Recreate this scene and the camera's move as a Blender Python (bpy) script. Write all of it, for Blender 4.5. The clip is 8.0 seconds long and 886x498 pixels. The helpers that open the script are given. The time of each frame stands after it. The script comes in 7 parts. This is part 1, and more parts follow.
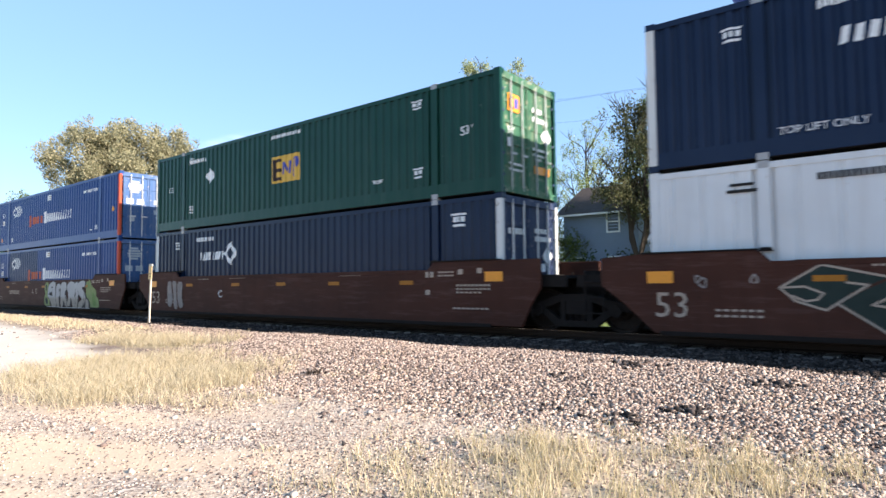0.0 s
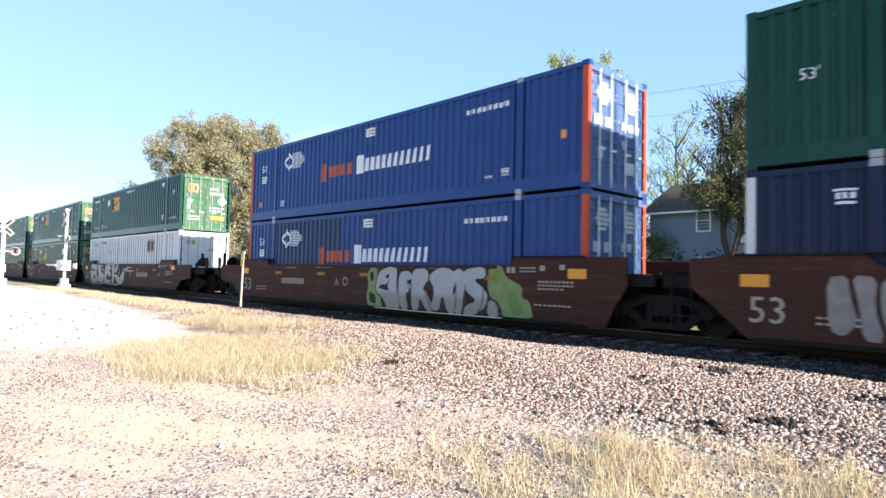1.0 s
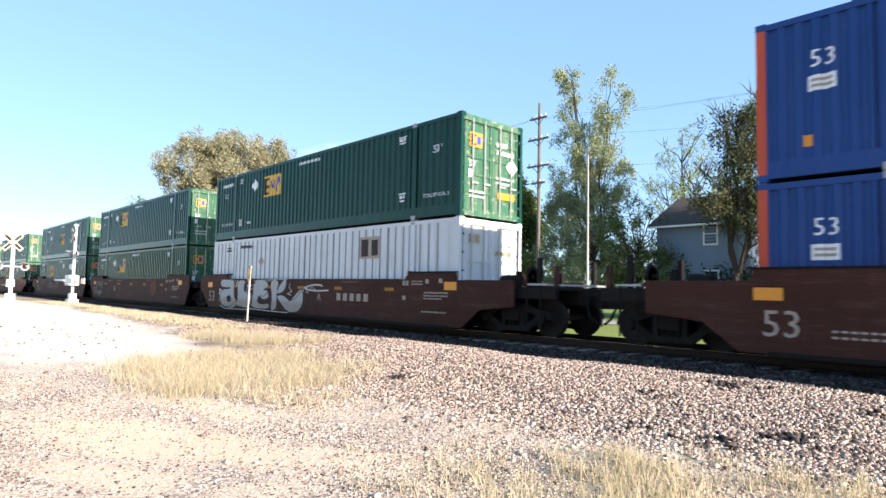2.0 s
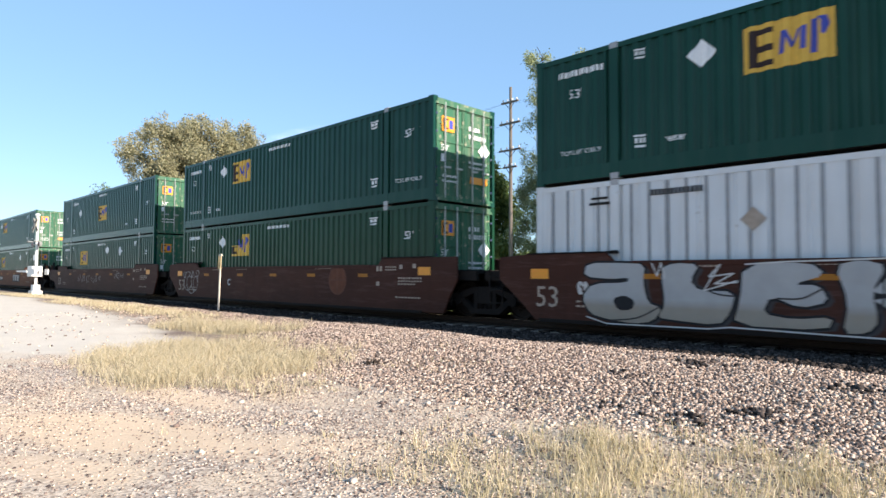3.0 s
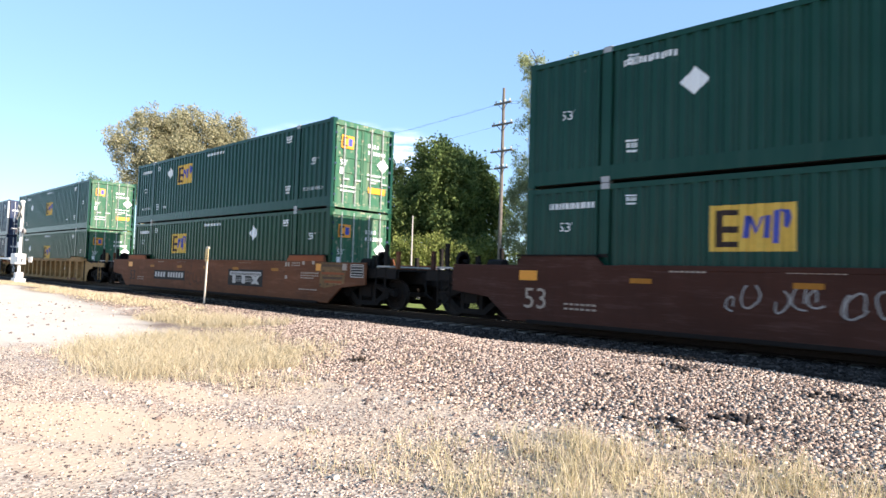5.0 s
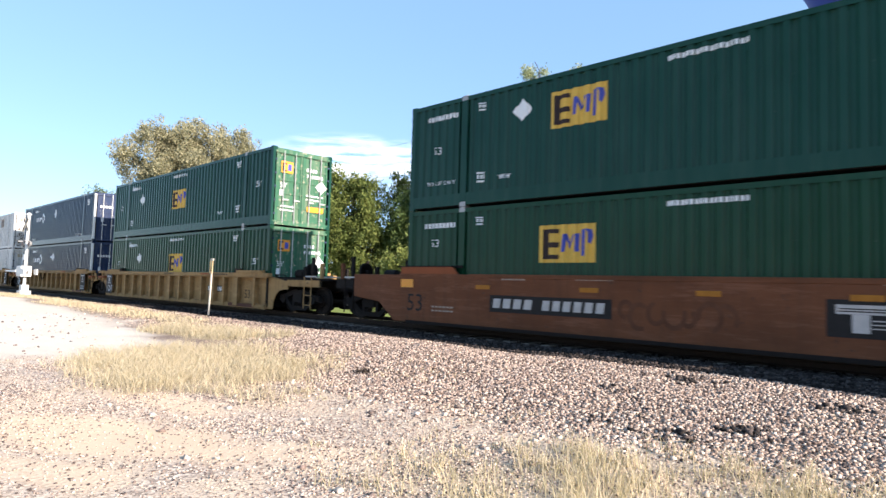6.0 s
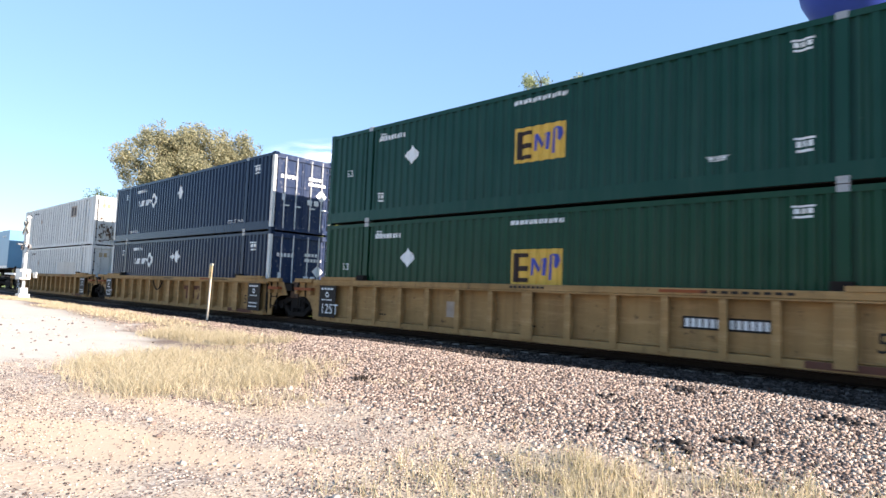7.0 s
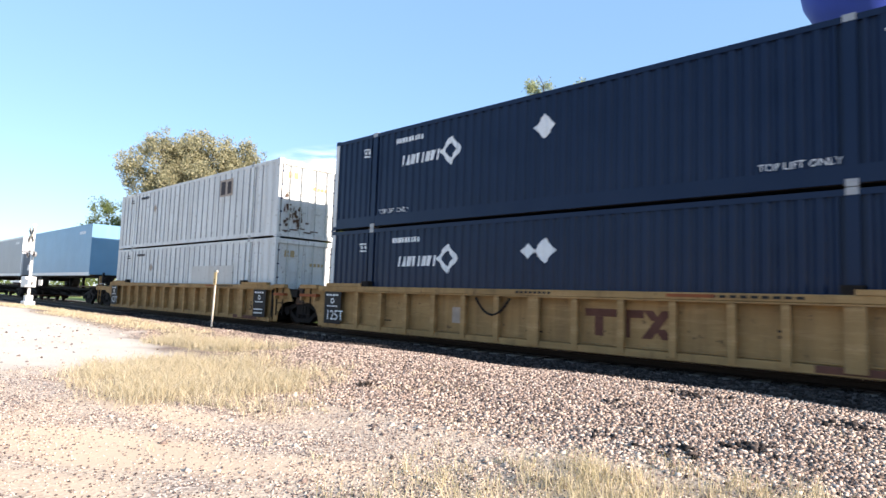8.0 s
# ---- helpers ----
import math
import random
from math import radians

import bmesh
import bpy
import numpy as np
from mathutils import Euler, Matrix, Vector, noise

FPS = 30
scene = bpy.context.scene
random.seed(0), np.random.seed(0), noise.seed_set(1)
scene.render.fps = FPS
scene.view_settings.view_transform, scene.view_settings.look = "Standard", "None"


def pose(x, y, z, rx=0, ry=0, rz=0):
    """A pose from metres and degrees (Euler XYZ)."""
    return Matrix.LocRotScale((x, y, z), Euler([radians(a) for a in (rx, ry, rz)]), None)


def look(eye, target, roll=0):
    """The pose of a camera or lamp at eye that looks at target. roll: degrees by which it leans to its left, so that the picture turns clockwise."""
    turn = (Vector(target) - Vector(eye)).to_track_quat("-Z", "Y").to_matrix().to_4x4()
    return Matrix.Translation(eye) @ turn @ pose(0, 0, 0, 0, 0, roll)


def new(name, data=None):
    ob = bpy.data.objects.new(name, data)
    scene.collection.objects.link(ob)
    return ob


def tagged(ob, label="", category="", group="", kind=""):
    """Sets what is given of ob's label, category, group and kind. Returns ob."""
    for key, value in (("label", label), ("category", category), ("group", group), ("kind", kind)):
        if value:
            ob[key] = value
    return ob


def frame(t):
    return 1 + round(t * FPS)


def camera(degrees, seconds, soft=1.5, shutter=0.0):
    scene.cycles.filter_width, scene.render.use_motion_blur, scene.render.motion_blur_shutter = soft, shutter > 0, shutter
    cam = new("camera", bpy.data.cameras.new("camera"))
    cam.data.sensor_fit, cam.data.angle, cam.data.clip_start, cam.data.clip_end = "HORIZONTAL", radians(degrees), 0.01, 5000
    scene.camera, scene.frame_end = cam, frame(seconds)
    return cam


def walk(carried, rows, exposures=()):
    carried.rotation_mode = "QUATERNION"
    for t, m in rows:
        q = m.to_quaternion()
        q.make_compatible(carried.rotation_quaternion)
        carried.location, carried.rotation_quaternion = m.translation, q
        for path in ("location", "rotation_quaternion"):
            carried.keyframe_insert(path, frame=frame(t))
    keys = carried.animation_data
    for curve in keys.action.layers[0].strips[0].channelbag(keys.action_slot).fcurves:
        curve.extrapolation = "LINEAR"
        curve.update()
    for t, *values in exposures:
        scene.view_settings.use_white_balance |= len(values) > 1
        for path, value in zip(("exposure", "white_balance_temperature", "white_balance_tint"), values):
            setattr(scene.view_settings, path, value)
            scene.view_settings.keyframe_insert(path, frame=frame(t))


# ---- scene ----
cam = camera(71.69, 8.0, shutter=0.1)

# Camera: a person standing beside the line, panning a little and holding roughly still.
EYE = (0.0, 0.0, 1.65)
AIM = [  # seconds, yaw, pitch, roll
    (0, 38.92, 3.15, 0.59),
    (0.2, 40.31, 3.10, 0.64),
    (0.5, 43.35, 3.06, 1.12),
    (0.7, 45.67, 2.94, 0.68),
    (1, 46.28, 2.59, -1.33),
    (1.3, 45.67, 2.93, -3.13),
    (1.5, 45.52, 3.59, -1.96),
    (1.7, 47.19, 4.19, -1.61),
    (2.8, 44.58, 2.79, 0.11),
    (3, 44.40, 2.52, -0.26),
    (3.5, 44.00, 2.05, -0.84),
    (4, 43.73, 2.24, -0.62),
    (4.2, 43.57, 2.29, -0.86),
    (5.5, 43.35, 2.67, -2.09),
    (5.8, 43.55, 3.09, -1.87),
    (6, 43.67, 3.49, -1.69),
    (6.5, 43.39, 3.61, -1.72),
    (7, 43.61, 4.18, -2.29),
    (7.5, 43.82, 4.59, -2.51),
    (8, 43.98, 4.68, -2.02),
]
GAIN = [(t, stops, 6500, 14.5 if 2 < t < 5 else 17.5) for t, stops in ((0.0, 1.32), (1.0, 1.48), (1.5, 1.48), (3.0, 1.08), (3.5, 1.06), (4.0, 1.16), (5.5, 1.32), (6.5, 1.28), (8.0, 1.3))]
walk(cam, [(t, pose(*EYE, 90 + pitch, roll, yaw)) for t, yaw, pitch, roll in AIM], GAIN)

# ---- daylight: clear autumn sky, low sun almost along the track ----
SUN_AZ, SUN_EL = 5.7, 22.0          # degrees from +X towards +Y, degrees above the horizon
world = bpy.data.worlds.new("sky_world")
scene.world = world
world.use_nodes = True
wn = world.node_tree
wn.nodes.clear()
sky = wn.nodes.new("ShaderNodeTexSky")
sky.sky_type = "NISHITA"
sky.sun_disc = False
sky.sun_elevation = radians(SUN_EL)
sky.sun_rotation = radians(90 - SUN_AZ)
sky.altitude, sky.air_density, sky.dust_density, sky.ozone_density = 250, 1.0, 0.35, 1.4
bg = wn.nodes.new("ShaderNodeBackground")
bg.inputs["Strength"].default_value = 0.102
wo = wn.nodes.new("ShaderNodeOutputWorld")
tint = wn.nodes.new("ShaderNodeMix")
tint.data_type, tint.blend_type = "RGBA", "MULTIPLY"
tint.inputs[0].default_value, tint.inputs[7].default_value = 1.0, (0.92, 1.0, 1.07, 1)
wn.links.new(sky.outputs[0], tint.inputs[6])
haze = wn.nodes.new("ShaderNodeMix")      # thin even haze over the whole sky
haze.data_type = "RGBA"
haze.inputs[0].default_value, haze.inputs[7].default_value = 0.55, (1.6, 3.05, 4.8, 1)
wn.links.new(tint.outputs[2], haze.inputs[6])
wn.links.new(haze.outputs[2], bg.inputs[0])
wn.links.new(bg.outputs[0], wo.inputs[0])
sun_data = bpy.data.lights.new("sun", "SUN")
sun_data.energy, sun_data.angle, sun_data.color = 5.0, radians(0.55), (1.0, 0.91, 0.78)
sun = new("sun", sun_data)
sun.matrix_world = look((60, 0, 60), (60 - math.cos(radians(SUN_EL)) * math.cos(radians(SUN_AZ)),
                                       -math.cos(radians(SUN_EL)) * math.sin(radians(SUN_AZ)),
                                       60 - math.sin(radians(SUN_EL))))

# ---- small building helpers ----
RAIL = 0.58                 # top of rail
TRACK_Y = 12.93             # centre line of the track


class Shape:
    """Collects vertices and faces of one mesh."""

    def __init__(self):
        self.v, self.f = [], []

    def box(self, x0, x1, y0, y1, z0, z1):
        n = len(self.v)
        self.v += [(x, y, z) for z in (z0, z1) for y in (y0, y1) for x in (x0, x1)]
        self.f += [tuple(n + i for i in q) for q in
                   ((0, 2, 3, 1), (4, 5, 7, 6), (0, 1, 5, 4), (2, 6, 7, 3), (0, 4, 6, 2), (1, 3, 7, 5))]
        return self

    def slab(self, pts, axis, a, b):
        """A polygon in the two other axes, given thickness from a to b along axis."""
        n, k = len(self.v), len(pts)
        for d in (a, b):
            for p, q in pts:
                self.v.append((d, p, q) if axis == "x" else (p, d, q) if axis == "y" else (p, q, d))
        self.f += [tuple(n + i for i in range(k)), tuple(n + k + i for i in reversed(range(k)))]
        self.f += [(n + i, n + k + i, n + k + (i + 1) % k, n + (i + 1) % k) for i in range(k)]
        return self

    def rod(self, p0, p1, r0, r1=None, sides=8):
        p0, p1 = Vector(p0), Vector(p1)
        r1 = r0 if r1 is None else r1
        d = (p1 - p0).normalized()
        a = d.orthogonal().normalized()
        b = d.cross(a)
        n = len(self.v)
        for p, r in ((p0, r0), (p1, r1)):
            for i in range(sides):
                w = 2 * math.pi * i / sides
                self.v.append(tuple(p + a * (r * math.cos(w)) + b * (r * math.sin(w))))
        self.f += [(n + i, n + (i + 1) % sides, n + sides + (i + 1) % sides, n + sides + i) for i in range(sides)]
        self.f += [tuple(n + i for i in reversed(range(sides))), tuple(n + sides + i for i in range(sides))]
        return self

    def turned(self, p0, axis, profile, sides=20):
        """A turned solid: profile of (along, radius) about the axis from p0."""
        p0, d = Vector(p0), Vector(axis).normalized()
        a = d.orthogonal().normalized()
        b = d.cross(a)
        n, k = len(self.v), len(profile)
        for s, r in profile:
            for i in range(sides):
                w = 2 * math.pi * i / sides
                self.v.append(tuple(p0 + d * s + a * (r * math.cos(w)) + b * (r * math.sin(w))))
        for j in range(k - 1):
            self.f += [(n + j * sides + i, n + j * sides + (i + 1) % sides, n + (j + 1) * sides + (i + 1) % sides,
                        n + (j + 1) * sides + i) for i in range(sides)]
        self.f += [tuple(n + i for i in reversed(range(sides))), tuple(n + (k - 1) * sides + i for i in range(sides))]
        return self

    def mesh(self, name):
        me = bpy.data.meshes.new(name)
        me.from_pydata(self.v, [], self.f)
        bm = bmesh.new()
        bm.from_mesh(me)
        bmesh.ops.recalc_face_normals(bm, faces=bm.faces)
        bm.to_mesh(me)
        bm.free()
        return me


def part(name, shape, material, parent, label="", bevel=0.0, smooth=False):
    """One mesh object under a thing or a part."""
    me = shape.mesh(name) if isinstance(shape, Shape) else shape
    if not me.materials:
        me.materials.append(material)
    if smooth:
        me.polygons.foreach_set("use_smooth", [True] * len(me.polygons))
    ob = new(name, me)
    ob.parent = parent
    if label:
        tagged(ob, label)
    if bevel:
        m = ob.modifiers.new("edge", "BEVEL")
        m.width, m.segments, m.limit_method = bevel, 1, "ANGLE"
    return ob


def thing(name, label, category, group="", kind="", at=None):
    ob = new(name)
    ob.empty_display_size = 0.3
    if at is not None:
        ob.matrix_basis = at
    return tagged(ob, label, category, group, kind)


# ---- materials ----
def nodes_of(name):
    m = bpy.data.materials.new(name)
    m.use_nodes = True
    t = m.node_tree
    return m, t, t.nodes["Principled BSDF"]


def noise_node(t, scale, detail=4.0, stretch=(1, 1, 1), rough=0.55):
    co = t.nodes.new("ShaderNodeTexCoord")
    mp = t.nodes.new("ShaderNodeMapping")
    mp.inputs["Scale"].default_value = stretch
    n = t.nodes.new("ShaderNodeTexNoise")
    n.inputs["Scale"].default_value, n.inputs["Detail"].default_value = scale, detail
    n.inputs["Roughness"].default_value = rough
    t.links.new(co.outputs["Object"], mp.inputs[0])
    t.links.new(mp.outputs[0], n.inputs["Vector"])
    return n.outputs["Fac"]


def ramp(t, fac, stops):
    r = t.nodes.new("ShaderNodeValToRGB")
    e = r.color_ramp.elements
    while len(e) < len(stops):
        e.new(0.5)
    for el, (p, c) in zip(e, stops):
        el.position, el.color = p, (*c, 1) if len(c) == 3 else c
    t.links.new(fac, r.inputs[0])
    return r.outputs[0]


def mixed(t, fac, a, b, mode="MIX"):
    m = t.nodes.new("ShaderNodeMix")
    m.data_type, m.blend_type = "RGBA", mode
    for sock, v in ((m.inputs[0], fac), (m.inputs[6], a), (m.inputs[7], b)):
        if isinstance(v, (int, float)):
            sock.default_value = v
        elif isinstance(v, tuple):
            sock.default_value = (*v, 1) if len(v) == 3 else v
        else:
            t.links.new(v, sock)
    return m.outputs[2]


def bumped(t, bsdf, height, strength, distance):
    b = t.nodes.new("ShaderNodeBump")
    b.inputs["Strength"].default_value, b.inputs["Distance"].default_value = strength, distance
    t.links.new(height, b.inputs["Height"])
    t.links.new(b.outputs[0], bsdf.inputs["Normal"])


def painted(name, colour, wear=(0.12, 0.09, 0.07), rough=0.5, dirt=0.35, chips=0.62, metal=0.0, scuffs=0.0, gloss=0.18):
    """Painted steel: fading, upright grime streaks, rust chips."""
    m, t, b = nodes_of(name)
    fade = noise_node(t, 0.7, 3)
    c = mixed(t, fade, tuple(x * 0.82 for x in colour), tuple(min(1, x * 1.15 + 0.008) for x in colour))
    streak = ramp(t, noise_node(t, 1.6, 6, (3.0, 3.0, 0.22)), [(0.46, (0, 0, 0)), (0.78, (dirt, dirt, dirt))])
    c = mixed(t, streak, c, tuple(0.5 * x + 0.5 * w for x, w in zip(colour, wear)))
    chip = ramp(t, noise_node(t, 7.0, 8), [(chips, (0, 0, 0)), (chips + 0.06, (0.8, 0.8, 0.8))])
    c = mixed(t, chip, c, wear)
    if scuffs:
        rub = ramp(t, noise_node(t, 2.4, 9, (0.35, 1, 3.2), 0.75), [(0.52, (0, 0, 0)), (0.74, (scuffs, scuffs, scuffs))])
        c = mixed(t, rub, c, tuple(min(1, x * 1.7 + 0.05) for x in colour))
        soot = ramp(t, noise_node(t, 0.8, 7, (0.5, 1, 1.2), 0.7), [(0.45, (0, 0, 0)), (0.7, (scuffs, scuffs, scuffs))])
        c = mixed(t, soot, c, tuple(x * 0.35 + 0.006 for x in colour))
    t.links.new(c, b.inputs["Base Color"])
    b.inputs["Roughness"].default_value, b.inputs["Metallic"].default_value = rough, metal
    b.inputs["Specular IOR Level"].default_value = gloss if rough < 0.5 else 0.08
    bumped(t, b, noise_node(t, 2.2, 5), 0.25, 0.02)
    return m


def plain(name, colour, rough=0.6, metal=0.0, vary=0.25, scale=6.0, bump=0.0):
    m, t, b = nodes_of(name)
    n = noise_node(t, scale, 5)
    t.links.new(mixed(t, n, tuple(x * (1 - vary) for x in colour), tuple(min(1, x * (1 + vary)) for x in colour)), b.inputs["Base Color"])
    b.inputs["Roughness"].default_value, b.inputs["Metallic"].default_value = rough, metal
    b.inputs["Specular IOR Level"].default_value = 0.45 if rough < 0.5 else 0.15
    if bump:
        bumped(t, b, noise_node(t, scale * 4, 6), 0.6, bump)
    return m


def leafy(name, dark, light, warm=None):
    """Leaves: colour by leaf, a little light through them."""
    m, t, b = nodes_of(name)
    g = t.nodes.new("ShaderNodeNewGeometry")
    stops = [(0.0, dark), (0.6, light)] + ([(1.0, warm)] if warm else [])
    c = ramp(t, g.outputs["Random Per Island"], stops)
    c = mixed(t, noise_node(t, 0.5, 2), c, mixed(t, 0.35, c, light))
    t.links.new(c, b.inputs["Base Color"])
    b.inputs["Roughness"].default_value = 0.75
    b.inputs["Specular IOR Level"].default_value = 0.15
    tr = t.nodes.new("ShaderNodeBsdfTranslucent")
    t.links.new(c, tr.inputs["Color"])
    ms = t.nodes.new("ShaderNodeMixShader")
    ms.inputs[0].default_value = 0.38
    t.links.new(b.outputs[0], ms.inputs[1])
    t.links.new(tr.outputs[0], ms.inputs[2])
    t.links.new(ms.outputs[0], t.nodes["Material Output"].inputs[0])
    return m


def stony(name, stops, rough=0.9):
    m, t, b = nodes_of(name)
    g = t.nodes.new("ShaderNodeNewGeometry")
    c = ramp(t, g.outputs["Random Per Island"], stops)
    c = mixed(t, noise_node(t, 40, 4), mixed(t, 1.0, c, (0.7, 0.7, 0.7), "MULTIPLY"), c)
    t.links.new(c, b.inputs["Base Color"])
    b.inputs["Roughness"].default_value = rough
    b.inputs["Specular IOR Level"].default_value = 0.2
    return m


GREEN = painted("green_container_paint", (0.0030, 0.043, 0.0285), (0.08, 0.11, 0.085), 0.24, 0.3, 0.70)
NAVY = painted("navy_container_paint", (0.0040, 0.0138, 0.041), (0.03, 0.035, 0.05), 0.24, 0.2, 0.72)
BLUE = painted("blue_container_paint", (0.011, 0.050, 0.185), (0.10, 0.10, 0.14), 0.32, 0.3, 0.70)
RED = painted("red_post_paint", (0.50, 0.085, 0.045), (0.25, 0.12, 0.08), 0.5, 0.4, 0.66)
WHITE = painted("white_container_paint", (0.60, 0.615, 0.615), (0.30, 0.24, 0.18), 0.45, 0.35, 0.67)
DIRTY_WHITE = painted("weathered_white_paint", (0.62, 0.625, 0.60), (0.20, 0.15, 0.11), 0.5, 0.75, 0.63)
PALE_BLUE = painted("pale_blue_trailer_paint", (0.13, 0.275, 0.41), (0.30, 0.30, 0.30), 0.35, 0.2, 0.74)
GREY_TRAILER = painted("grey_trailer_paint", (0.28, 0.29, 0.30), (0.2, 0.18, 0.16), 0.4, 0.3, 0.7)
BROWN = painted("oxide_brown_car_paint", (0.056, 0.0200, 0.0125), (0.034, 0.017, 0.012), 0.6, 0.6, 0.66, 0.0, 0.45)
ORANGE_BROWN = painted("faded_orange_brown_car_paint", (0.150, 0.055, 0.024), (0.08, 0.045, 0.03), 0.65, 0.8, 0.64, 0.0, 0.5)
YELLOW = painted("faded_yellow_car_paint", (0.345, 0.208, 0.084), (0.085, 0.055, 0.036), 0.65, 1.0, 0.64, 0.0, 0.45)
STEEL = plain("dark_running_gear_steel", (0.015, 0.012, 0.0105), 0.8, 0.1, 0.4, 9, 0.004)
WHEEL = plain("wheel_steel", (0.026, 0.020, 0.017), 0.65, 0.2, 0.4, 12)
BRIGHT = plain("worn_bright_steel", (0.34, 0.33, 0.32), 0.5, 0.5, 0.2, 20)
DECAL_WHITE = plain("white_decal", (0.72, 0.73, 0.72), 0.55, 0, 0.12, 14)
DECAL_GREY = plain("worn_white_stencil", (0.36, 0.29, 0.23), 0.7, 0, 0.35, 10)
DECAL_YELLOW = plain("amber_reflector", (0.72, 0.27, 0.012), 0.4, 0, 0.15, 14)
DIRTY_AMBER = plain("grimy_amber_reflector", (0.34, 0.135, 0.018), 0.5, 0, 0.35, 8)
DECAL_GOLD = plain("golden_logo_panel", (0.62, 0.38, 0.07), 0.5, 0, 0.15, 9)
DECAL_DARK = plain("dark_brown_logo", (0.035, 0.022, 0.02), 0.5, 0, 0.2, 9)
DECAL_BLUE = plain("blue_logo", (0.055, 0.075, 0.33), 0.5, 0, 0.2, 9)
DECAL_RED = plain("red_logo", (0.42, 0.10, 0.05), 0.5, 0, 0.2, 9)
DECAL_BLACK = plain("black_stencil", (0.02, 0.018, 0.017), 0.6, 0, 0.3, 9)
DECAL_MAROON = plain("maroon_stencil", (0.12, 0.05, 0.033), 0.7, 0, 0.4, 5)
SPRAY_WHITE = plain("spray_paint_white", (0.52, 0.50, 0.47), 0.6, 0, 0.25, 3)
SPRAY_GREEN = plain("spray_paint_green", (0.20, 0.25, 0.095), 0.6, 0, 0.35, 4)
SPRAY_BLACK = plain("spray_paint_black", (0.018, 0.018, 0.02), 0.6, 0, 0.3, 4)
WOOD = plain("weathered_tie_wood", (0.17, 0.145, 0.125), 0.9, 0, 0.4, 9, 0.006)
RAIL_STEEL = plain("rusty_rail_steel", (0.035, 0.022, 0.016), 0.6, 0.4, 0.35, 12)
BARK = plain("bark", (0.055, 0.042, 0.033), 0.95, 0, 0.4, 14, 0.01)
POLE_WOOD = plain("utility_pole_wood", (0.16, 0.14, 0.12), 0.9, 0, 0.3, 10)
LEAF_GREEN = leafy("green_leaves", (0.05, 0.075, 0.026), (0.14, 0.18, 0.06), (0.23, 0.25, 0.095))
LEAF_YELLOW = leafy("turning_leaves", (0.165, 0.17, 0.095), (0.35, 0.33, 0.20), (0.47, 0.425, 0.275))
LEAF_WILLOW = leafy("light_willow_leaves", (0.10, 0.135, 0.05), (0.28, 0.34, 0.13), (0.46, 0.48, 0.20))
LEAF_DULL = leafy("thin_browning_leaves", (0.05, 0.055, 0.028), (0.12, 0.125, 0.06), (0.21, 0.19, 0.10))
LEAF_DARK = leafy("dark_leaves", (0.02, 0.035, 0.014), (0.05, 0.075, 0.025))
DRY_GRASS = leafy("dry_grass", (0.44, 0.375, 0.235), (0.57, 0.485, 0.325), (0.67, 0.585, 0.43))
MIXED_GRASS = leafy("half_dry_grass", (0.38, 0.34, 0.185), (0.57, 0.48, 0.31), (0.68, 0.59, 0.43))
BALLAST = stony("ballast_stone", [(0.0, (0.045, 0.033, 0.030)), (0.28, (0.255, 0.187, 0.15)), (0.65, (0.51, 0.385, 0.305)), (1.0, (0.74, 0.61, 0.495))])
PEBBLE = stony("pale_pebble", [(0.0, (0.06, 0.048, 0.045)), (0.35, (0.26, 0.195, 0.165)), (0.6, (0.51, 0.40, 0.315)), (1.0, (0.77, 0.65, 0.53))])
SIDING = plain("blue_grey_siding", (0.19, 0.235, 0.30), 0.6, 0, 0.08, 3)
WHITE_TRIM = plain("white_trim_paint", (0.74, 0.74, 0.72), 0.5, 0, 0.08, 6)
SHINGLE = plain("dark_shingle_roof", (0.075, 0.062, 0.055), 0.9, 0, 0.35, 5, 0.02)
TOWER_BLUE = plain("blue_tank_paint", (0.040, 0.065, 0.36), 0.5, 0, 0.08, 0.6)
LAMP_RED = plain("dark_red_lens", (0.03, 0.006, 0.005), 0.3, 0, 0.1, 6)
SILVER = plain("aluminium_paint", (0.62, 0.62, 0.60), 0.45, 0.2, 0.15, 8)
GLASS, _t, _b = nodes_of("window_glass")
_b.inputs["Base Color"].default_value = (0.02, 0.025, 0.03, 1)
_b.inputs["Roughness"].default_value = 0.06
ORANGE_NEW = painted("fresh_orange_paint", (0.26, 0.075, 0.028), (0.10, 0.05, 0.03), 0.6, 0.5, 0.68)
DOOR_STEEL = plain("grimy_galvanised_steel", (0.40, 0.41, 0.39), 0.5, 0.4, 0.2, 20)
WORN_DECAL = plain("worn_pale_decal", (0.42, 0.46, 0.50), 0.6, 0, 0.35, 5)
RUST = painted("rusty_scraped_steel", (0.10, 0.062, 0.042), (0.05, 0.035, 0.028), 0.8, 0.8, 0.6)
SILVER_SPRAY, _t, _b = nodes_of("silver_spray_paint")
_z = _t.nodes.new("ShaderNodeSeparateXYZ")
_t.links.new(_t.nodes.new("ShaderNodeTexCoord").outputs["Object"], _z.inputs[0])
_c = mixed(_t, noise_node(_t, 3.0, 5), (0.28, 0.28, 0.275), (0.40, 0.40, 0.39))
_lower = mixed(_t, noise_node(_t, 3.0, 5), (0.22, 0.19, 0.15), (0.31, 0.27, 0.215))
_map = _t.nodes.new("ShaderNodeMapRange")
_map.inputs[1].default_value, _map.inputs[2].default_value = 1.05, 1.22
_t.links.new(_z.outputs[2], _map.inputs[0])
_t.links.new(mixed(_t, _map.outputs[0], _lower, _c), _b.inputs["Base Color"])
_b.inputs["Roughness"].default_value = 0.55
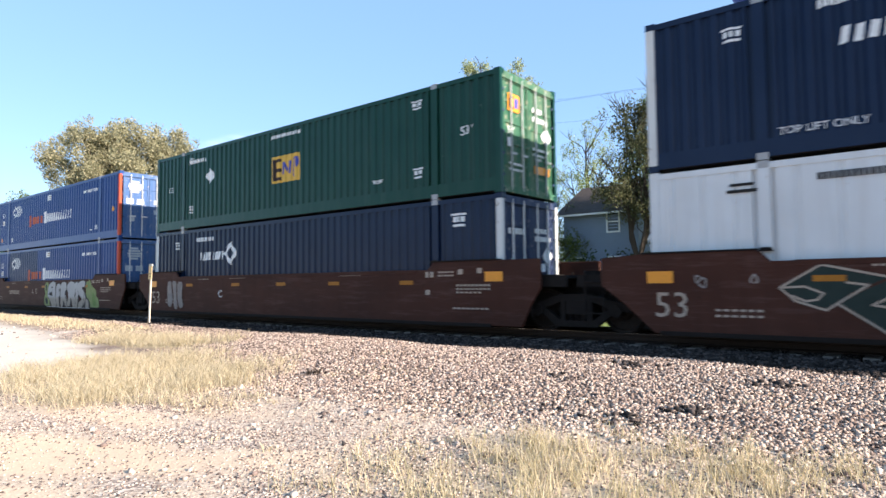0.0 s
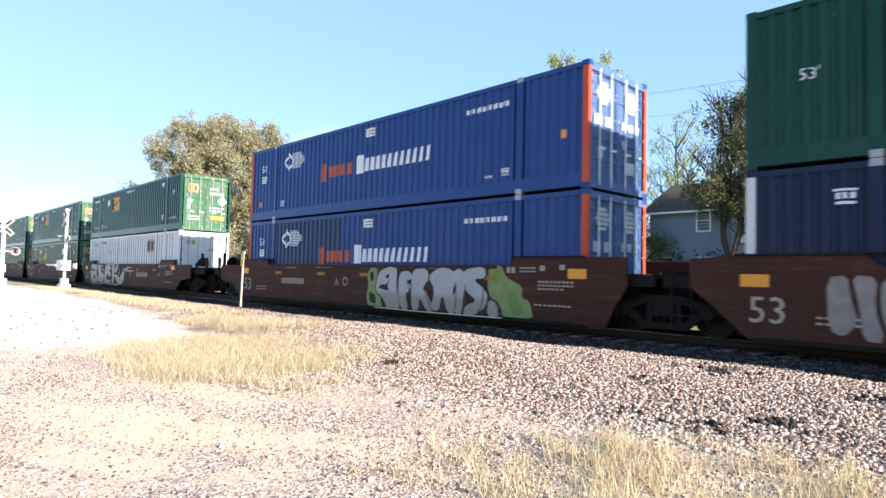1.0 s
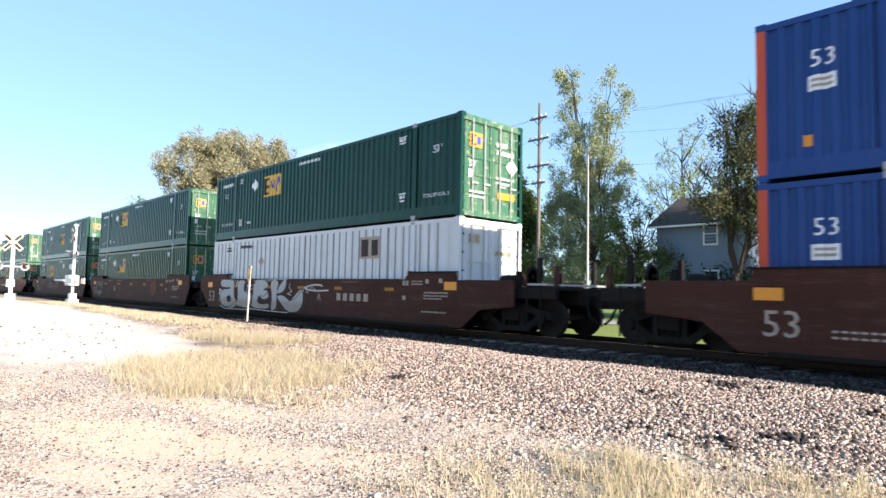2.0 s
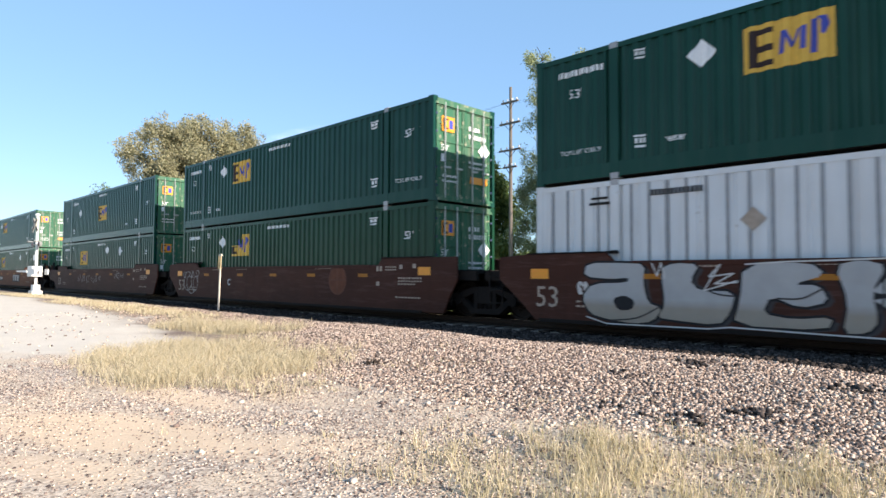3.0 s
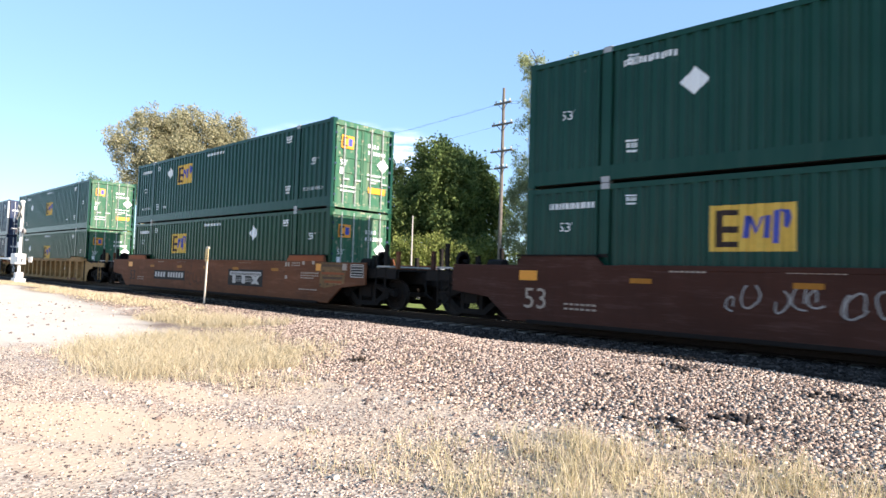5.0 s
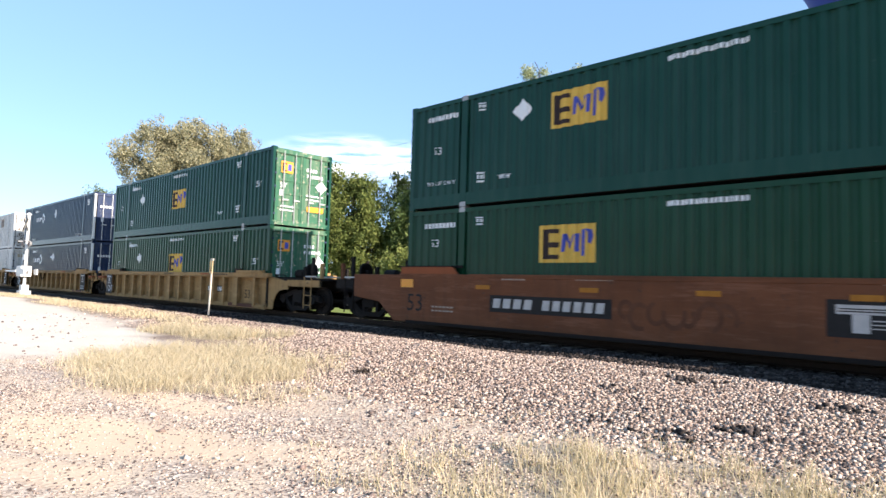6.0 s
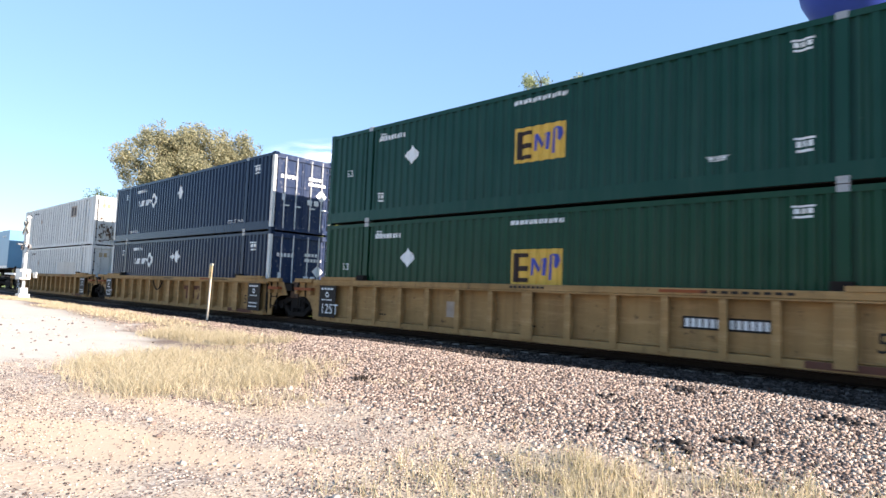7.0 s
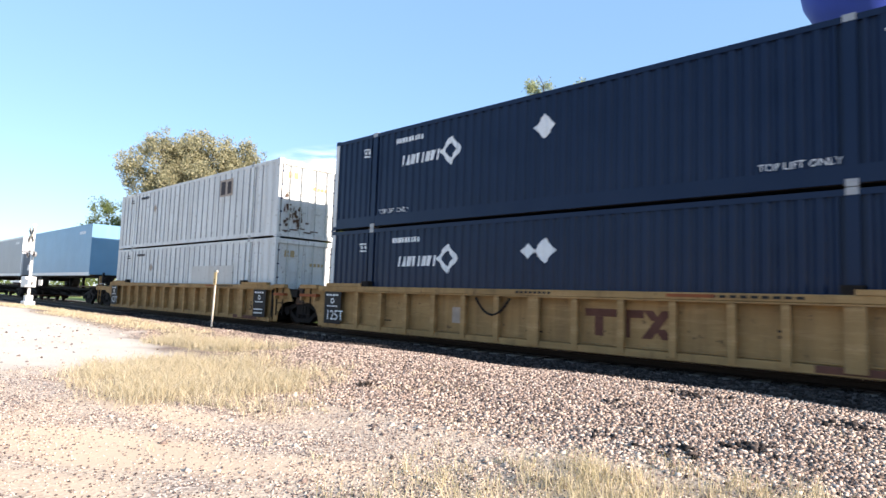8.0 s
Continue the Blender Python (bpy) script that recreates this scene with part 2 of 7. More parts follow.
EMBLEM_TAN = plain("faded_ochre_emblem", (0.12, 0.045, 0.025), 0.7, 0, 0.4, 5)
# Darker, less blue copy of GREEN: lower boxes' shade put into the paint.
GREEN_SHADED = painted("shaded_green_paint", (0.0022, 0.040, 0.0165), (0.08, 0.11, 0.08), 0.24, 0.3, 0.70)
LEAF_MAPLE = leafy("maple_leaves", (0.04, 0.068, 0.022), (0.12, 0.17, 0.055), (0.19, 0.235, 0.075))
LEAF_HEDGE = leafy("hedge_leaves", (0.11, 0.14, 0.035), (0.23, 0.27, 0.075), (0.32, 0.33, 0.11))
LEAF_FRESH = leafy("fresh_green_leaves", (0.06, 0.085, 0.025), (0.16, 0.20, 0.055), (0.25, 0.27, 0.08))
# Faded door green, paler still: sun on the door ends is in its colour.
DOOR_GREEN = painted("faded_sunlit_green_door_paint", (0.036, 0.125, 0.072), (0.34, 0.30, 0.22), 0.55, 0.8, 0.60)
DULL_BLUE = painted("dusty_blue_paint", (0.012, 0.036, 0.10), (0.06, 0.07, 0.10), 0.32, 0.4, 0.68)
# Paler door copies of BLUE and NAVY, with sunlight put into the colour.
BLUE_DOOR = painted("faded_sunlit_blue_door_paint", (0.06, 0.125, 0.27), (0.30, 0.30, 0.32), 0.5, 0.6, 0.62)
NAVY_DOOR = painted("sunlit_navy_door_paint", (0.022, 0.038, 0.085), (0.20, 0.20, 0.22), 0.5, 0.6, 0.62)
RAIL_HEAD = plain("polished_rail_head", (0.62, 0.61, 0.59), 0.12, 1.0, 0.12, 8)
LEAF_POPLAR = leafy("pale_poplar_leaves", (0.16, 0.19, 0.10), (0.34, 0.38, 0.20), (0.45, 0.465, 0.28))


# ---- ground: one sheet from the camera's feet to the horizon ----
def step(a, b, x):
    x = np.clip((x - a) / (b - a), 0, 1)
    return x * x * (3 - 2 * x)


def wave(x, y, s, seed=0.0):
    """Cheap smooth unevenness between -1 and 1."""
    return (np.sin(x * s + 1.3 * np.sin(y * s * 0.7 + seed) + seed * 2.1) + np.sin(y * s * 1.31 + 1.7 * np.sin(x * s * 0.53 + seed * 1.7))) / 2


def ground_z(x, y):
    x, y = np.asarray(x, float), np.asarray(y, float)
    base = 0.46 * step(-13, -38, x) * step(-6, 4, y) * (1 - step(15, 22, y))
    foot = 6.0 + 0.5 * wave(x, y, 0.35, 1.0)
    rise = step(foot, foot + 4.4, y) * (1 - step(14.9, 17.4, y))
    z = base + (0.365 - base) * rise + 0.10 * step(17, 24, y) * step(-60, -10, x)
    return z + 0.018 * wave(x, y, 1.9) * (1 - step(40, 90, np.abs(x) + np.abs(y))) + 0.02 * wave(x, y, 0.8, 2.0)


def lobe(x, y, cx, cy, rx, ry, turn=0.0):
    c, s = math.cos(radians(turn)), math.sin(radians(turn))
    u, v = (x - cx) * c + (y - cy) * s, -(x - cx) * s + (y - cy) * c
    return 1 - step(0.6, 1.15, np.hypot(u / rx, v / ry) + 0.16 * wave(x, y, 2.1, 0.4) + 0.10 * wave(x, y, 5.3, 0.9))


def grass_cover(x, y):
    """Dry grass: the clump by the road, the verge, the strip before the camera, all of the far side."""
    clump = np.maximum(lobe(x, y, -11.6, 5.4, 3.7, 2.4, -12), lobe(x, y, -16.5, 8.0, 3.2, 0.9, 8))
    verge = step(7.4, 8.3, y + 0.5 * wave(x, y, 0.9)) * (1 - step(9.2, 9.9, y)) * step(-17, -21, x)
    strip = lobe(x, y, -2.4, 4.75, 2.1, 1.45, 30)
    return np.clip(np.maximum.reduce([clump, verge, strip * 0.45, 0.45 * lobe(x, y, -7.6, 7.5, 1.0, 0.4, 20), step(18.5, 19.5, y)]), 0, 1)


def road_cover(x, y):
    """Pale crushed-stone road running up to the crossing."""
    a = lobe(x, y, -21, 4.4, 8.6, 3.3, -4)
    b = (1 - step(7.0, 8.2, y + 0.4 * wave(x, y, 0.7))) * step(-19, -24, x)
    return np.clip(np.maximum(a, b), 0, 1)


def sand_cover(x, y):
    """Bare tan sand between the gravel."""
    return np.maximum.reduce([lobe(x, y, -7.0, 2.3, 2.3, 0.75, 22), 0.8 * lobe(x, y, -8.6, 3.4, 1.6, 0.5, 10), 0.6 * lobe(x, y, -5.3, 3.4, 1.1, 0.4, 40), 0.7 * lobe(x, y, -6.0, 1.5, 0.9, 0.35, 30)])


def spread(lo, hi, near_lo, near_hi, fine):
    mid = np.arange(near_lo, near_hi + fine / 2, fine)
    def tail(start, end):
        out, d, at = [], fine * 1.5, start
        while abs(at - start) < abs(end - start):
            at += d * (1 if end > start else -1)
            out.append(at)
            d *= 1.22
        return out
    return np.array(list(reversed(tail(near_lo, lo))) + list(mid) + tail(near_hi, hi))


gx, gy = spread(-2500, 2500, -34, 6, 0.16), spread(-2500, 2500, -2, 17, 0.13)
XX, YY = np.meshgrid(gx, gy)
ZZ = ground_z(XX, YY)
nx, ny = len(gx), len(gy)
quads = (np.arange(ny - 1)[:, None] * nx + np.arange(nx - 1)[None, :]).ravel()
me = bpy.data.meshes.new("ground")
me.from_pydata(np.stack([XX.ravel(), YY.ravel(), ZZ.ravel()], 1).tolist(), [],
               np.stack([quads, quads + 1, quads + nx + 1, quads + nx], 1).tolist())
me.polygons.foreach_set("use_smooth", [True] * len(me.polygons))
far_lawn = step(18.0, 19.2, YY)
# One cover is a dark band along the rails: the train's shade as colour.
for key, values in (("grassy", grass_cover(XX, YY)), ("paved", road_cover(XX, YY)), ("lawn", far_lawn), ("sandy", sand_cover(XX, YY)), ("train_shade", 1 - step(2.75, 3.0, np.abs(YY - TRACK_Y) - 0.25 * wave(XX, YY, 0.9, 4.0))),
                    ("stone", step(6.0, 7.2, YY + 0.5 * wave(XX, YY, 0.6)) * (1 - step(16.6, 17.6, YY)))):
    me.attributes.new(key, "FLOAT", "POINT").data.foreach_set("value", values.ravel())
m, t, b = nodes_of("ground_soil_and_gravel")


def cover(key):
    a = t.nodes.new("ShaderNodeAttribute")
    a.attribute_name = key
    return a.outputs["Fac"]


def grit(scale, stops):
    """Small stones of differing tone pressed into the ground."""
    co = t.nodes.new("ShaderNodeTexCoord")
    v = t.nodes.new("ShaderNodeTexVoronoi")
    v.inputs["Scale"].default_value = scale
    t.links.new(co.outputs["Object"], v.inputs["Vector"])
    h = t.nodes.new("ShaderNodeSeparateColor")
    t.links.new(v.outputs["Color"], h.inputs[0])
    return ramp(t, h.outputs[0], stops), v.outputs["Distance"]


fine = noise_node(t, 26, 8, rough=0.7)
coarse = noise_node(t, 0.9, 5)
stones, relief = grit(34, [(0.0, (0.09, 0.07, 0.065)), (0.35, (0.28, 0.225, 0.19)), (0.7, (0.50, 0.41, 0.33)), (1.0, (0.72, 0.62, 0.51))])
sand = mixed(t, fine, (0.36, 0.27, 0.19), (0.66, 0.52, 0.38))
speck, _ = grit(60, [(0.0, (0.16, 0.125, 0.10)), (0.22, (0.30, 0.235, 0.17)), (0.30, (0.62, 0.49, 0.35)), (1.0, (0.74, 0.60, 0.45))])
sand = mixed(t, 0.6, sand, speck)
c = mixed(t, ramp(t, coarse, [(0.38, (0.05, 0.05, 0.05)), (0.60, (0.9, 0.9, 0.9))]), stones, sand)
c = mixed(t, cover("sandy"), c, mixed(t, fine, (0.52, 0.385, 0.255), (0.76, 0.58, 0.41)))
c = mixed(t, cover("stone"), c, mixed(t, fine, (0.085, 0.062, 0.051), (0.34, 0.255, 0.20)))
# Train's shade mixed into the ground colour along the rails.
c = mixed(t, cover("train_shade"), c, mixed(t, fine, (0.014, 0.012, 0.011), (0.055, 0.044, 0.038)))
c = mixed(t, cover("paved"), c, mixed(t, noise_node(t, 1.4, 7), mixed(t, fine, (0.42, 0.36, 0.29), (0.70, 0.62, 0.51)), mixed(t, fine, (0.54, 0.48, 0.39), (0.78, 0.70, 0.59))))
c = mixed(t, cover("grassy"), c, mixed(t, fine, (0.26, 0.20, 0.11), (0.50, 0.40, 0.25)))
c = mixed(t, cover("lawn"), c, mixed(t, noise_node(t, 3, 6), (0.12, 0.16, 0.035), (0.24, 0.28, 0.08)))
t.links.new(c, b.inputs["Base Color"])
b.inputs["Roughness"].default_value = 0.95
b.inputs["Specular IOR Level"].default_value = 0.15
bumped(t, b, relief, 0.5, 0.012)
me.materials.append(m)
ground = tagged(new("ground", me), "pale gravel and dry grass ground beside the railway embankment", "ground", kind="structure")

# ---- track ----
track = thing("railway_track", "rusty steel rails on dark wooden ties in the ballast", "track", kind="structure")


def rail_shape(y):
    prof = [(-0.07, 0), (0.07, 0), (0.07, 0.02), (0.012, 0.04), (0.012, 0.13), (0.036, 0.14), (0.036, 0.175), (-0.036, 0.175),
            (-0.036, 0.14), (-0.012, 0.13), (-0.012, 0.04), (-0.07, 0.02)]
    return Shape().slab([(y + p, RAIL - 0.175 + q) for p, q in prof], "x", -260, 160)


for y in (TRACK_Y - 0.755, TRACK_Y + 0.755):
    rail = part("rail", rail_shape(y), RAIL_STEEL, track)
    part("rail_head", Shape().box(-259, 159, y - 0.031, y + 0.031, RAIL - 0.004, RAIL + 0.002), RAIL_HEAD, rail, "polished running surface")
tie = Shape().box(-0.115, 0.115, TRACK_Y - 1.3, TRACK_Y + 1.3, RAIL - 0.36, RAIL - 0.176).mesh("tie")
for i in range(130):
    o = part("tie", tie, WOOD, track)
    o.location = (4 - 0.54 * i, random.uniform(-0.03, 0.03), random.uniform(-0.012, 0.004))


# ---- stones and grass as stuff ----
def scatter(name, xs, ys, size, material, label, category, flat=0.75, sink=0.25):
    """Broken stones: jittered eight-cornered lumps, one mesh."""
    n = len(xs)
    rng = np.random.default_rng(len(xs))
    cube = np.array([(x, y, z) for z in (-1, 1) for y in (-1, 1) for x in (-1, 1)], float)
    v = cube[None] * (1 + rng.uniform(-0.45, 0.35, (n, 8, 3)))
    v[:, :, 2] *= flat
    w = rng.uniform(0, 2 * np.pi, n)
    tilt = rng.uniform(-0.6, 0.6, n)
    c, s = np.cos(tilt)[:, None], np.sin(tilt)[:, None]
    v = np.stack([v[..., 0] * c - v[..., 2] * s, v[..., 1], v[..., 0] * s + v[..., 2] * c], -1)
    c, s = np.cos(w)[:, None], np.sin(w)[:, None]
    v = np.stack([v[..., 0] * c - v[..., 1] * s, v[..., 0] * s + v[..., 1] * c, v[..., 2]], -1)
    r = size * rng.uniform(0.55, 1.35, n)
    v = v * (r / 1.45)[:, None, None]
    v += np.stack([xs, ys, ground_z(xs, ys) + r * sink], 1)[:, None, :]
    faces = np.array([(0, 2, 3, 1), (4, 5, 7, 6), (0, 1, 5, 4), (2, 6, 7, 3), (0, 4, 6, 2), (1, 3, 7, 5)])
    f = (np.arange(n)[:, None, None] * 8 + faces[None]).reshape(-1, 4)
    me = bpy.data.meshes.new(name)
    me.vertices.add(n * 8)
    me.vertices.foreach_set("co", v.reshape(-1))
    me.loops.add(f.size)
    me.loops.foreach_set("vertex_index", f.reshape(-1).astype(np.int32))
    me.polygons.add(len(f))
    me.polygons.foreach_set("loop_start", np.arange(0, f.size, 4, dtype=np.int32))
    me.update(calc_edges=True)
    me.materials.append(material)
    return tagged(new(name, me), label, category, kind="stuff")


rng = np.random.default_rng(7)
# Dark stone: holds the train's shade by the rails, and the oily clusters.
SHADED_OILY = stony("shaded_and_oily_stone", [(0.0, (0.012, 0.010, 0.009)), (0.6, (0.04, 0.032, 0.028)), (1.0, (0.11, 0.088, 0.078))])


def picked(n, x0, x1, y0, y1, keep):
    xs, ys = rng.uniform(x0, x1, n), rng.uniform(y0, y1, n)
    ok = rng.uniform(0, 1, n) < keep(xs, ys)
    return xs[ok], ys[ok]


def bare(x, y):
    return 1 - 0.85 * np.clip(grass_cover(x, y) + road_cover(x, y), 0, 1)


near = picked(132000, -14, 4.5, 5.6, 13.4, lambda x, y: (1 - step(2.0, 4.5, x + 0.5 * wave(x, y, 1.5))) * step(5.4, 7.0, y + 0.5 * wave(x, y, 0.6)) * bare(x, y))
farther = picked(26000, -34, -14, 7.2, 12.6, lambda x, y: step(7.0, 8.6, y) * bare(x, y))
xs, ys = (np.concatenate(q) for q in zip(near, farther))
on_tie = (np.abs((4 - xs) / 0.54 - np.round((4 - xs) / 0.54)) < 0.24) & (np.abs(ys - TRACK_Y) < 1.33)
xs, ys = xs[~on_tie], ys[~on_tie]
# Stones out to the train's shadow edge get the dark colour.
blackened = np.abs(ys - TRACK_Y) < 2.85 + 0.15 * wave(xs, ys, 0.9, 4.0)
kept = blackened & (rng.uniform(0, 1, len(xs)) < 0.36)
scatter("shaded_ballast", xs[kept], ys[kept], 0.034, SHADED_OILY, "ballast along the rails coloured dark for the train's shade", "ballast")
xs, ys = xs[~blackened], ys[~blackened]
scatter("ballast", xs, ys, 0.0205, BALLAST, "pinkish grey crushed ballast stones on the embankment slope", "ballast")
xs, ys = picked(120000, -15, 3.0, -0.6, 7.0, lambda x, y: step(-0.6, 1.2, y + 0.5 * wave(x, y, 1.1)) * step(-15, -11.5, x + wave(x, y, 0.9)) * (1 - step(0.2, 2.8, x + 0.6 * wave(x, y, 1.2))) * (1 - 0.85 * road_cover(x, y)) * (1 - 0.55 * sand_cover(x, y)) * (0.38 + 0.62 * step(-0.35, 0.45, wave(x, y, 1.3, 3.0) + 0.5 * wave(x, y, 3.1, 1.0))))
scatter("gravel", xs, ys, 0.0105, PEBBLE, "pale small gravel strewn over the ground", "gravel")
xs, ys = picked(2600, -11, 2, 2.5, 7.8, lambda x, y: 0.10 + 0.6 * step(4.0, 6.5, y))
scatter("loose_stones", xs, ys, 0.03, PEBBLE, "larger pale loose stones lying on the gravel", "stones")
xs, ys = picked(900, -26, -9, 1.2, 7.5, lambda x, y: road_cover(x, y) * 0.5)
scatter("road_stones", xs, ys, 0.032, PEBBLE, "scattered stones on the pale road", "stones")
dark_x, dark_y = [], []
for cx, cy, r, k in ((-2.32, 7.44, 0.13, 40), (-1.69, 9.07, 0.14, 30), (-3.83, 9.54, 0.22, 26), (-2.94, 6.91, 0.16, 18), (-4.56, 8.34, 0.2, 16), (-3.64, 6.9, 0.2, 12)):
    dark_x += list(rng.normal(cx, r, k))
    dark_y += list(rng.normal(cy, r * 0.7, k))
scatter("dark_stones", np.array(dark_x), np.array(dark_y), 0.034, SHADED_OILY, "clusters of dark oily stones in the ballast", "stones", sink=0.55)


def blades(name, xs, ys, height, material, label, width=0.006, lean=0.35):
    """Grass blades: bent three-piece strips, one mesh."""
    n = len(xs)
    r = np.random.default_rng(n)
    h = height * r.uniform(0.35, 1.15, n)
    a, q = r.uniform(0, 2 * np.pi, n), r.uniform(0, 2 * np.pi, n)
    bend = h * r.uniform(0.05, lean * 2, n)
    w = width * r.uniform(0.7, 1.5, n)
    base = np.stack([xs, ys, ground_z(xs, ys) - 0.01], 1)
    side = np.stack([np.cos(q), np.sin(q), 0 * q], 1) * w[:, None]
    out = np.stack([np.cos(a), np.sin(a), 0 * a], 1) * bend[:, None]
    up = np.stack([0 * h, 0 * h, h], 1)
    mid = base + up * 0.55 + out * 0.3
    tip = base + up * 0.95 + out
    v = np.stack([base - side, base + side, mid + side * 0.8, mid - side * 0.8, tip], 1)
    k = np.arange(n)[:, None] * 5
    loops = np.concatenate([k + np.array([[0, 1, 2, 3]]), k + np.array([[3, 2, 4]])], 1)
    me = bpy.data.meshes.new(name)
    me.vertices.add(n * 5)
    me.vertices.foreach_set("co", v.reshape(-1))
    me.loops.add(n * 7)
    me.loops.foreach_set("vertex_index", loops.reshape(-1).astype(np.int32))
    me.polygons.add(n * 2)
    me.polygons.foreach_set("loop_start", np.stack([np.arange(n) * 7, np.arange(n) * 7 + 4], 1).reshape(-1).astype(np.int32))
    me.update(calc_edges=True)
    me.materials.append(material)
    return tagged(new(name, me), label, "grass", kind="stuff")


def tufts(n, per, x0, x1, y0, y1, keep, r):
    cx, cy = picked(n, x0, x1, y0, y1, keep)
    return (np.repeat(cx, per) + rng.normal(0, r, len(cx) * per), np.repeat(cy, per) + rng.normal(0, r, len(cy) * per))


xs, ys = tufts(12000, 10, -21, -6, 2, 9.5, lambda x, y: np.maximum(lobe(x, y, -11.6, 5.4, 3.7, 2.4, -12), lobe(x, y, -16.5, 8.0, 3.2, 0.9, 8)) ** 1.5 * (0.35 + 0.65 * step(-0.5, 0.4, wave(x, y, 2.6, 1.1))), 0.11)
blades("dry_grass_clump", xs, ys, 0.27, DRY_GRASS, "straw-coloured dry grass clump at the road edge", 0.0036, 0.75)
xs, ys = tufts(5200, 7, -46, -17, 6.8, 10.2, lambda x, y: grass_cover(x, y) ** 2 * 0.55, 0.12)
blades("verge_grass", xs, ys, 0.12, DRY_GRASS, "dry grass verge between road and ballast", 0.01)
xs, ys = tufts(7600, 11, -6, 1, 2, 7.0, lambda x, y: lobe(x, y, -2.25, 4.75, 2.2, 1.45, 30) ** 1.3 * (0.10 + 0.42 * step(-0.1, 0.8, wave(x, y, 3.3, 2.2) + 0.6 * wave(x, y, 8.0, 1.2))), 0.06)
blades("foreground_grass", xs, ys, 0.24, MIXED_GRASS, "half-dry green and straw grass in the gravel", 0.0032, 0.5)
xs, ys = tufts(1500, 8, -14, 1, 1.5, 8.5, lambda x, y: (0.14 + 0.5 * lobe(x, y, -6.0, 5.6, 4.6, 1.5, 5)) * step(-0.3, 0.7, wave(x, y, 1.7, 5.0)) + 0.9 * lobe(x, y, -7.6, 7.5, 1.0, 0.4, 20), 0.06)
blades("sparse_grass", xs, ys, 0.10, MIXED_GRASS, "thin scattered grass tufts in the gravel", 0.004)
xs, ys = rng.normal(-8.62, 0.10, 130), rng.normal(7.02, 0.07, 130)
blades("dead_weed", xs, ys, 0.12, BARK, "small dark dead weed on the gravel", 0.008, 0.8)


# ---- the train ----
BOX_L, BOX_H, BOX_W = 16.154, 2.896, 2.591
SPEED, GAINING = 19.558, 0.0164      # metres a second, and how fast it picks up
HALF = BOX_L / 2
SIDE = -BOX_W / 2                      # the face towards the camera
POST = HALF - 1.98                     # lifting posts at the forty-foot places
LOWER_Z, UPPER_Z = 0.795, 3.711
TEXT = {}


def letters(text):
    """Triangles of a word in the built-in font, one unit high from its base line."""
    if text not in TEXT:
        cu = bpy.data.curves.new("word", "FONT")
        cu.body, cu.resolution_u = text, 2
        ob = bpy.data.objects.new("word", cu)
        scene.collection.objects.link(ob)
        bpy.context.view_layer.update()
        me = bpy.data.meshes.new_from_object(ob)
        me.calc_loop_triangles()
        tris = [[(me.vertices[i].co.x / 0.7, me.vertices[i].co.y / 0.7) for i in tr.vertices] for tr in me.loop_triangles]
        bpy.data.objects.remove(ob)
        bpy.data.curves.remove(cu)
        bpy.data.meshes.remove(me)
        TEXT[text] = tris
    return TEXT[text]


def word(text, x, z, h, mirror=1):
    return [[(x + p * h * mirror, z + q * h) for p, q in tri] for tri in letters(text)]


def bar(x, z, w, h, slant=0.0):
    return [(x, z), (x + w, z), (x + w + slant, z + h), (x + slant, z + h)]


def bars(x, z, w, h, n, gap=0.3, slant=0.0):
    """A row of plain bars that stands in for small writing."""
    p = w / n
    return [bar(x + i * p, z, p * (1 - gap), h, slant) for i in range(n)]


def diamond(x, z, r):
    return [(x - r, z), (x, z - r), (x + r, z), (x, z + r)]


def disc(x, z, r, n=18, squash=1.0):
    return [(x + r * math.cos(2 * math.pi * i / n), z + squash * r * math.sin(2 * math.pi * i / n)) for i in range(n)]


def ring(x, z, r, w, n=4, turn=0.0):
    out = []
    for i in range(n):
        a, b = turn + 2 * math.pi * i / n, turn + 2 * math.pi * (i + 1) / n
        out.append([(x + q * math.cos(c), z + q * math.sin(c)) for q, c in ((r - w, a), (r, a), (r, b), (r - w, b))])
    return out


def ribs_of(pitch, out_w, depth, x0, x1):
    """The wavy outline of a side sheet: (along, inset) between x0 and x1."""
    n = max(1, round((x1 - x0) / pitch))
    p = (x1 - x0) / n
    slope = (p - out_w * p / pitch * 1.0) * 0.25
    o = out_w * p / pitch
    pts = [(x0, 0.0)]
    for i in range(n):
        a = x0 + i * p
        pts += [(a + o / 2, 0.0), (a + o / 2 + slope, depth), (a + p - o / 2 - slope, depth), (a + p - o / 2, 0.0)]
    pts.append((x1, 0.0))
    return pts


STYLES = {"ribbed": (0.28, 0.11, 0.046), "sheet": (0.61, 0.50, 0.022), "wide": (0.36, 0.16, 0.04)}


def side_profile(style):
    pitch, o, d = STYLES[style]
    e = 0.14
    g = 0.19
    return (ribs_of(pitch, o, d, -HALF + e, -POST - g) + [(-POST - g + 0.004, 0.062), (-POST + g - 0.004, 0.062)] + ribs_of(pitch, o, d, -POST + g, POST - g)
            + [(POST - g + 0.004, 0.062), (POST + g - 0.004, 0.062)] + ribs_of(pitch, o, d, POST + g, HALF - e))


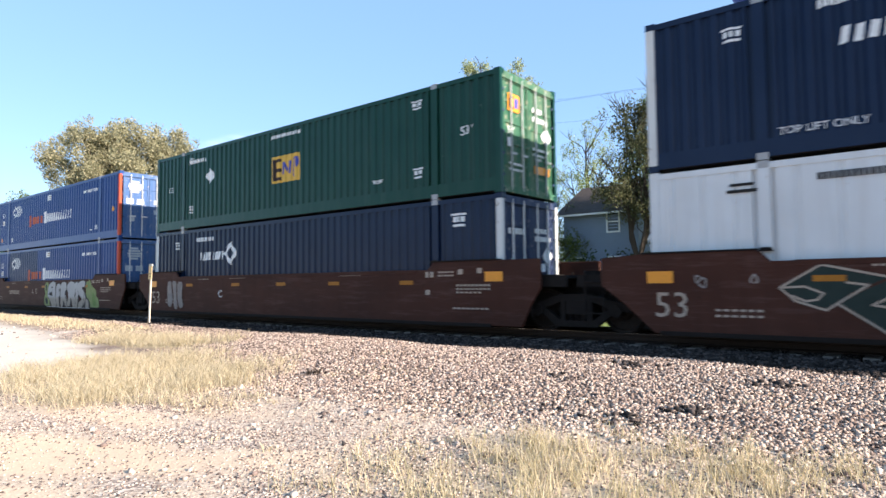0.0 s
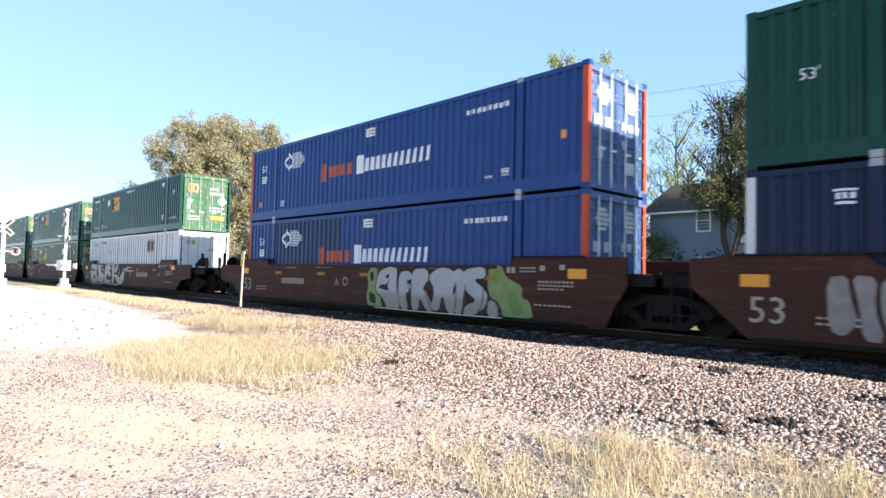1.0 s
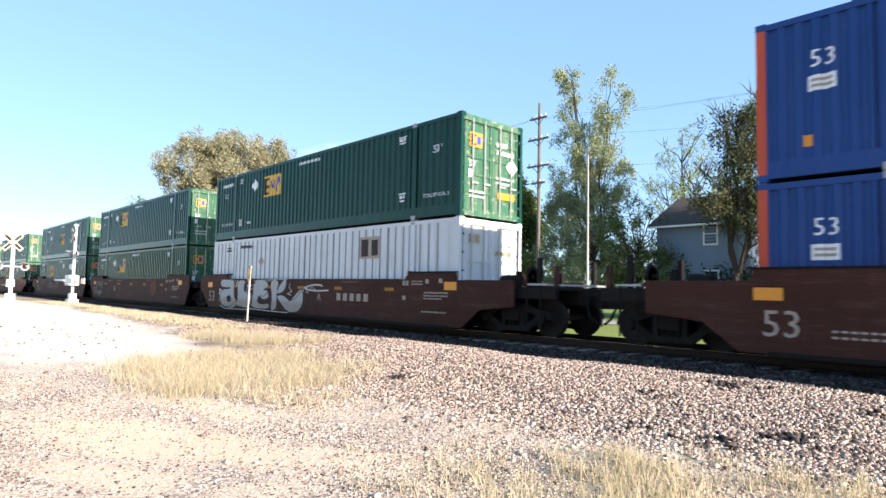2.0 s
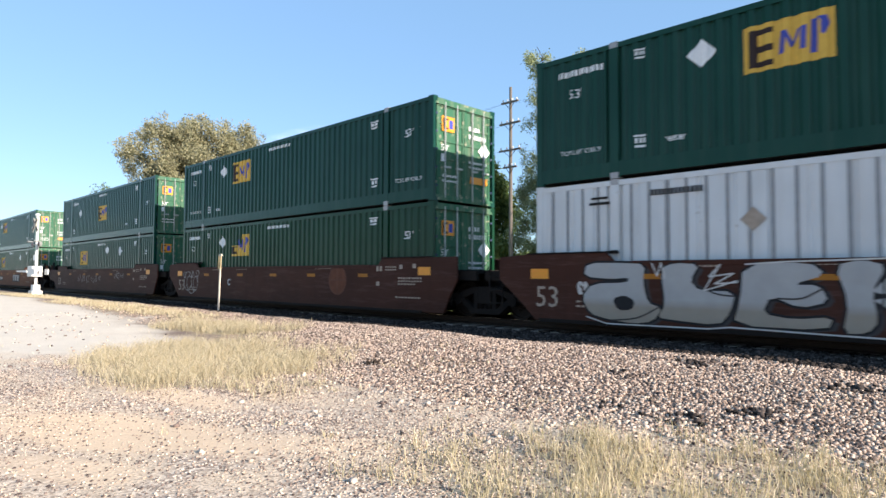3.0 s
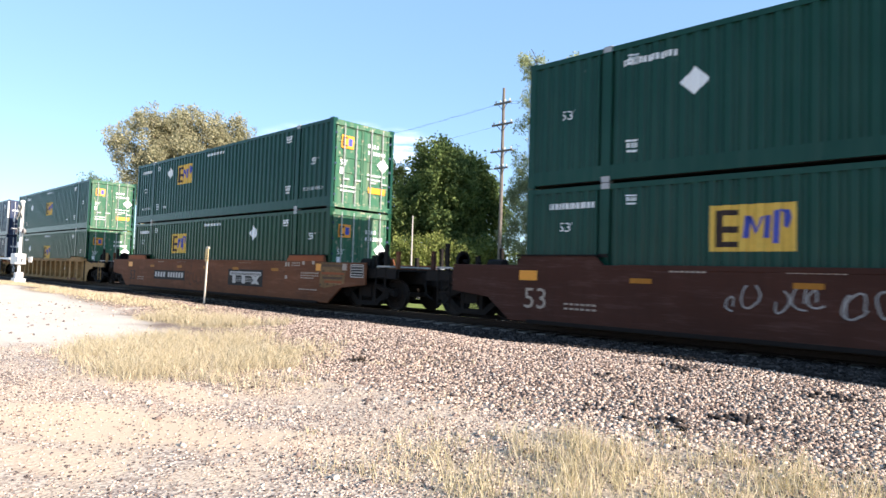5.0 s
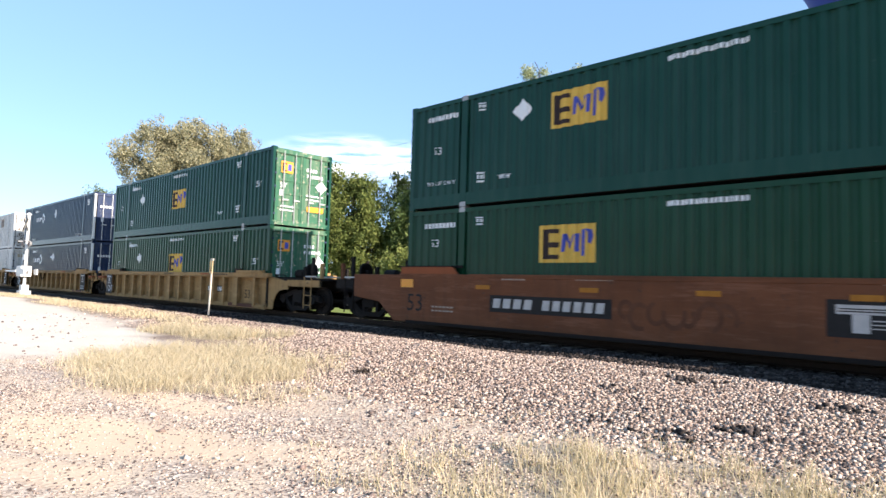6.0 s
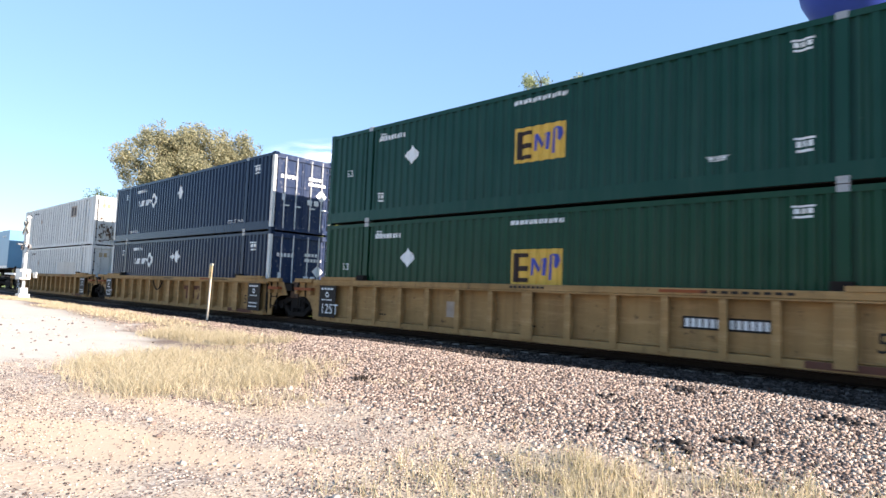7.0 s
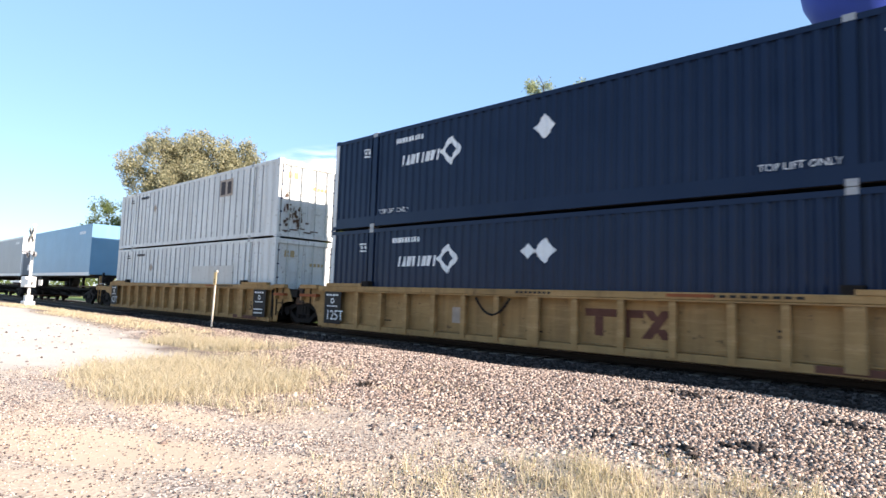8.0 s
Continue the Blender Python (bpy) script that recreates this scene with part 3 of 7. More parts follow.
def side_mesh(style, sign):
    prof = side_profile(style)
    s = Shape()
    y = lambda d: sign * (BOX_W / 2 - 0.012 - d)
    n = len(prof)
    inner = sign * (BOX_W / 2 - 0.08)
    z0, z1 = (0.34 if style == "ribbed" else 0.17), BOX_H - 0.11
    for x, d in prof:
        s.v += [(x, y(d), z0), (x, y(d), z1), (x, inner, z0), (x, inner, z1)]
    for i in range(n - 1):
        a, b = 4 * i, 4 * i + 4
        s.f += [(a, b, b + 1, a + 1), (a + 2, a + 3, b + 3, b + 2), (a, a + 2, b + 2, b), (a + 1, b + 1, b + 3, a + 3)]
    s.f += [(0, 1, 3, 2), (4 * n - 4, 4 * n - 2, 4 * n - 1, 4 * n - 3)]
    return s


def cut(poly, a, b):
    """The piece of a convex polygon between x = a and x = b."""
    for limit, keep in ((a, 1), (b, -1)):
        out = []
        for i, p in enumerate(poly):
            q = poly[(i + 1) % len(poly)]
            pin, qin = (p[0] - limit) * keep >= 0, (q[0] - limit) * keep >= 0
            if pin:
                out.append(p)
            if pin != qin:
                k = (limit - p[0]) / (q[0] - p[0])
                out.append((limit, p[1] + k * (q[1] - p[1])))
        poly = out
        if len(poly) < 3:
            return []
    return poly


def badge(x, z, w, h):
    """A small stencilled badge as a few thin lines."""
    return [bar(x, z + h * 0.85, w, h * 0.15), bar(x + w * 0.1, z + h * 0.35, w * 0.22, h * 0.4), bar(x + w * 0.42, z + h * 0.35, w * 0.16, h * 0.4),
            bar(x + w * 0.68, z + h * 0.35, w * 0.22, h * 0.4), bar(x + w * 0.1, z, w * 0.8, h * 0.18)]


def side_marks(name, polys, material, parent, style, label="", lift=0.004, whole=False):
    """Marks that lie on the near side sheet and follow its waves."""
    if not whole and 1 < len(polys) <= 12 and all(len(p) > 3 for p in polys):
        for poly in polys:
            side_marks(name, [poly], material, parent, style, label, lift)
        return
    prof = side_profile(style)
    s = Shape()
    for poly in polys:
        lo, hi = min(p[0] for p in poly), max(p[0] for p in poly)
        for (xa, da), (xb, db) in zip(prof, prof[1:]):
            if xb <= lo or xa >= hi or xb - xa < 1e-6:
                continue
            piece = cut(poly, xa, xb)
            if not piece:
                continue
            n = len(s.v)
            for x, z in piece:
                d = da + (db - da) * (x - xa) / (xb - xa)
                if abs(xb - xa) > 0.15 and da == db == 0:
                    d = 0.0
                s.v.append((x, SIDE + 0.012 + d - lift, z))
            s.f.append(tuple(range(n, n + len(piece))))
    if s.v:
        o = part(name, s, material, parent, label)
        return tagged(o, kind="stuff") if len(polys) > 1 else o


def flat_marks(name, polys, material, parent, at, face="side", label="", whole=False):
    """Marks on a flat face: side faces -y at y = at, end faces +x at x = at with the picture's right towards +y."""
    if not whole and 1 < len(polys) <= 12 and all(len(p) > 3 for p in polys):
        for poly in polys:
            flat_marks(name, [poly], material, parent, at, face, label)
        return
    s = Shape()
    for poly in polys:
        n = len(s.v)
        d = 0.00012 * len(s.f) if whole else 0.0
        s.v += [(p, at - d, q) if face == "side" else (at, p, q) for p, q in poly]
        s.f.append(tuple(range(n, n + len(poly))))
    o = part(name, s, material, parent, label)
    return tagged(o, kind="stuff") if len(polys) > 1 else o


SHARED = {}


def shared(key, make):
    if key not in SHARED:
        SHARED[key] = make()
    return SHARED[key]


def container(label, paint, style="ribbed", posts=None, door=None, end_post=None):
    """A fifty-three-foot high-cube box: side sheets, rails, posts, castings, roof, two doors with locking bars."""
    posts, door = posts or paint, door or paint
    end_post = end_post or posts
    c = thing("shipping_container", label, "container", "containers on the train")
    def p(name, key, make, mat, **k):
        me = shared((key, mat.name), lambda: make().mesh(name))
        return part(name, me, mat, c, **k)
    for sign in (-1, 1):
        p("side_wall", ("side", style, sign), lambda: side_mesh(style, sign), paint)
        yo, yi = sign * BOX_W / 2, sign * (BOX_W / 2 - 0.09)
        y0, y1 = min(yo, yi), max(yo, yi)
        p("bottom_rail", ("brail", sign, style), lambda: Shape().box(-HALF + 0.1, HALF - 0.1, y0, y1, 0.05, 0.36 if style == "ribbed" else 0.2), paint)
        p("top_rail", ("trail", sign), lambda: Shape().box(-HALF + 0.1, HALF - 0.1, y0, y1, BOX_H - 0.13, BOX_H - 0.02), paint)
        for x in (-POST, POST):
            p("lifting_post", ("lpost", sign, x), lambda: Shape().box(x - 0.1, x + 0.1, y0 - 0.004, y1 + 0.004, 0.02, BOX_H - 0.01).box(x - 0.21, x + 0.21, y0 + 0.075 if sign < 0 else y0, y1 if sign < 0 else y1 - 0.075, 0.2, BOX_H - 0.12), posts)
        for x in (-HALF, HALF):
            a, b = (x, x + 0.16) if x < 0 else (x - 0.16, x)
            p("corner_post", ("cpost", sign, x), lambda: Shape().box(a, b, y0 - 0.005, y1 + 0.005, 0.02, BOX_H - 0.02), end_post)
        for x in (-HALF + 0.09, -POST, POST, HALF - 0.09):
            for z in (0, BOX_H - 0.12):
                cy = sign * (BOX_W / 2 - 0.08)
                p("corner_casting", ("cast", sign, x, z), lambda: Shape().box(x - 0.095, x + 0.095, cy - 0.088, cy + 0.088, z, z + 0.125), BRIGHT if abs(x) == POST else posts)
    p("roof", ("roof",), lambda: Shape().slab([(x, BOX_H - 0.03 - d * 0.5) for x, d in ribs_of(0.4, 0.2, 0.04, -HALF + 0.05, HALF - 0.05)]
                                             + [(HALF - 0.05, BOX_H - 0.12), (-HALF + 0.05, BOX_H - 0.12)], "y", -BOX_W / 2 + 0.05, BOX_W / 2 - 0.05), paint)
    p("floor_frame", ("floor",), lambda: Shape().box(-HALF + 0.05, HALF - 0.05, -BOX_W / 2 + 0.06, BOX_W / 2 - 0.06, 0.04, 0.17), STEEL)
    p("end_wall", ("end",), lambda: Shape().slab([(-BOX_W / 2 + 0.08, 0.05), (BOX_W / 2 - 0.08, 0.05), (BOX_W / 2 - 0.08, BOX_H - 0.06), (-BOX_W / 2 + 0.08, BOX_H - 0.06)], "x", -HALF + 0.03, -HALF + 0.08), paint)
    p("door_header", ("head",), lambda: Shape().box(HALF - 0.14, HALF - 0.005, -BOX_W / 2 + 0.08, BOX_W / 2 - 0.08, BOX_H - 0.2, BOX_H - 0.03), door)
    p("door_sill", ("sill",), lambda: Shape().box(HALF - 0.14, HALF - 0.005, -BOX_W / 2 + 0.08, BOX_W / 2 - 0.08, 0.03, 0.18), door)
    for k in (0, 1):
        y0 = -BOX_W / 2 + 0.17 if k == 0 else 0.01
        y1 = -0.01 if k == 0 else BOX_W / 2 - 0.17
        d = p("door", ("leaf", k), lambda: Shape().box(HALF - 0.12, HALF - 0.075, y0, y1, 0.19, BOX_H - 0.21), door)
        for i in range(6):
            z = 0.19 + i * 0.495
            me = shared(("drib", k, i, door.name), lambda: Shape().box(HALF - 0.077, HALF - 0.045, y0, y1, z, z + 0.07 if i < 5 else BOX_H - 0.21).mesh("door_rib"))
            part("door_rib", me, door, d)
        for ye in (y0, y1 - 0.07):
            me = shared(("dstile", k, ye, door.name), lambda: Shape().box(HALF - 0.078, HALF - 0.042, ye, ye + 0.07, 0.19, BOX_H - 0.21).mesh("door_stile"))
            part("door_stile", me, door, d)
        for j in (0.28, 0.72):
            yr = y0 + (y1 - y0) * j
            me = shared(("rod", k, j, door.name), lambda: Shape().rod((HALF - 0.015, yr, 0.1), (HALF - 0.015, yr, BOX_H - 0.1), 0.022, sides=6)
                        .box(HALF - 0.04, HALF + 0.0, yr - 0.03, yr + 0.22, 0.95, 1.0).mesh("locking_bar"))
            part("locking_bar", me, SILVER if door in (NAVY_DOOR, BLUE_DOOR) else DOOR_STEEL, d)
        for i in range(5):
            z = 0.4 + i * 0.5
            yh = y0 - 0.06 if k == 0 else y1 + 0.06
            part("hinge", shared(("hinge", k, i), lambda: Shape().box(HALF - 0.06, HALF - 0.008, yh - 0.07, yh + 0.07, z, z + 0.06).mesh("hinge")), door, d)
    return c


DOOR_X = HALF - 0.04


def gold_panel(c, style, x, z, torn=False):
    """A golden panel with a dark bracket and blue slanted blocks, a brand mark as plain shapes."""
    if torn:
        side_marks("logo_panel", [bar(x, z, 1.44, 0.42)], DECAL_GOLD, c, style, "golden panel, its upper part worn off")
        side_marks("logo_panel", [bar(x + 0.85, z + 0.42, 0.59, 0.42)], DECAL_GOLD, c, style)
    else:
        side_marks("logo_panel", [bar(x, z, 1.44, 0.85)], DECAL_GOLD, c, style, "golden panel")
    side_marks("logo_mark", [bar(x + 0.10, z + 0.08, 0.40, 0.30 if torn else 0.68)], DECAL_DARK, c, style, "dark brown logo block", lift=0.008)
    side_marks("logo_gap", [bar(x + 0.24, z + 0.18, 0.27, 0.16)] + ([] if torn else [bar(x + 0.24, z + 0.46, 0.27, 0.2)]), DECAL_GOLD, c, style, lift=0.011)
    blocks = [bar(x + 0.58, z + 0.24, 0.09, 0.40, 0.04), bar(x + 0.92, z + 0.24, 0.09, 0.40, 0.02), bar(x + 1.07, z + 0.14, 0.10, 0.58, 0.02),
              [(x + 0.66, z + 0.62), (x + 0.72, z + 0.62), (x + 0.83, z + 0.36), (x + 0.78, z + 0.30)], [(x + 0.78, z + 0.30), (x + 0.83, z + 0.36), (x + 0.93, z + 0.62), (x + 0.88, z + 0.62)],
              [(x + 1.17, z + 0.74), (x + 1.33, z + 0.72), (x + 1.37, z + 0.58), (x + 1.30, z + 0.40), (x + 1.17, z + 0.38), (x + 1.17, z + 0.48), (x + 1.26, z + 0.50), (x + 1.26, z + 0.64), (x + 1.17, z + 0.66)][:4] + [(x + 1.24, z + 0.44), (x + 1.24, z + 0.66)]]
    for block in blocks:
        side_marks("logo_mark", [block], DECAL_BLUE, c, style, "blue logo block", lift=0.008)


def door_marks_green(c):
    e = lambda n, polys, m: flat_marks(n, polys, m, c, DOOR_X, "end")
    e("door_logo", [bar(-0.92, 1.98, 0.5, 0.42)], DECAL_YELLOW)
    flat_marks("door_logo_mark", [bar(-0.88, 2.03, 0.08, 0.32), bar(-0.8, 2.29, 0.12, 0.06), bar(-0.8, 2.03, 0.12, 0.06)], DECAL_DARK, c, DOOR_X + 0.004, "end")
    flat_marks("door_logo_mark", [bar(-0.64, 2.07, 0.16, 0.24)], DECAL_BLUE, c, DOOR_X + 0.004, "end")
    e("door_lettering", bars(0.2, 2.15, 0.5, 0.13, 4, 0.45) + bars(0.2, 1.92, 0.78, 0.13, 7, 0.45) + word("53'", -0.95, 1.42, 0.18) + bars(0.2, 1.2, 0.8, 0.07, 8, 0.4)
      + bars(0.2, 1.06, 0.7, 0.06, 7, 0.4) + bars(-0.95, 1.12, 0.2, 0.22, 1) + bars(-0.9, 0.7, 0.6, 0.06, 6, 0.4) + bars(-0.9, 0.56, 0.6, 0.06, 6, 0.4), DECAL_WHITE)
    e("door_diamond", [diamond(0.86, 1.62, 0.26)], DECAL_WHITE)
    e("door_placard", [bar(0.25, 0.62, 0.75, 0.2)], DECAL_YELLOW)


def green_box(label, high=False, logo=None, size_low=None, diamonds=None, torn=False, paint=None):
    """high: the newer lettering, with the logo well to the rear; otherwise the logo sits at mid-length."""
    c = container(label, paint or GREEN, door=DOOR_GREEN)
    s = "ribbed"
    lx, lz = logo or ((-3.52, 1.61) if high else (-0.67, 1.12))
    gold_panel(c, s, lx, lz, torn)
    sz = 1.9 if high else 1.48
    side_marks("size_lettering", word("53'", -7.22, size_low or sz, 0.2), DECAL_WHITE, c, s)
    side_marks("size_lettering", word("53'", 6.88, size_low or sz, 0.22), DECAL_WHITE, c, s)
    side_marks("small_lettering", bars(-7.5 if high else -5.75, 2.4, 1.15, 0.13, 13, 0.35), DECAL_WHITE, c, s, "row of small white characters")
    side_marks("small_lettering", bars(-0.72, 2.56, 1.55, 0.1, 17, 0.3), DECAL_WHITE, c, s, "row of small white characters")
    for q in ((-5.64, 2.42, 0.24, 0.2), (-5.66, 0.58, 0.26, 0.26), (5.38, 0.6, 0.32, 0.26), (5.34, 2.38, 0.36, 0.22), (3.9 if not high else -5.0, 0.62, 0.4, 0.09)):
        side_marks("badge", badge(*q), DECAL_WHITE, c, s, "small white stencilled badge", whole=True)
    if high:
        side_marks("lift_lettering", word("TOP LIFT ONLY", 6.48, 0.62, 0.11), DECAL_WHITE, c, s)
        side_marks("lift_lettering", word("TOP LIFT ONLY", -7.43, 0.64, 0.10), DECAL_WHITE, c, s)
    for x, z in diamonds or ((-4.27, 2.2 if high else 1.82),):
        side_marks("diamond_placard", [diamond(x, z, 0.28)], DECAL_WHITE, c, s)
    door_marks_green(c)
    return c


def navy_box(label, diamonds=(), white_posts=True):
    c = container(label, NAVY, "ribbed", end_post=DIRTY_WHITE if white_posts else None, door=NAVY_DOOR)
    s = "ribbed"
    x, z = -4.92, 1.74
    side_marks("logo_block", bars(x, z, 1.6, 0.28, 8, 0.42, 0.05), DECAL_WHITE, c, s, "white slanted logo block")
    side_marks("logo_ring", ring(-2.96, 1.93, 0.40, 0.18, 4), DECAL_WHITE, c, s, "side of a white diamond-shaped ring")
    side_marks("small_lettering", bars(-5.2, 2.42, 1.15, 0.14, 13, 0.3), DECAL_WHITE, c, s)
    for q in ((-POST - 0.62, 2.2, 0.36, 0.26), (POST + 0.5, 2.2, 0.42, 0.32)):
        side_marks("badge", badge(*q), DECAL_WHITE, c, s, "small white stencilled badge", whole=True)
    for q in (4.67, -5.85):
        side_marks("lift_lettering", word("TOP LIFT ONLY", q, 0.4, 0.13), DECAL_WHITE, c, s)
    for q, r in diamonds:
        side_marks("diamond_placard", [diamond(q, 2.05, r)], DECAL_WHITE, c, s)
    e = lambda n, polys, m: flat_marks(n, polys, m, c, DOOR_X, "end")
    e("door_lettering", bars(-0.98, 1.98, 0.75, 0.14, 5, 0.3) + bars(0.22, 2.05, 0.6, 0.12, 4) + bars(0.22, 1.85, 0.8, 0.12, 6) + bars(0.2, 1.1, 0.6, 0.2, 2) + bars(-0.9, 1.15, 0.2, 0.25, 1), DECAL_WHITE)
    e("door_diamond", [diamond(0.82, 1.5, 0.25)], DECAL_WHITE)
    return c


def blue_box(label, dull=False):
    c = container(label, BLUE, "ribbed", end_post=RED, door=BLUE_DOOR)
    s = "ribbed"
    z = 1.27
    if dull:
        side_marks("dull_panel", [bar(-POST + 0.25, 0.38, POST - 0.25 - 1.55, BOX_H - 0.52)], DULL_BLUE, c, s, "dusty darker blue side panels", lift=0.002)
    side_marks("red_logo_block", [bar(-2.8, z - 0.12, 0.3, 0.62)] + bars(-2.4, z, 1.45, 0.38, 4, 0.22), DECAL_RED, c, s, "faded red logo block")
    side_marks("white_logo_block", [bar(-0.76, z - 0.05, 0.4, 0.6)], DECAL_WHITE, c, s, "white logo block")
    side_marks("white_logo_block", bars(-0.28, z, 3.18, 0.42, 11, 0.38, 0.05), DECAL_WHITE, c, s, "white logo block")
    stripes = []
    for i in range(10):
        zz = -0.27 + 0.06 * i
        stripes.append(bar(-4.85 + 0.1 * abs(zz), 2.14 + zz, 0.85 - 1.1 * abs(zz), 0.028))
    side_marks("globe_stripe", stripes, DECAL_WHITE, c, s, "thin white stripe of an emblem")
    side_marks("globe_ring", ring(-5.1, 2.14, 0.36, 0.12, 4), DECAL_WHITE, c, s)
    side_marks("size_lettering", word("53", -7.22, 1.92, 0.3), DECAL_WHITE, c, s)
    side_marks("small_lettering", bars(4.26, 2.28, 1.5, 0.13, 13, 0.4), DECAL_WHITE, c, s)
    side_marks("badge", [bar(-7.25, 1.5, 0.44, 0.27), bar(-0.24, 2.36, 0.44, 0.27)], DECAL_WHITE, c, s)
    side_marks("badge_print", [bar(-7.2, 1.56, 0.34, 0.05), bar(-7.2, 1.66, 0.34, 0.05), bar(-0.19, 2.42, 0.34, 0.05), bar(-0.19, 2.52, 0.34, 0.05)], DECAL_GREY, c, s, lift=0.008)
    for q in ((5.46, 0.52, 0.3, 0.18), (-5.6, 0.5, 0.24, 0.2), (4.9, 0.5, 0.3, 0.06)):
        side_marks("badge", badge(*q), DECAL_WHITE, c, s, "small white stencilled badge", whole=True)
    side_marks("small_placard", [bar(HALF - 0.75, 1.2, 0.14, 0.2), bar(-HALF + 0.75, 0.55, 0.14, 0.2)], DECAL_YELLOW, c, s)
    e = lambda n, polys, m: flat_marks(n, polys, m, c, DOOR_X, "end")
    for cy in (-0.62, 0.6):
        e("door_emblem", [bar(cy - w / 2, 2.0 + 0.11 * i, w, 0.085) for i, w in enumerate((0.32, 0.52, 0.6, 0.52, 0.32))], WORN_DECAL)
    e("door_lettering", bars(-1.0, 1.5, 0.9, 0.24, 2, 0.3) + bars(0.2, 1.55, 0.85, 0.2, 3) + bars(-0.85, 0.75, 0.3, 0.25, 1) + bars(0.3, 0.5, 0.7, 0.3, 1) + bars(0.2, 1.1, 0.3, 0.2, 1), WORN_DECAL)
    return c


TAN_PRINT = plain("faded_ochre_print", (0.40, 0.30, 0.16), 0.6, 0, 0.2, 9)
# Grey for the side seams, groove shade put into the colour.
SEAM_SHADE = plain("seam_and_groove_shade", (0.27, 0.275, 0.28), 0.6, 0.2, 0.35, 6)

WORN_PANEL = painted("browned_white_paint", (0.52, 0.50, 0.46), (0.2, 0.15, 0.11), 0.5, 0.7, 0.63)


def white_box(label, paint=None, vent=True, pitch=0.5):
    paint = paint or WHITE
    c = container(label, paint, "sheet")
    s = "sheet"
    for i in range(int((BOX_L - 0.7) / pitch) if pitch else 0):
        x = -HALF + 0.45 + i * pitch
        if abs(abs(x) - POST) > 0.22 and abs(x) < HALF - 0.2:
            part("seam_groove_strip", shared(("batten",), lambda: Shape().box(-0.028, 0.028, SIDE - 0.004, SIDE + 0.03, 0.2, BOX_H - 0.13).mesh("seam_groove_strip")), SEAM_SHADE, c).location.x = x
    y = SIDE - 0.008
    if vent:
        flat_marks("dark_patch", [bar(3.45, 1.83, 1.1, 0.7)], DECAL_GREY, c, y)
        flat_marks("patch_bar", [bar(3.55, 1.9, 0.38, 0.55), bar(4.1, 1.92, 0.34, 0.5)], DECAL_DARK, c, y - 0.003)
    flat_marks("small_lettering", bars(-5.3, 2.48, 1.05, 0.12, 13, 0.3), DECAL_BLACK, c, y)
    flat_marks("badge", [bar(-6.7, 2.38, 0.5, 0.06), bar(-6.65, 2.5, 0.4, 0.05)], DECAL_BLACK, c, y)
    flat_marks("badge", [diamond(-3.39, 1.9, 0.22)], DECAL_GREY, c, y)
    flat_marks("door_lettering", bars(0.2, 1.9, 0.7, 0.12, 4) + bars(-0.9, 2.2, 0.5, 0.25, 2), TAN_PRINT, c, DOOR_X, "end")
    if paint is DIRTY_WHITE and vent:
        r = random.Random(4)
        for i in range(34):
            cy, cz, w, q = r.gauss(-0.62, 0.24), r.gauss(0.75, 0.32), r.uniform(0.02, 0.09), r.uniform(0.03, 0.15)
            if abs(cy) < 1.05 and 0.2 < cz < 1.6:
                blob = [(p + r.uniform(-0.4, 0.4) * w, z + r.uniform(-0.4, 0.4) * q) for p, z in disc(cy, cz, w, 9, q / w)]
                flat_marks("rust_patch", [blob], RUST, c, DOOR_X + 0.002 + 0.0004 * i, "end", "brown rust patch")
        for i in range(5):
            flat_marks("rust_patch", [bar(-1.05 + 0.3 * i, 0.22 + 0.06 * (i % 3), 0.34, 0.05)], RUST, c, DOOR_X + 0.018, "end", "brown rust streak")
    elif paint is DIRTY_WHITE:
        flat_marks("worn_panel", [bar(1.3, 1.15, 3.7, 0.75)], WORN_PANEL, c, y + 0.003, "side", "slightly browner rectangle of worn paint")
    return c


# ---- wheels and trucks ----
AXLES = []


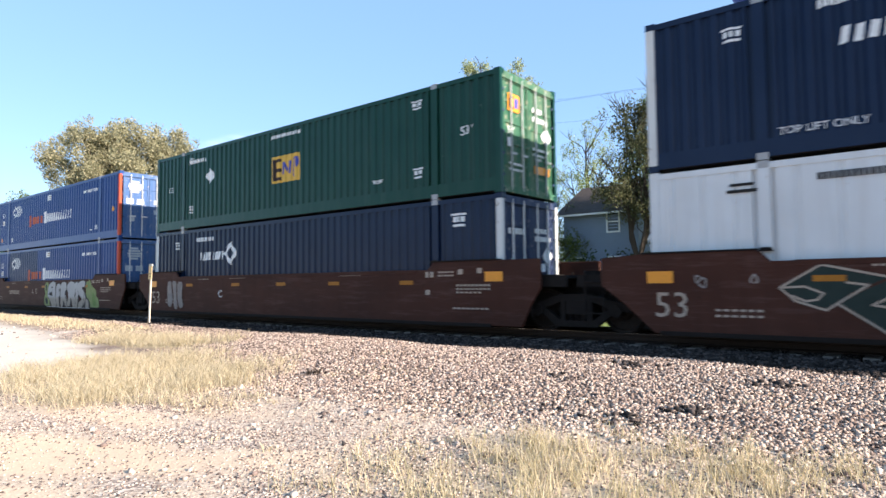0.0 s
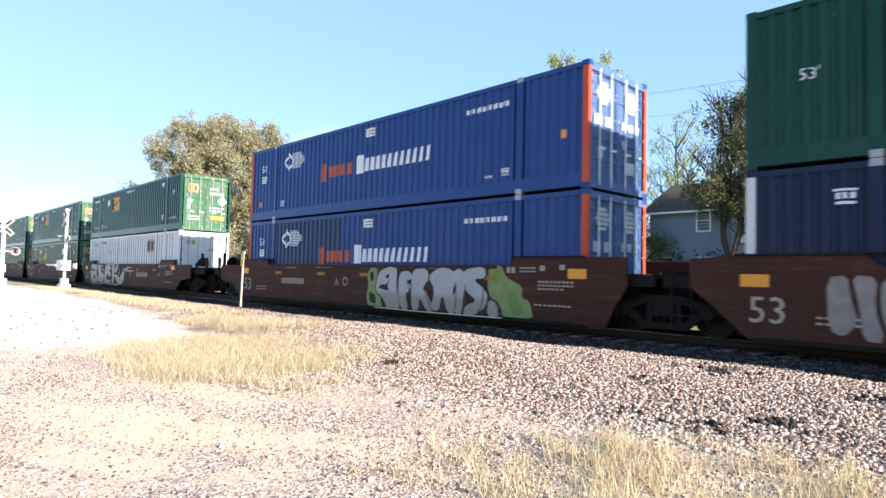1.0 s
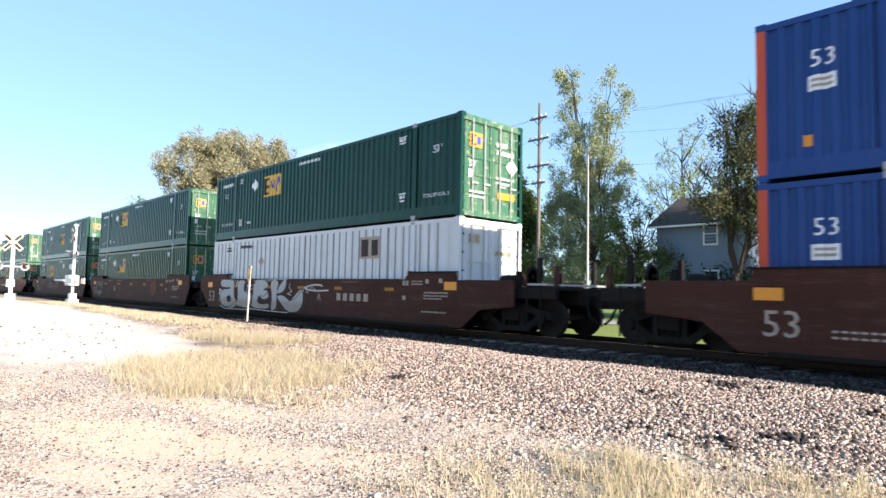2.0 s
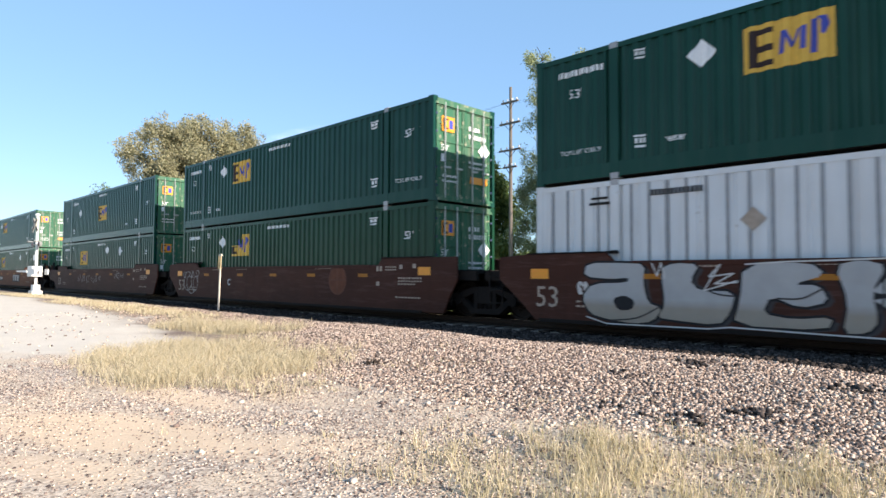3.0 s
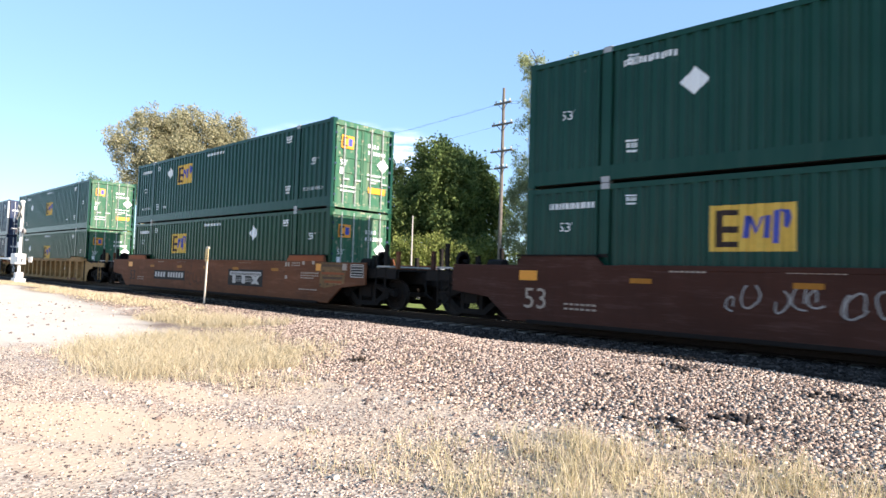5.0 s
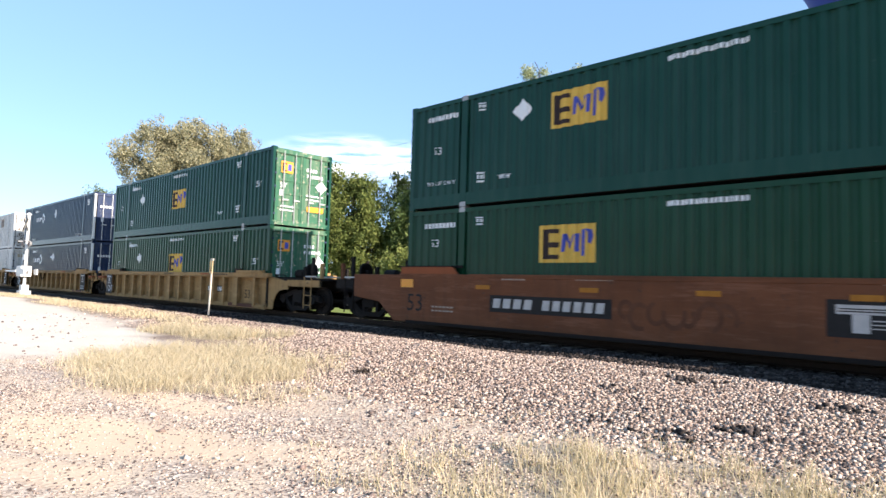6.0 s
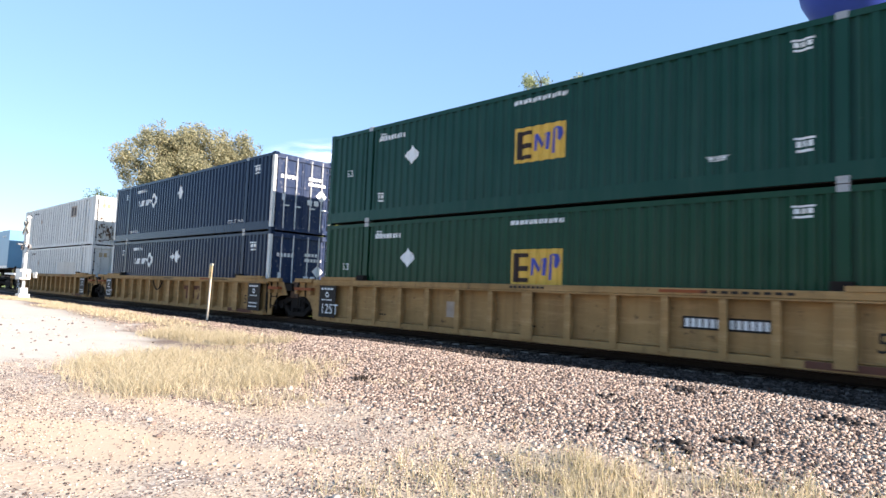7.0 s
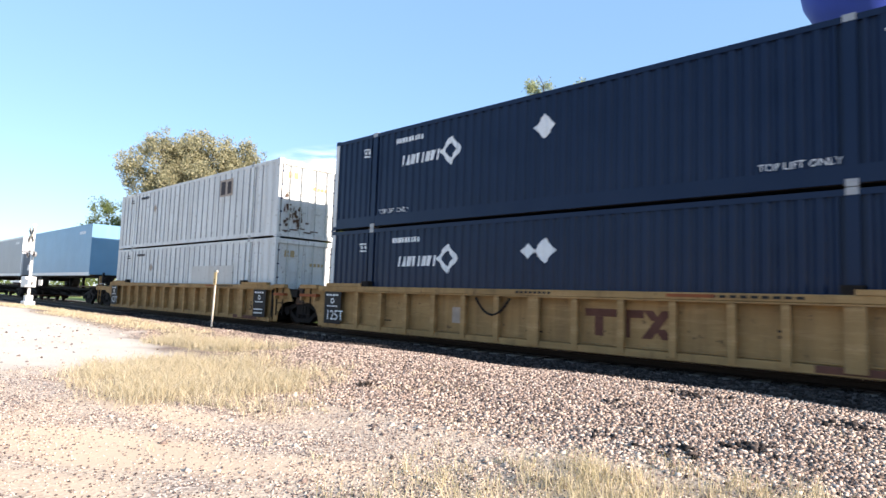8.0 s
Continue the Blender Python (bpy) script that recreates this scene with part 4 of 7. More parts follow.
def truck(parent, x):
    """A three-piece freight truck: two cast side frames, bolster, springs, two wheelsets."""
    h = RAIL
    tr = part("truck", shared(("bolster",), lambda: Shape().box(-0.22, 0.22, -1.15, 1.15, h + 0.38, h + 0.68).rod((0, 0, h + 0.6), (0, 0, h + 0.85), 0.3, sides=14)
              .box(-0.12, 0.12, -0.5, 0.5, h + 0.2, h + 0.4).mesh("truck")), STEEL, parent, "dark greasy steel truck")
    tr.location = (x, 0, 0)
    def frame_side(sign):
        y0, y1 = sign * 0.98, sign * 1.13
        top = [(-1.2, h + 0.42), (-1.15, h + 0.60), (-0.8, h + 0.66), (-0.35, h + 0.80), (0.35, h + 0.80), (0.8, h + 0.66), (1.15, h + 0.60), (1.2, h + 0.42)]
        low = [(0.7, h + 0.40), (0.40, h + 0.14), (-0.40, h + 0.14), (-0.7, h + 0.40)]
        s = Shape()
        s.slab([top[0], top[1], top[2], top[3], top[4], top[5], top[6], top[7], (0.75, h + 0.50), (0.32, h + 0.66), (-0.32, h + 0.66), (-0.75, h + 0.50)], "y", y0, y1)
        s.slab([(-0.95, h + 0.5), (-0.72, h + 0.5), (-0.36, h + 0.24), (0.36, h + 0.24), (0.72, h + 0.5), (0.95, h + 0.5), (0.45, h + 0.12), (-0.45, h + 0.12)], "y", y0, y1)
        s.box(-0.36, -0.25, y0, y1, h + 0.2, h + 0.7).box(0.25, 0.36, y0, y1, h + 0.2, h + 0.7)
        for a in (-0.89, 0.89):
            s.rod((a, sign * 1.0, h + 0.46), (a, sign * 1.18, h + 0.46), 0.13, sides=12)
        return s
    for sign in (-1, 1):
        part("side_frame", shared(("sframe", sign), lambda: frame_side(sign).mesh("side_frame")), STEEL, tr)
        def springs():
            s = Shape()
            for a in (-0.15, 0, 0.15):
                for i in range(6):
                    s.rod((a, sign * 1.06, h + 0.24 + i * 0.035), (a, sign * 1.06, h + 0.258 + i * 0.035), 0.062, sides=10)
            return s
        part("spring_nest", shared(("spring", sign), lambda: springs().mesh("spring_nest")), STEEL, tr)
    def axle():
        s = Shape().rod((0, -1.1, 0), (0, 1.1, 0), 0.075, sides=10)
        for sign in (-1, 1):
            s.turned((0, sign * 0.66, 0), (0, sign, 0), [(0, 0.47), (0.03, 0.49), (0.04, 0.46), (0.13, 0.455), (0.135, 0.40), (0.10, 0.38), (0.085, 0.2), (0.14, 0.17), (0.15, 0.09)], 24)
            for i in range(5):
                w = 2 * math.pi * i / 5
                s.box(0.27 * math.cos(w) - 0.03, 0.27 * math.cos(w) + 0.03, sign * 0.75 - 0.02, sign * 0.75 + 0.02, 0.27 * math.sin(w) - 0.03, 0.27 * math.sin(w) + 0.03)
        return s
    for a in (-0.89, 0.89):
        w = part("wheelset", shared(("axle",), lambda: axle().mesh("wheelset")), WHEEL, tr, "worn steel wheels on one axle")
        w.location = (a, 0, h + 0.455)
        AXLES.append((w, a))
    return tr


def ladder(parent, x, y, z0, z1, mat):
    s = Shape()
    for a in (-0.2, 0.2):
        s.rod((x + a, y, z0), (x + a, y, z1), 0.022, sides=6)
    z = z0 + 0.12
    while z < z1:
        s.rod((x - 0.2, y, z), (x + 0.2, y, z), 0.016, sides=6)
        z += 0.32
    return part("ladder", s, mat, parent)


def end_works(car, x, way, coupled, mat):
    """What stands between the well and the next car: draft sill, platform, truck, and at couplers the brake gear."""
    h = RAIL
    reach = 3.45 if coupled else 1.72
    s = Shape().box(min(x, x + way * reach), max(x, x + way * reach), -0.35, 0.35, h + 0.78, h + 1.12)
    s.box(min(x, x + way * 0.12), max(x, x + way * 0.12), -1.36, 1.36, h + 0.15, h + 1.25)
    s.box(*sorted((x, x + way * 0.8)), -0.55, 0.55, h + 0.07, h + 0.78)
    part("draft_sill", s, STEEL, car, "dark steel draft sill")
    z = h + 1.14
    lo, hi = sorted((x + way * 0.14, x + way * (3.2 if coupled else 1.55)))
    part("end_platform", Shape().box(lo, hi, -1.3, 1.3, z, z + 0.06).box(lo, hi, -1.3, -1.2, z - 0.18, z).box(lo, hi, 1.2, 1.3, z - 0.18, z), STEEL, car)
    if coupled:
        truck(car, x + way * 1.75)
        c = x + way * 3.4
        s = Shape().box(min(c, c + way * 0.35), max(c, c + way * 0.35), -0.14, 0.14, h + 0.74, h + 1.0)
        s.slab([(c, -0.12), (c + way * 0.3, -0.2), (c + way * 0.45, -0.05), (c + way * 0.42, 0.2), (c + way * 0.25, 0.16), (c + way * 0.2, 0.02), (c, 0.12)], "z", h + 0.72, h + 1.02)
        part("coupler", s, STEEL, car, "dark knuckle coupler")
        hose = Shape()
        pts = [(c, -0.35, h + 0.8), (c + way * 0.12, -0.4, h + 0.5), (c + way * 0.32, -0.35, h + 0.36)]
        for a, b in zip(pts, pts[1:]):
            hose.rod(a, b, 0.03, sides=6)
        part("air_hose", hose, STEEL, car)
        for yy in (-1.32, 1.32):
            ladder(car, x + way * 2.55, yy, h + 0.2, h + 1.25, mat if mat is YELLOW else STEEL)
            part("side_sill", Shape().box(*sorted((x + way * 1.3, x + way * 3.2)), min(yy, yy * 0.94), max(yy, yy * 0.94), h + 0.92, h + 1.14), mat if mat is YELLOW else STEEL, car)
            part("grab_iron", Shape().rod((x + way * 0.7, yy * 1.08, h + 1.3), (x + way * 1.3, yy * 1.08, h + 1.3), 0.018).rod((x + way * 0.7, yy * 1.08, h + 1.3), (x + way * 0.7, yy, h + 1.2), 0.018)
                 .rod((x + way * 1.3, yy * 1.08, h + 1.3), (x + way * 1.3, yy, h + 1.2), 0.018), STEEL, car)
        part("brake_cylinder", Shape().turned((x + way * 1.0, -0.7, h + 1.35), (way, 0, 0), [(0, 0.08), (0.05, 0.17), (0.5, 0.17), (0.55, 0.05)], 12), STEEL, car)
        part("crossover_board", Shape().box(*sorted((x + way * 2.3, x + way * 2.9)), -1.25, 1.25, h + 1.24, h + 1.29), BRIGHT, car, "bare metal crossover board")
        for d, y, tall in ((1.75, -0.9, 1.6), (1.75, 0.9, 1.6), (2.6, -1.15, 1.9), (2.6, 1.15, 1.9), (3.1, -1.15, 1.7)):
            part("stanchion", Shape().box(x + way * d - 0.05, x + way * d + 0.05, y - 0.05, y + 0.05, z, h + tall), mat if d > 3 else STEEL, car)
        part("brake_wheel", Shape().turned((x + way * 2.2, -0.95, h + 1.45), (way, 0, 0), [(0, 0.27), (0.04, 0.27), (0.045, 0.2), (0, 0.2)], 18)
             .rod((x + way * 2.1, -0.95, h + 1.45), (x + way * 2.24, -0.95, h + 1.45), 0.05), STEEL, car)
    else:
        part("articulated_joint", Shape().rod((x + way * 1.65, 0, h + 0.7), (x + way * 1.65, 0, h + 1.3), 0.28, sides=14), STEEL, car)
        if mat is YELLOW and way > 0:
            part("joint_housing", Shape().slab([(x + 1.32, h + 0.72), (x + 2.0, h + 0.72), (x + 1.94, h + 1.3), (x + 1.38, h + 1.3)], "y", -1.2, 1.2), RUST, car, "rusty joint housing", bevel=0.03)
        ladder(car, x + way * (0.55 if way > 0 else 1.15), -1.36, h + 0.3, h + 1.3, STEEL)
        ladder(car, x + way * (0.55 if way > 0 else 1.15), 1.36, h + 0.3, h + 1.3, STEEL)


CAR_Y = 1.50


def smooth_car(label, paint, front_coupled, rear_coupled, own_rear_truck):
    """A well car with plain deep side sheets, raised at the ends, cut away over the trucks."""
    car = thing("well_car", label, "rail car", "well cars of the train")
    h = RAIL
    lo, mid, top = h + 0.09, h + 1.38, h + 1.57
    front = ([(HALF + 0.3, lo), (HALF + 0.95, lo + 0.5), (HALF + 2.1, lo + 0.62), (HALF + 2.1, mid - 0.02), (HALF + 0.1, mid - 0.02), (HALF + 0.02, top)] if front_coupled else
             [(HALF + 0.60, lo), (HALF + 0.82, lo + 0.45), (HALF + 1.08, lo + 0.85), (HALF + 1.08, top)])
    rear = ([(-HALF - 0.02, top), (-HALF - 0.1, mid - 0.02), (-HALF - 2.1, mid - 0.02), (-HALF - 2.1, lo + 0.62), (-HALF - 0.95, lo + 0.5), (-HALF - 0.3, lo)] if rear_coupled else
            [(-HALF - 0.2, top), (-HALF - 0.95, top - 0.05), (-HALF - 0.95, lo + 0.9), (-HALF - 0.45, lo + 0.5), (-HALF + 0.1, lo)])
    prof = front + [(POST + 0.1, top), (POST - 0.1, mid), (-POST + 0.1, mid), (-POST - 0.1, top)] + rear
    for sign in (-1, 1):
        y0, y1 = sorted((sign * CAR_Y, sign * (CAR_Y - 0.07)))
        part("side_sheet", Shape().slab(prof, "y", y0, y1), paint, car, bevel=0.012)
        a, b = sorted((sign * (CAR_Y + 0.012), sign * (BOX_W / 2 + 0.03)))
        part("top_chord", Shape().box(-POST + 0.45, POST - 0.45, a, b, mid - 0.09, mid + 0.012), paint, car, bevel=0.01)
        part("bottom_chord", Shape().box(-HALF + 0.2, HALF - 0.2, min(sign * (CAR_Y + 0.02), sign * 1.2), max(sign * (CAR_Y + 0.02), sign * 1.2), lo - 0.03, lo + 0.05), STEEL, car)
        for x in (-POST, POST):
            part("container_guide", Shape().slab([(x - 0.12, top - 0.02), (x + 0.12, top - 0.02), (x + 0.08, top + 0.05), (x - 0.08, top + 0.05)], "y", *sorted((sign * (CAR_Y - 0.12), sign * (BOX_W / 2 + 0.02)))), STEEL, car)
            x0, x1 = (x + 0.12, HALF) if x > 0 else (-HALF - 0.15, x - 0.12)
            part("ledge_plate", Shape().box(x0, x1, *sorted((sign * (CAR_Y + 0.018), sign * (BOX_W / 2 + 0.03))), top + 0.002, top + 0.03), STEEL, car, "dark plate along the raised end")
    for i in range(8):
        beam = part("floor_beam", shared(("beam", 0.06), lambda: Shape().box(-0.18, 0.18, -CAR_Y + 0.06, CAR_Y - 0.06, h + 0.08, h + 0.2).mesh("floor_beam")), STEEL, car)
        beam.location.x = -HALF + 0.6 + i * (BOX_L - 1.2) / 7
    end_works(car, HALF + 0.02, 1, front_coupled, paint)
    end_works(car, -HALF - 0.02, -1, rear_coupled, paint)
    if not front_coupled:
        truck(car, HALF + 1.7)
    return car


def car_text(car, polys, mat, label="", lift=0.0, whole=False):
    return flat_marks("stencil", polys, mat, car, -CAR_Y - 0.006 - lift, "side", label, whole)


def car_standard_marks(car, k):
    h = RAIL
    car_text(car, [bar(x, h + 1.03, 0.45, 0.1) for x in (-5.4, -2.5, -0.05, 2.36, 5.1)], DIRTY_AMBER, "grimy amber reflector strip", 0.008)
    car_text(car, [bar(7.72, h + 1.09, 0.48, 0.22), bar(-8.1, h + 1.02, 0.48, 0.22)], DECAL_YELLOW, "orange corner placard")
    car_text(car, word("53", -7.98 if k != 6 else -7.86, h + 0.4, 0.46), DECAL_BLACK if k == 6 else DECAL_GREY)
    small = bars(6.9, h + 0.98, 1.0, 0.05, 9) + bars(6.9, h + 0.9, 1.0, 0.04, 9) + bars(6.9, h + 0.82, 0.75, 0.04, 6) + bars(6.8, h + 0.45, 1.05, 0.04, 8)
    small += bars(5.95, h + 1.2, 0.3, 0.14, 2) + bars(6.35, h + 1.3, 0.5, 0.04, 5) + bars(6.35, h + 1.22, 0.5, 0.04, 5) + bars(6.95, h + 1.26, 0.2, 0.12, 1) + bars(7.5, h + 1.28, 0.2, 0.12, 1) + bars(5.95, h + 0.78, 0.2, 0.12, 1)
    small += bars(-2.6, h + 1.28, 0.9, 0.05, 8) + bars(-4.6, h + 1.26, 0.7, 0.05, 7) + bars(-6.9, h + 0.52, 0.8, 0.04, 6) + bars(-6.9, h + 0.42, 0.8, 0.04, 6) + bars(2.8, h + 1.28, 0.9, 0.04, 8)
    car_text(car, small, DECAL_GREY, "rows of tiny worn stencilling")


def stroke(points, w):
    """A band along a bent line, as quads with round ends."""
    out = []
    for (a, b), (c, d) in zip(points, points[1:]):
        l = math.hypot(c - a, d - b) or 1e-6
        nx_, ny_ = -(d - b) / l * w / 2, (c - a) / l * w / 2
        out.append([(a - nx_, b - ny_), (c - nx_, d - ny_), (c + nx_, d + ny_), (a + nx_, b + ny_)])
    out += [disc(a, b, w / 2, 8) for a, b in points]
    return out


def graffiti(car, x0, x1, z0, z1, seed, outline, w, n):
    """Loose loops and hooks of thin sprayed paint without meaning."""
    r = random.Random(seed)
    ww, hh = (x1 - x0) / n, (z1 - z0) / 2
    for i in range(n):
        cx, cz = x0 + (i + 0.5 + r.uniform(-0.4, 0.4)) * ww, (z0 + z1) / 2 + hh * r.uniform(-0.3, 0.3)
        size = r.uniform(0.45, 1.05)
        a, turn = r.uniform(0, 6.3), r.choice((-1, 1)) * r.uniform(3.6, 6.6)
        l = []
        for j in range(15):
            k = j / 14
            f = r.uniform(0.85, 1.0) * (0.55 + 0.45 * math.cos(2.2 * k + seed))
            l.append((cx + ww * size * f * math.cos(a + turn * k), cz + hh * size * (0.5 + 0.3 * f) * math.sin(a + turn * k)))
        car_text(car, stroke(l, w), outline, "thin looping sprayed line", 0.002 + 0.0004 * i, True)


def smooth_line(pts, n=4):
    """A rounder line through the same points."""
    out = []
    for i in range(len(pts) - 1):
        p0, p1, p2, p3 = pts[max(0, i - 1)], pts[i], pts[i + 1], pts[min(len(pts) - 1, i + 2)]
        for k in range(n):
            u = k / n
            out.append(tuple(0.5 * (2 * b + (c - a) * u + (2 * a - 5 * b + 4 * c - d) * u * u + (3 * b - a - 3 * c + d) * u ** 3) for a, b, c, d in zip(p0, p1, p2, p3)))
    return out + [pts[-1]]


def rounded(poly):
    """A closed outline with its corners eased."""
    n, out = len(poly), []
    for i in range(n):
        a, b, c = poly[i - 1], poly[i], poly[(i + 1) % n]
        out += [(b[0] + k * (q[0] - b[0]), b[1] + k * (q[1] - b[1])) for q, k in ((a, 0.22), (c, 0.22))]
    return out


def blot(car, pts, fill, label, lift):
    """One flat sprayed patch; heights count from the rail."""
    car_text(car, [rounded([(p, RAIL + q) for p, q in pts])], fill, label, lift)


def swollen(car, rank, fill, edge, pts):
    """One sprayed lump of a piece, overlapping its neighbours, with a dark edge and shading."""
    poly = rounded([(p, RAIL + q) for p, q in pts])
    if edge:
        car_text(car, stroke(poly + poly[:1], 0.09), edge, "dark sprayed edge", 0.003 + 0.0005 * rank, True)
        car_text(car, [[(p + 0.10, q - 0.05) for p, q in poly]], SHADE_SPRAY, "dark grey sprayed shading", 0.002 + 0.0001 * rank)
    car_text(car, [poly], fill, "swollen silver sprayed shape" if edge else "worn pale sprayed shape", 0.016 + 0.0005 * rank)
    if edge:
        a, b = poly[len(poly) // 3], poly[len(poly) // 2]
        car_text(car, stroke(smooth_line([a, ((a[0] + b[0]) / 2 + 0.04, (a[1] + b[1]) / 2 - 0.08), b], 3), 0.03), SHADE_SPRAY, "thin dark sprayed line", 0.024, True)


def spray_line(car, pts):
    car_text(car, stroke([(p, RAIL + q) for p, q in pts], 0.026), SPRAY_WHITE, "thin pale sprayed line", 0.026, True)


def ribbed_car(label, paint, front_coupled, rear_coupled):
    """A well car with a box top chord, upright side posts and wheel-arch ends."""
    car = thing("well_car", label, "rail car", "well cars of the train")
    h = RAIL
    lo, top = h + 0.09, h + 1.36
    fe, re = (0.5 if front_coupled else 0.45), (0.5 if rear_coupled else 0.55)
    right = [(HALF + fe + 0.55 + 0.6 * math.cos(a), lo + 0.7 * math.sin(a)) for a in (math.pi, 2.7, 2.3, 1.9, 1.571)]
    left = [(-HALF - re - 0.55 + 0.6 * math.cos(a), lo + 0.7 * math.sin(a)) for a in (1.571, 1.24, 0.84, 0.44, 0.0)]
    prof = right + [(HALF + fe + 0.9, lo + 0.72), *([(HALF + fe + 0.9, lo + 0.98)] if front_coupled else [(HALF + fe + 0.62, top - 0.1)]), (HALF + 0.2, top - 0.1), (-HALF - 0.2, top - 0.1), *([(-HALF - re - 0.9, lo + 0.98)] if rear_coupled else [(-HALF - re - 0.9, top - 0.1)]), (-HALF - re - 0.9, lo + 0.72)] + left
    for sign in (-1, 1):
        y0, y1 = sorted((sign * (CAR_Y - 0.17), sign * (CAR_Y - 0.2)))
        part("side_sheet", Shape().slab(prof, "y", y0, y1), paint, car)
        a, b = sorted((sign * CAR_Y, sign * (BOX_W / 2 + 0.025)))
        part("top_chord", Shape().box(-HALF - 0.35, HALF + 0.35, a, b, top - 0.14, top), paint, car, bevel=0.012)
        part("bottom_chord", Shape().box(-HALF - 0.1, HALF + 0.1, *sorted((sign * (CAR_Y - 0.02), sign * 1.15)), lo - 0.02, lo + 0.13), paint, car, bevel=0.01)
        yo = sorted((sign * CAR_Y, sign * (CAR_Y - 0.165)))
        for coupled, xe, way in ((front_coupled, HALF + fe, 1), (rear_coupled, -HALF - re, -1)):
            if not coupled:
                a, b = sorted((xe - way * 0.1, xe + way * (0.6 if way > 0 else 0.88)))
                part("end_cap", Shape().box(a, b, *yo, top - 0.1, top + 0.03), paint, car, bevel=0.01)
                part("end_band", Shape().box(a + 0.02, b - 0.02, *yo, top - 0.36, top - 0.27), ORANGE_NEW, car, "faded orange band")
                for q in (a + 0.05, b - 0.13):
                    part("end_stiffener", Shape().box(q, q + 0.08, *yo, lo + 0.78, top - 0.37), paint, car)
        for x0, x1 in ((-HALF + 0.1, -POST - 0.15), (POST + 0.05, HALF - 0.1)):
            part("raised_ledge", Shape().box(x0, x1, *sorted((sign * (CAR_Y + 0.02), sign * (CAR_Y - 0.14))), top, top + 0.09), paint, car)
        part("chord_lip", Shape().box(-HALF - 0.3, HALF + 0.3, *sorted((sign * (CAR_Y + 0.035), sign * (CAR_Y - 0.05))), top - 0.175, top - 0.145), paint, car)
        part("seam_strip", Shape().box(-HALF - 0.1, HALF + 0.1, *sorted((sign * (CAR_Y - 0.165), sign * (CAR_Y - 0.10))), lo + 0.15, lo + 0.17), paint, car)
        xs = [-HALF + 0.6 + i * 1.07 for i in range(15)]
        xs[12], xs[13] = xs[12] - 0.2, POST + 0.05
        for i, x in enumerate(xs):
            wdt = 0.16 if i in (7, 13) else 0.075
            ya, yb = sorted((sign * (CAR_Y + 0.022), sign * (CAR_Y - 0.012)))
            yc, yd = sorted((sign * (CAR_Y - 0.010), sign * (CAR_Y - 0.175)))
            me = shared(("sidepost", sign, wdt, paint.name), lambda: Shape().slab([(-wdt, lo + 0.04), (wdt, lo + 0.04), (wdt * 0.9, top - 0.18), (-wdt * 0.9, top - 0.18)], "y", ya, yb)
                        .box(-wdt * 0.45, wdt * 0.45, yc, yd, lo + 0.135, top - 0.16).mesh("side_post"))
            part("side_post", me, paint, car).location.x = x
        for x in (-POST, POST):
            part("container_guide", Shape().box(x - 0.16, x + 0.16, *sorted((sign * (CAR_Y - 0.02), sign * (BOX_W / 2 + 0.02))), top, top + 0.16), STEEL, car)
    for i in range(8):
        beam = part("floor_beam", shared(("beam", 0.16), lambda: Shape().box(-0.18, 0.18, -CAR_Y + 0.16, CAR_Y - 0.16, h + 0.08, h + 0.2).mesh("floor_beam")), STEEL, car)
        beam.location.x = -HALF + 0.6 + i * (BOX_L - 1.2) / 7
    end_works(car, HALF + 0.02, 1, front_coupled, paint)
    end_works(car, -HALF - 0.02, -1, rear_coupled, paint)
    if not front_coupled:
        truck(car, HALF + 1.7)
    return car


def ribbed_marks(car, front_plate, rear_plate):
    h = RAIL
    y = -CAR_Y + 0.164
    w = lambda polys, m, lab="", d=0.0: flat_marks("stencil", polys, m, car, y - d, "side", lab)
    w(word("53", 6.52, h + 0.42, 0.32), DECAL_BLACK)
    w([bar(-2.64, h + 0.48, 0.52, 0.4)], DECAL_GREY, "pale square patch")
    w(bars(-HALF + 2.7, h + 0.4, 0.4, 0.04, 4) + bars(-0.3, h + 0.4, 0.5, 0.04, 4) + bars(POST - 1.1, h + 0.7, 0.2, 0.05, 1) + bars(POST - 1.1, h + 0.6, 0.2, 0.05, 1), DECAL_BLACK)
    flat_marks("stencil", [bar(HALF - 2.5, h + 0.1, 1.9, 0.12)], DECAL_MAROON, car, -CAR_Y + 0.01, "side", "maroon patch on the bottom chord")
    flat_marks("stencil", bars(-0.5, h + 1.27, 1.0, 0.05, 8) + bars(POST - 2.2, h + 1.27, 1.6, 0.05, 9), DECAL_BLACK, car, -CAR_Y - 0.006)
    flat_marks("stencil", [bar(POST - 3.0, h + 1.27, 0.9, 0.06)], ORANGE_NEW, car, -CAR_Y - 0.006)
    for on, x in ((front_plate, HALF - 0.95), (rear_plate, -HALF + 0.08)):
        if on:
            flat_marks("data_plate", [bar(x, h + 0.2, 0.85, 1.0)], DECAL_BLACK, car, -CAR_Y - 0.030, "side", "black stencil plate")
            flat_marks("stencil", bars(x + 0.1, h + 1.05, 0.65, 0.06, 4) + bars(x + 0.15, h + 0.72, 0.55, 0.04, 6) + (word("125T", x + 0.1, h + 0.32, 0.3) if x < 0 else bars(x + 0.1, h + 0.32, 0.6, 0.05, 5) + bars(x + 0.1, h + 0.45, 0.6, 0.05, 5)), DECAL_WHITE, car, -CAR_Y - 0.034)
            flat_marks("emblem", ring(x + 0.42, h + 0.9, 0.09, 0.04, 10), DECAL_WHITE, car, -CAR_Y - 0.034)


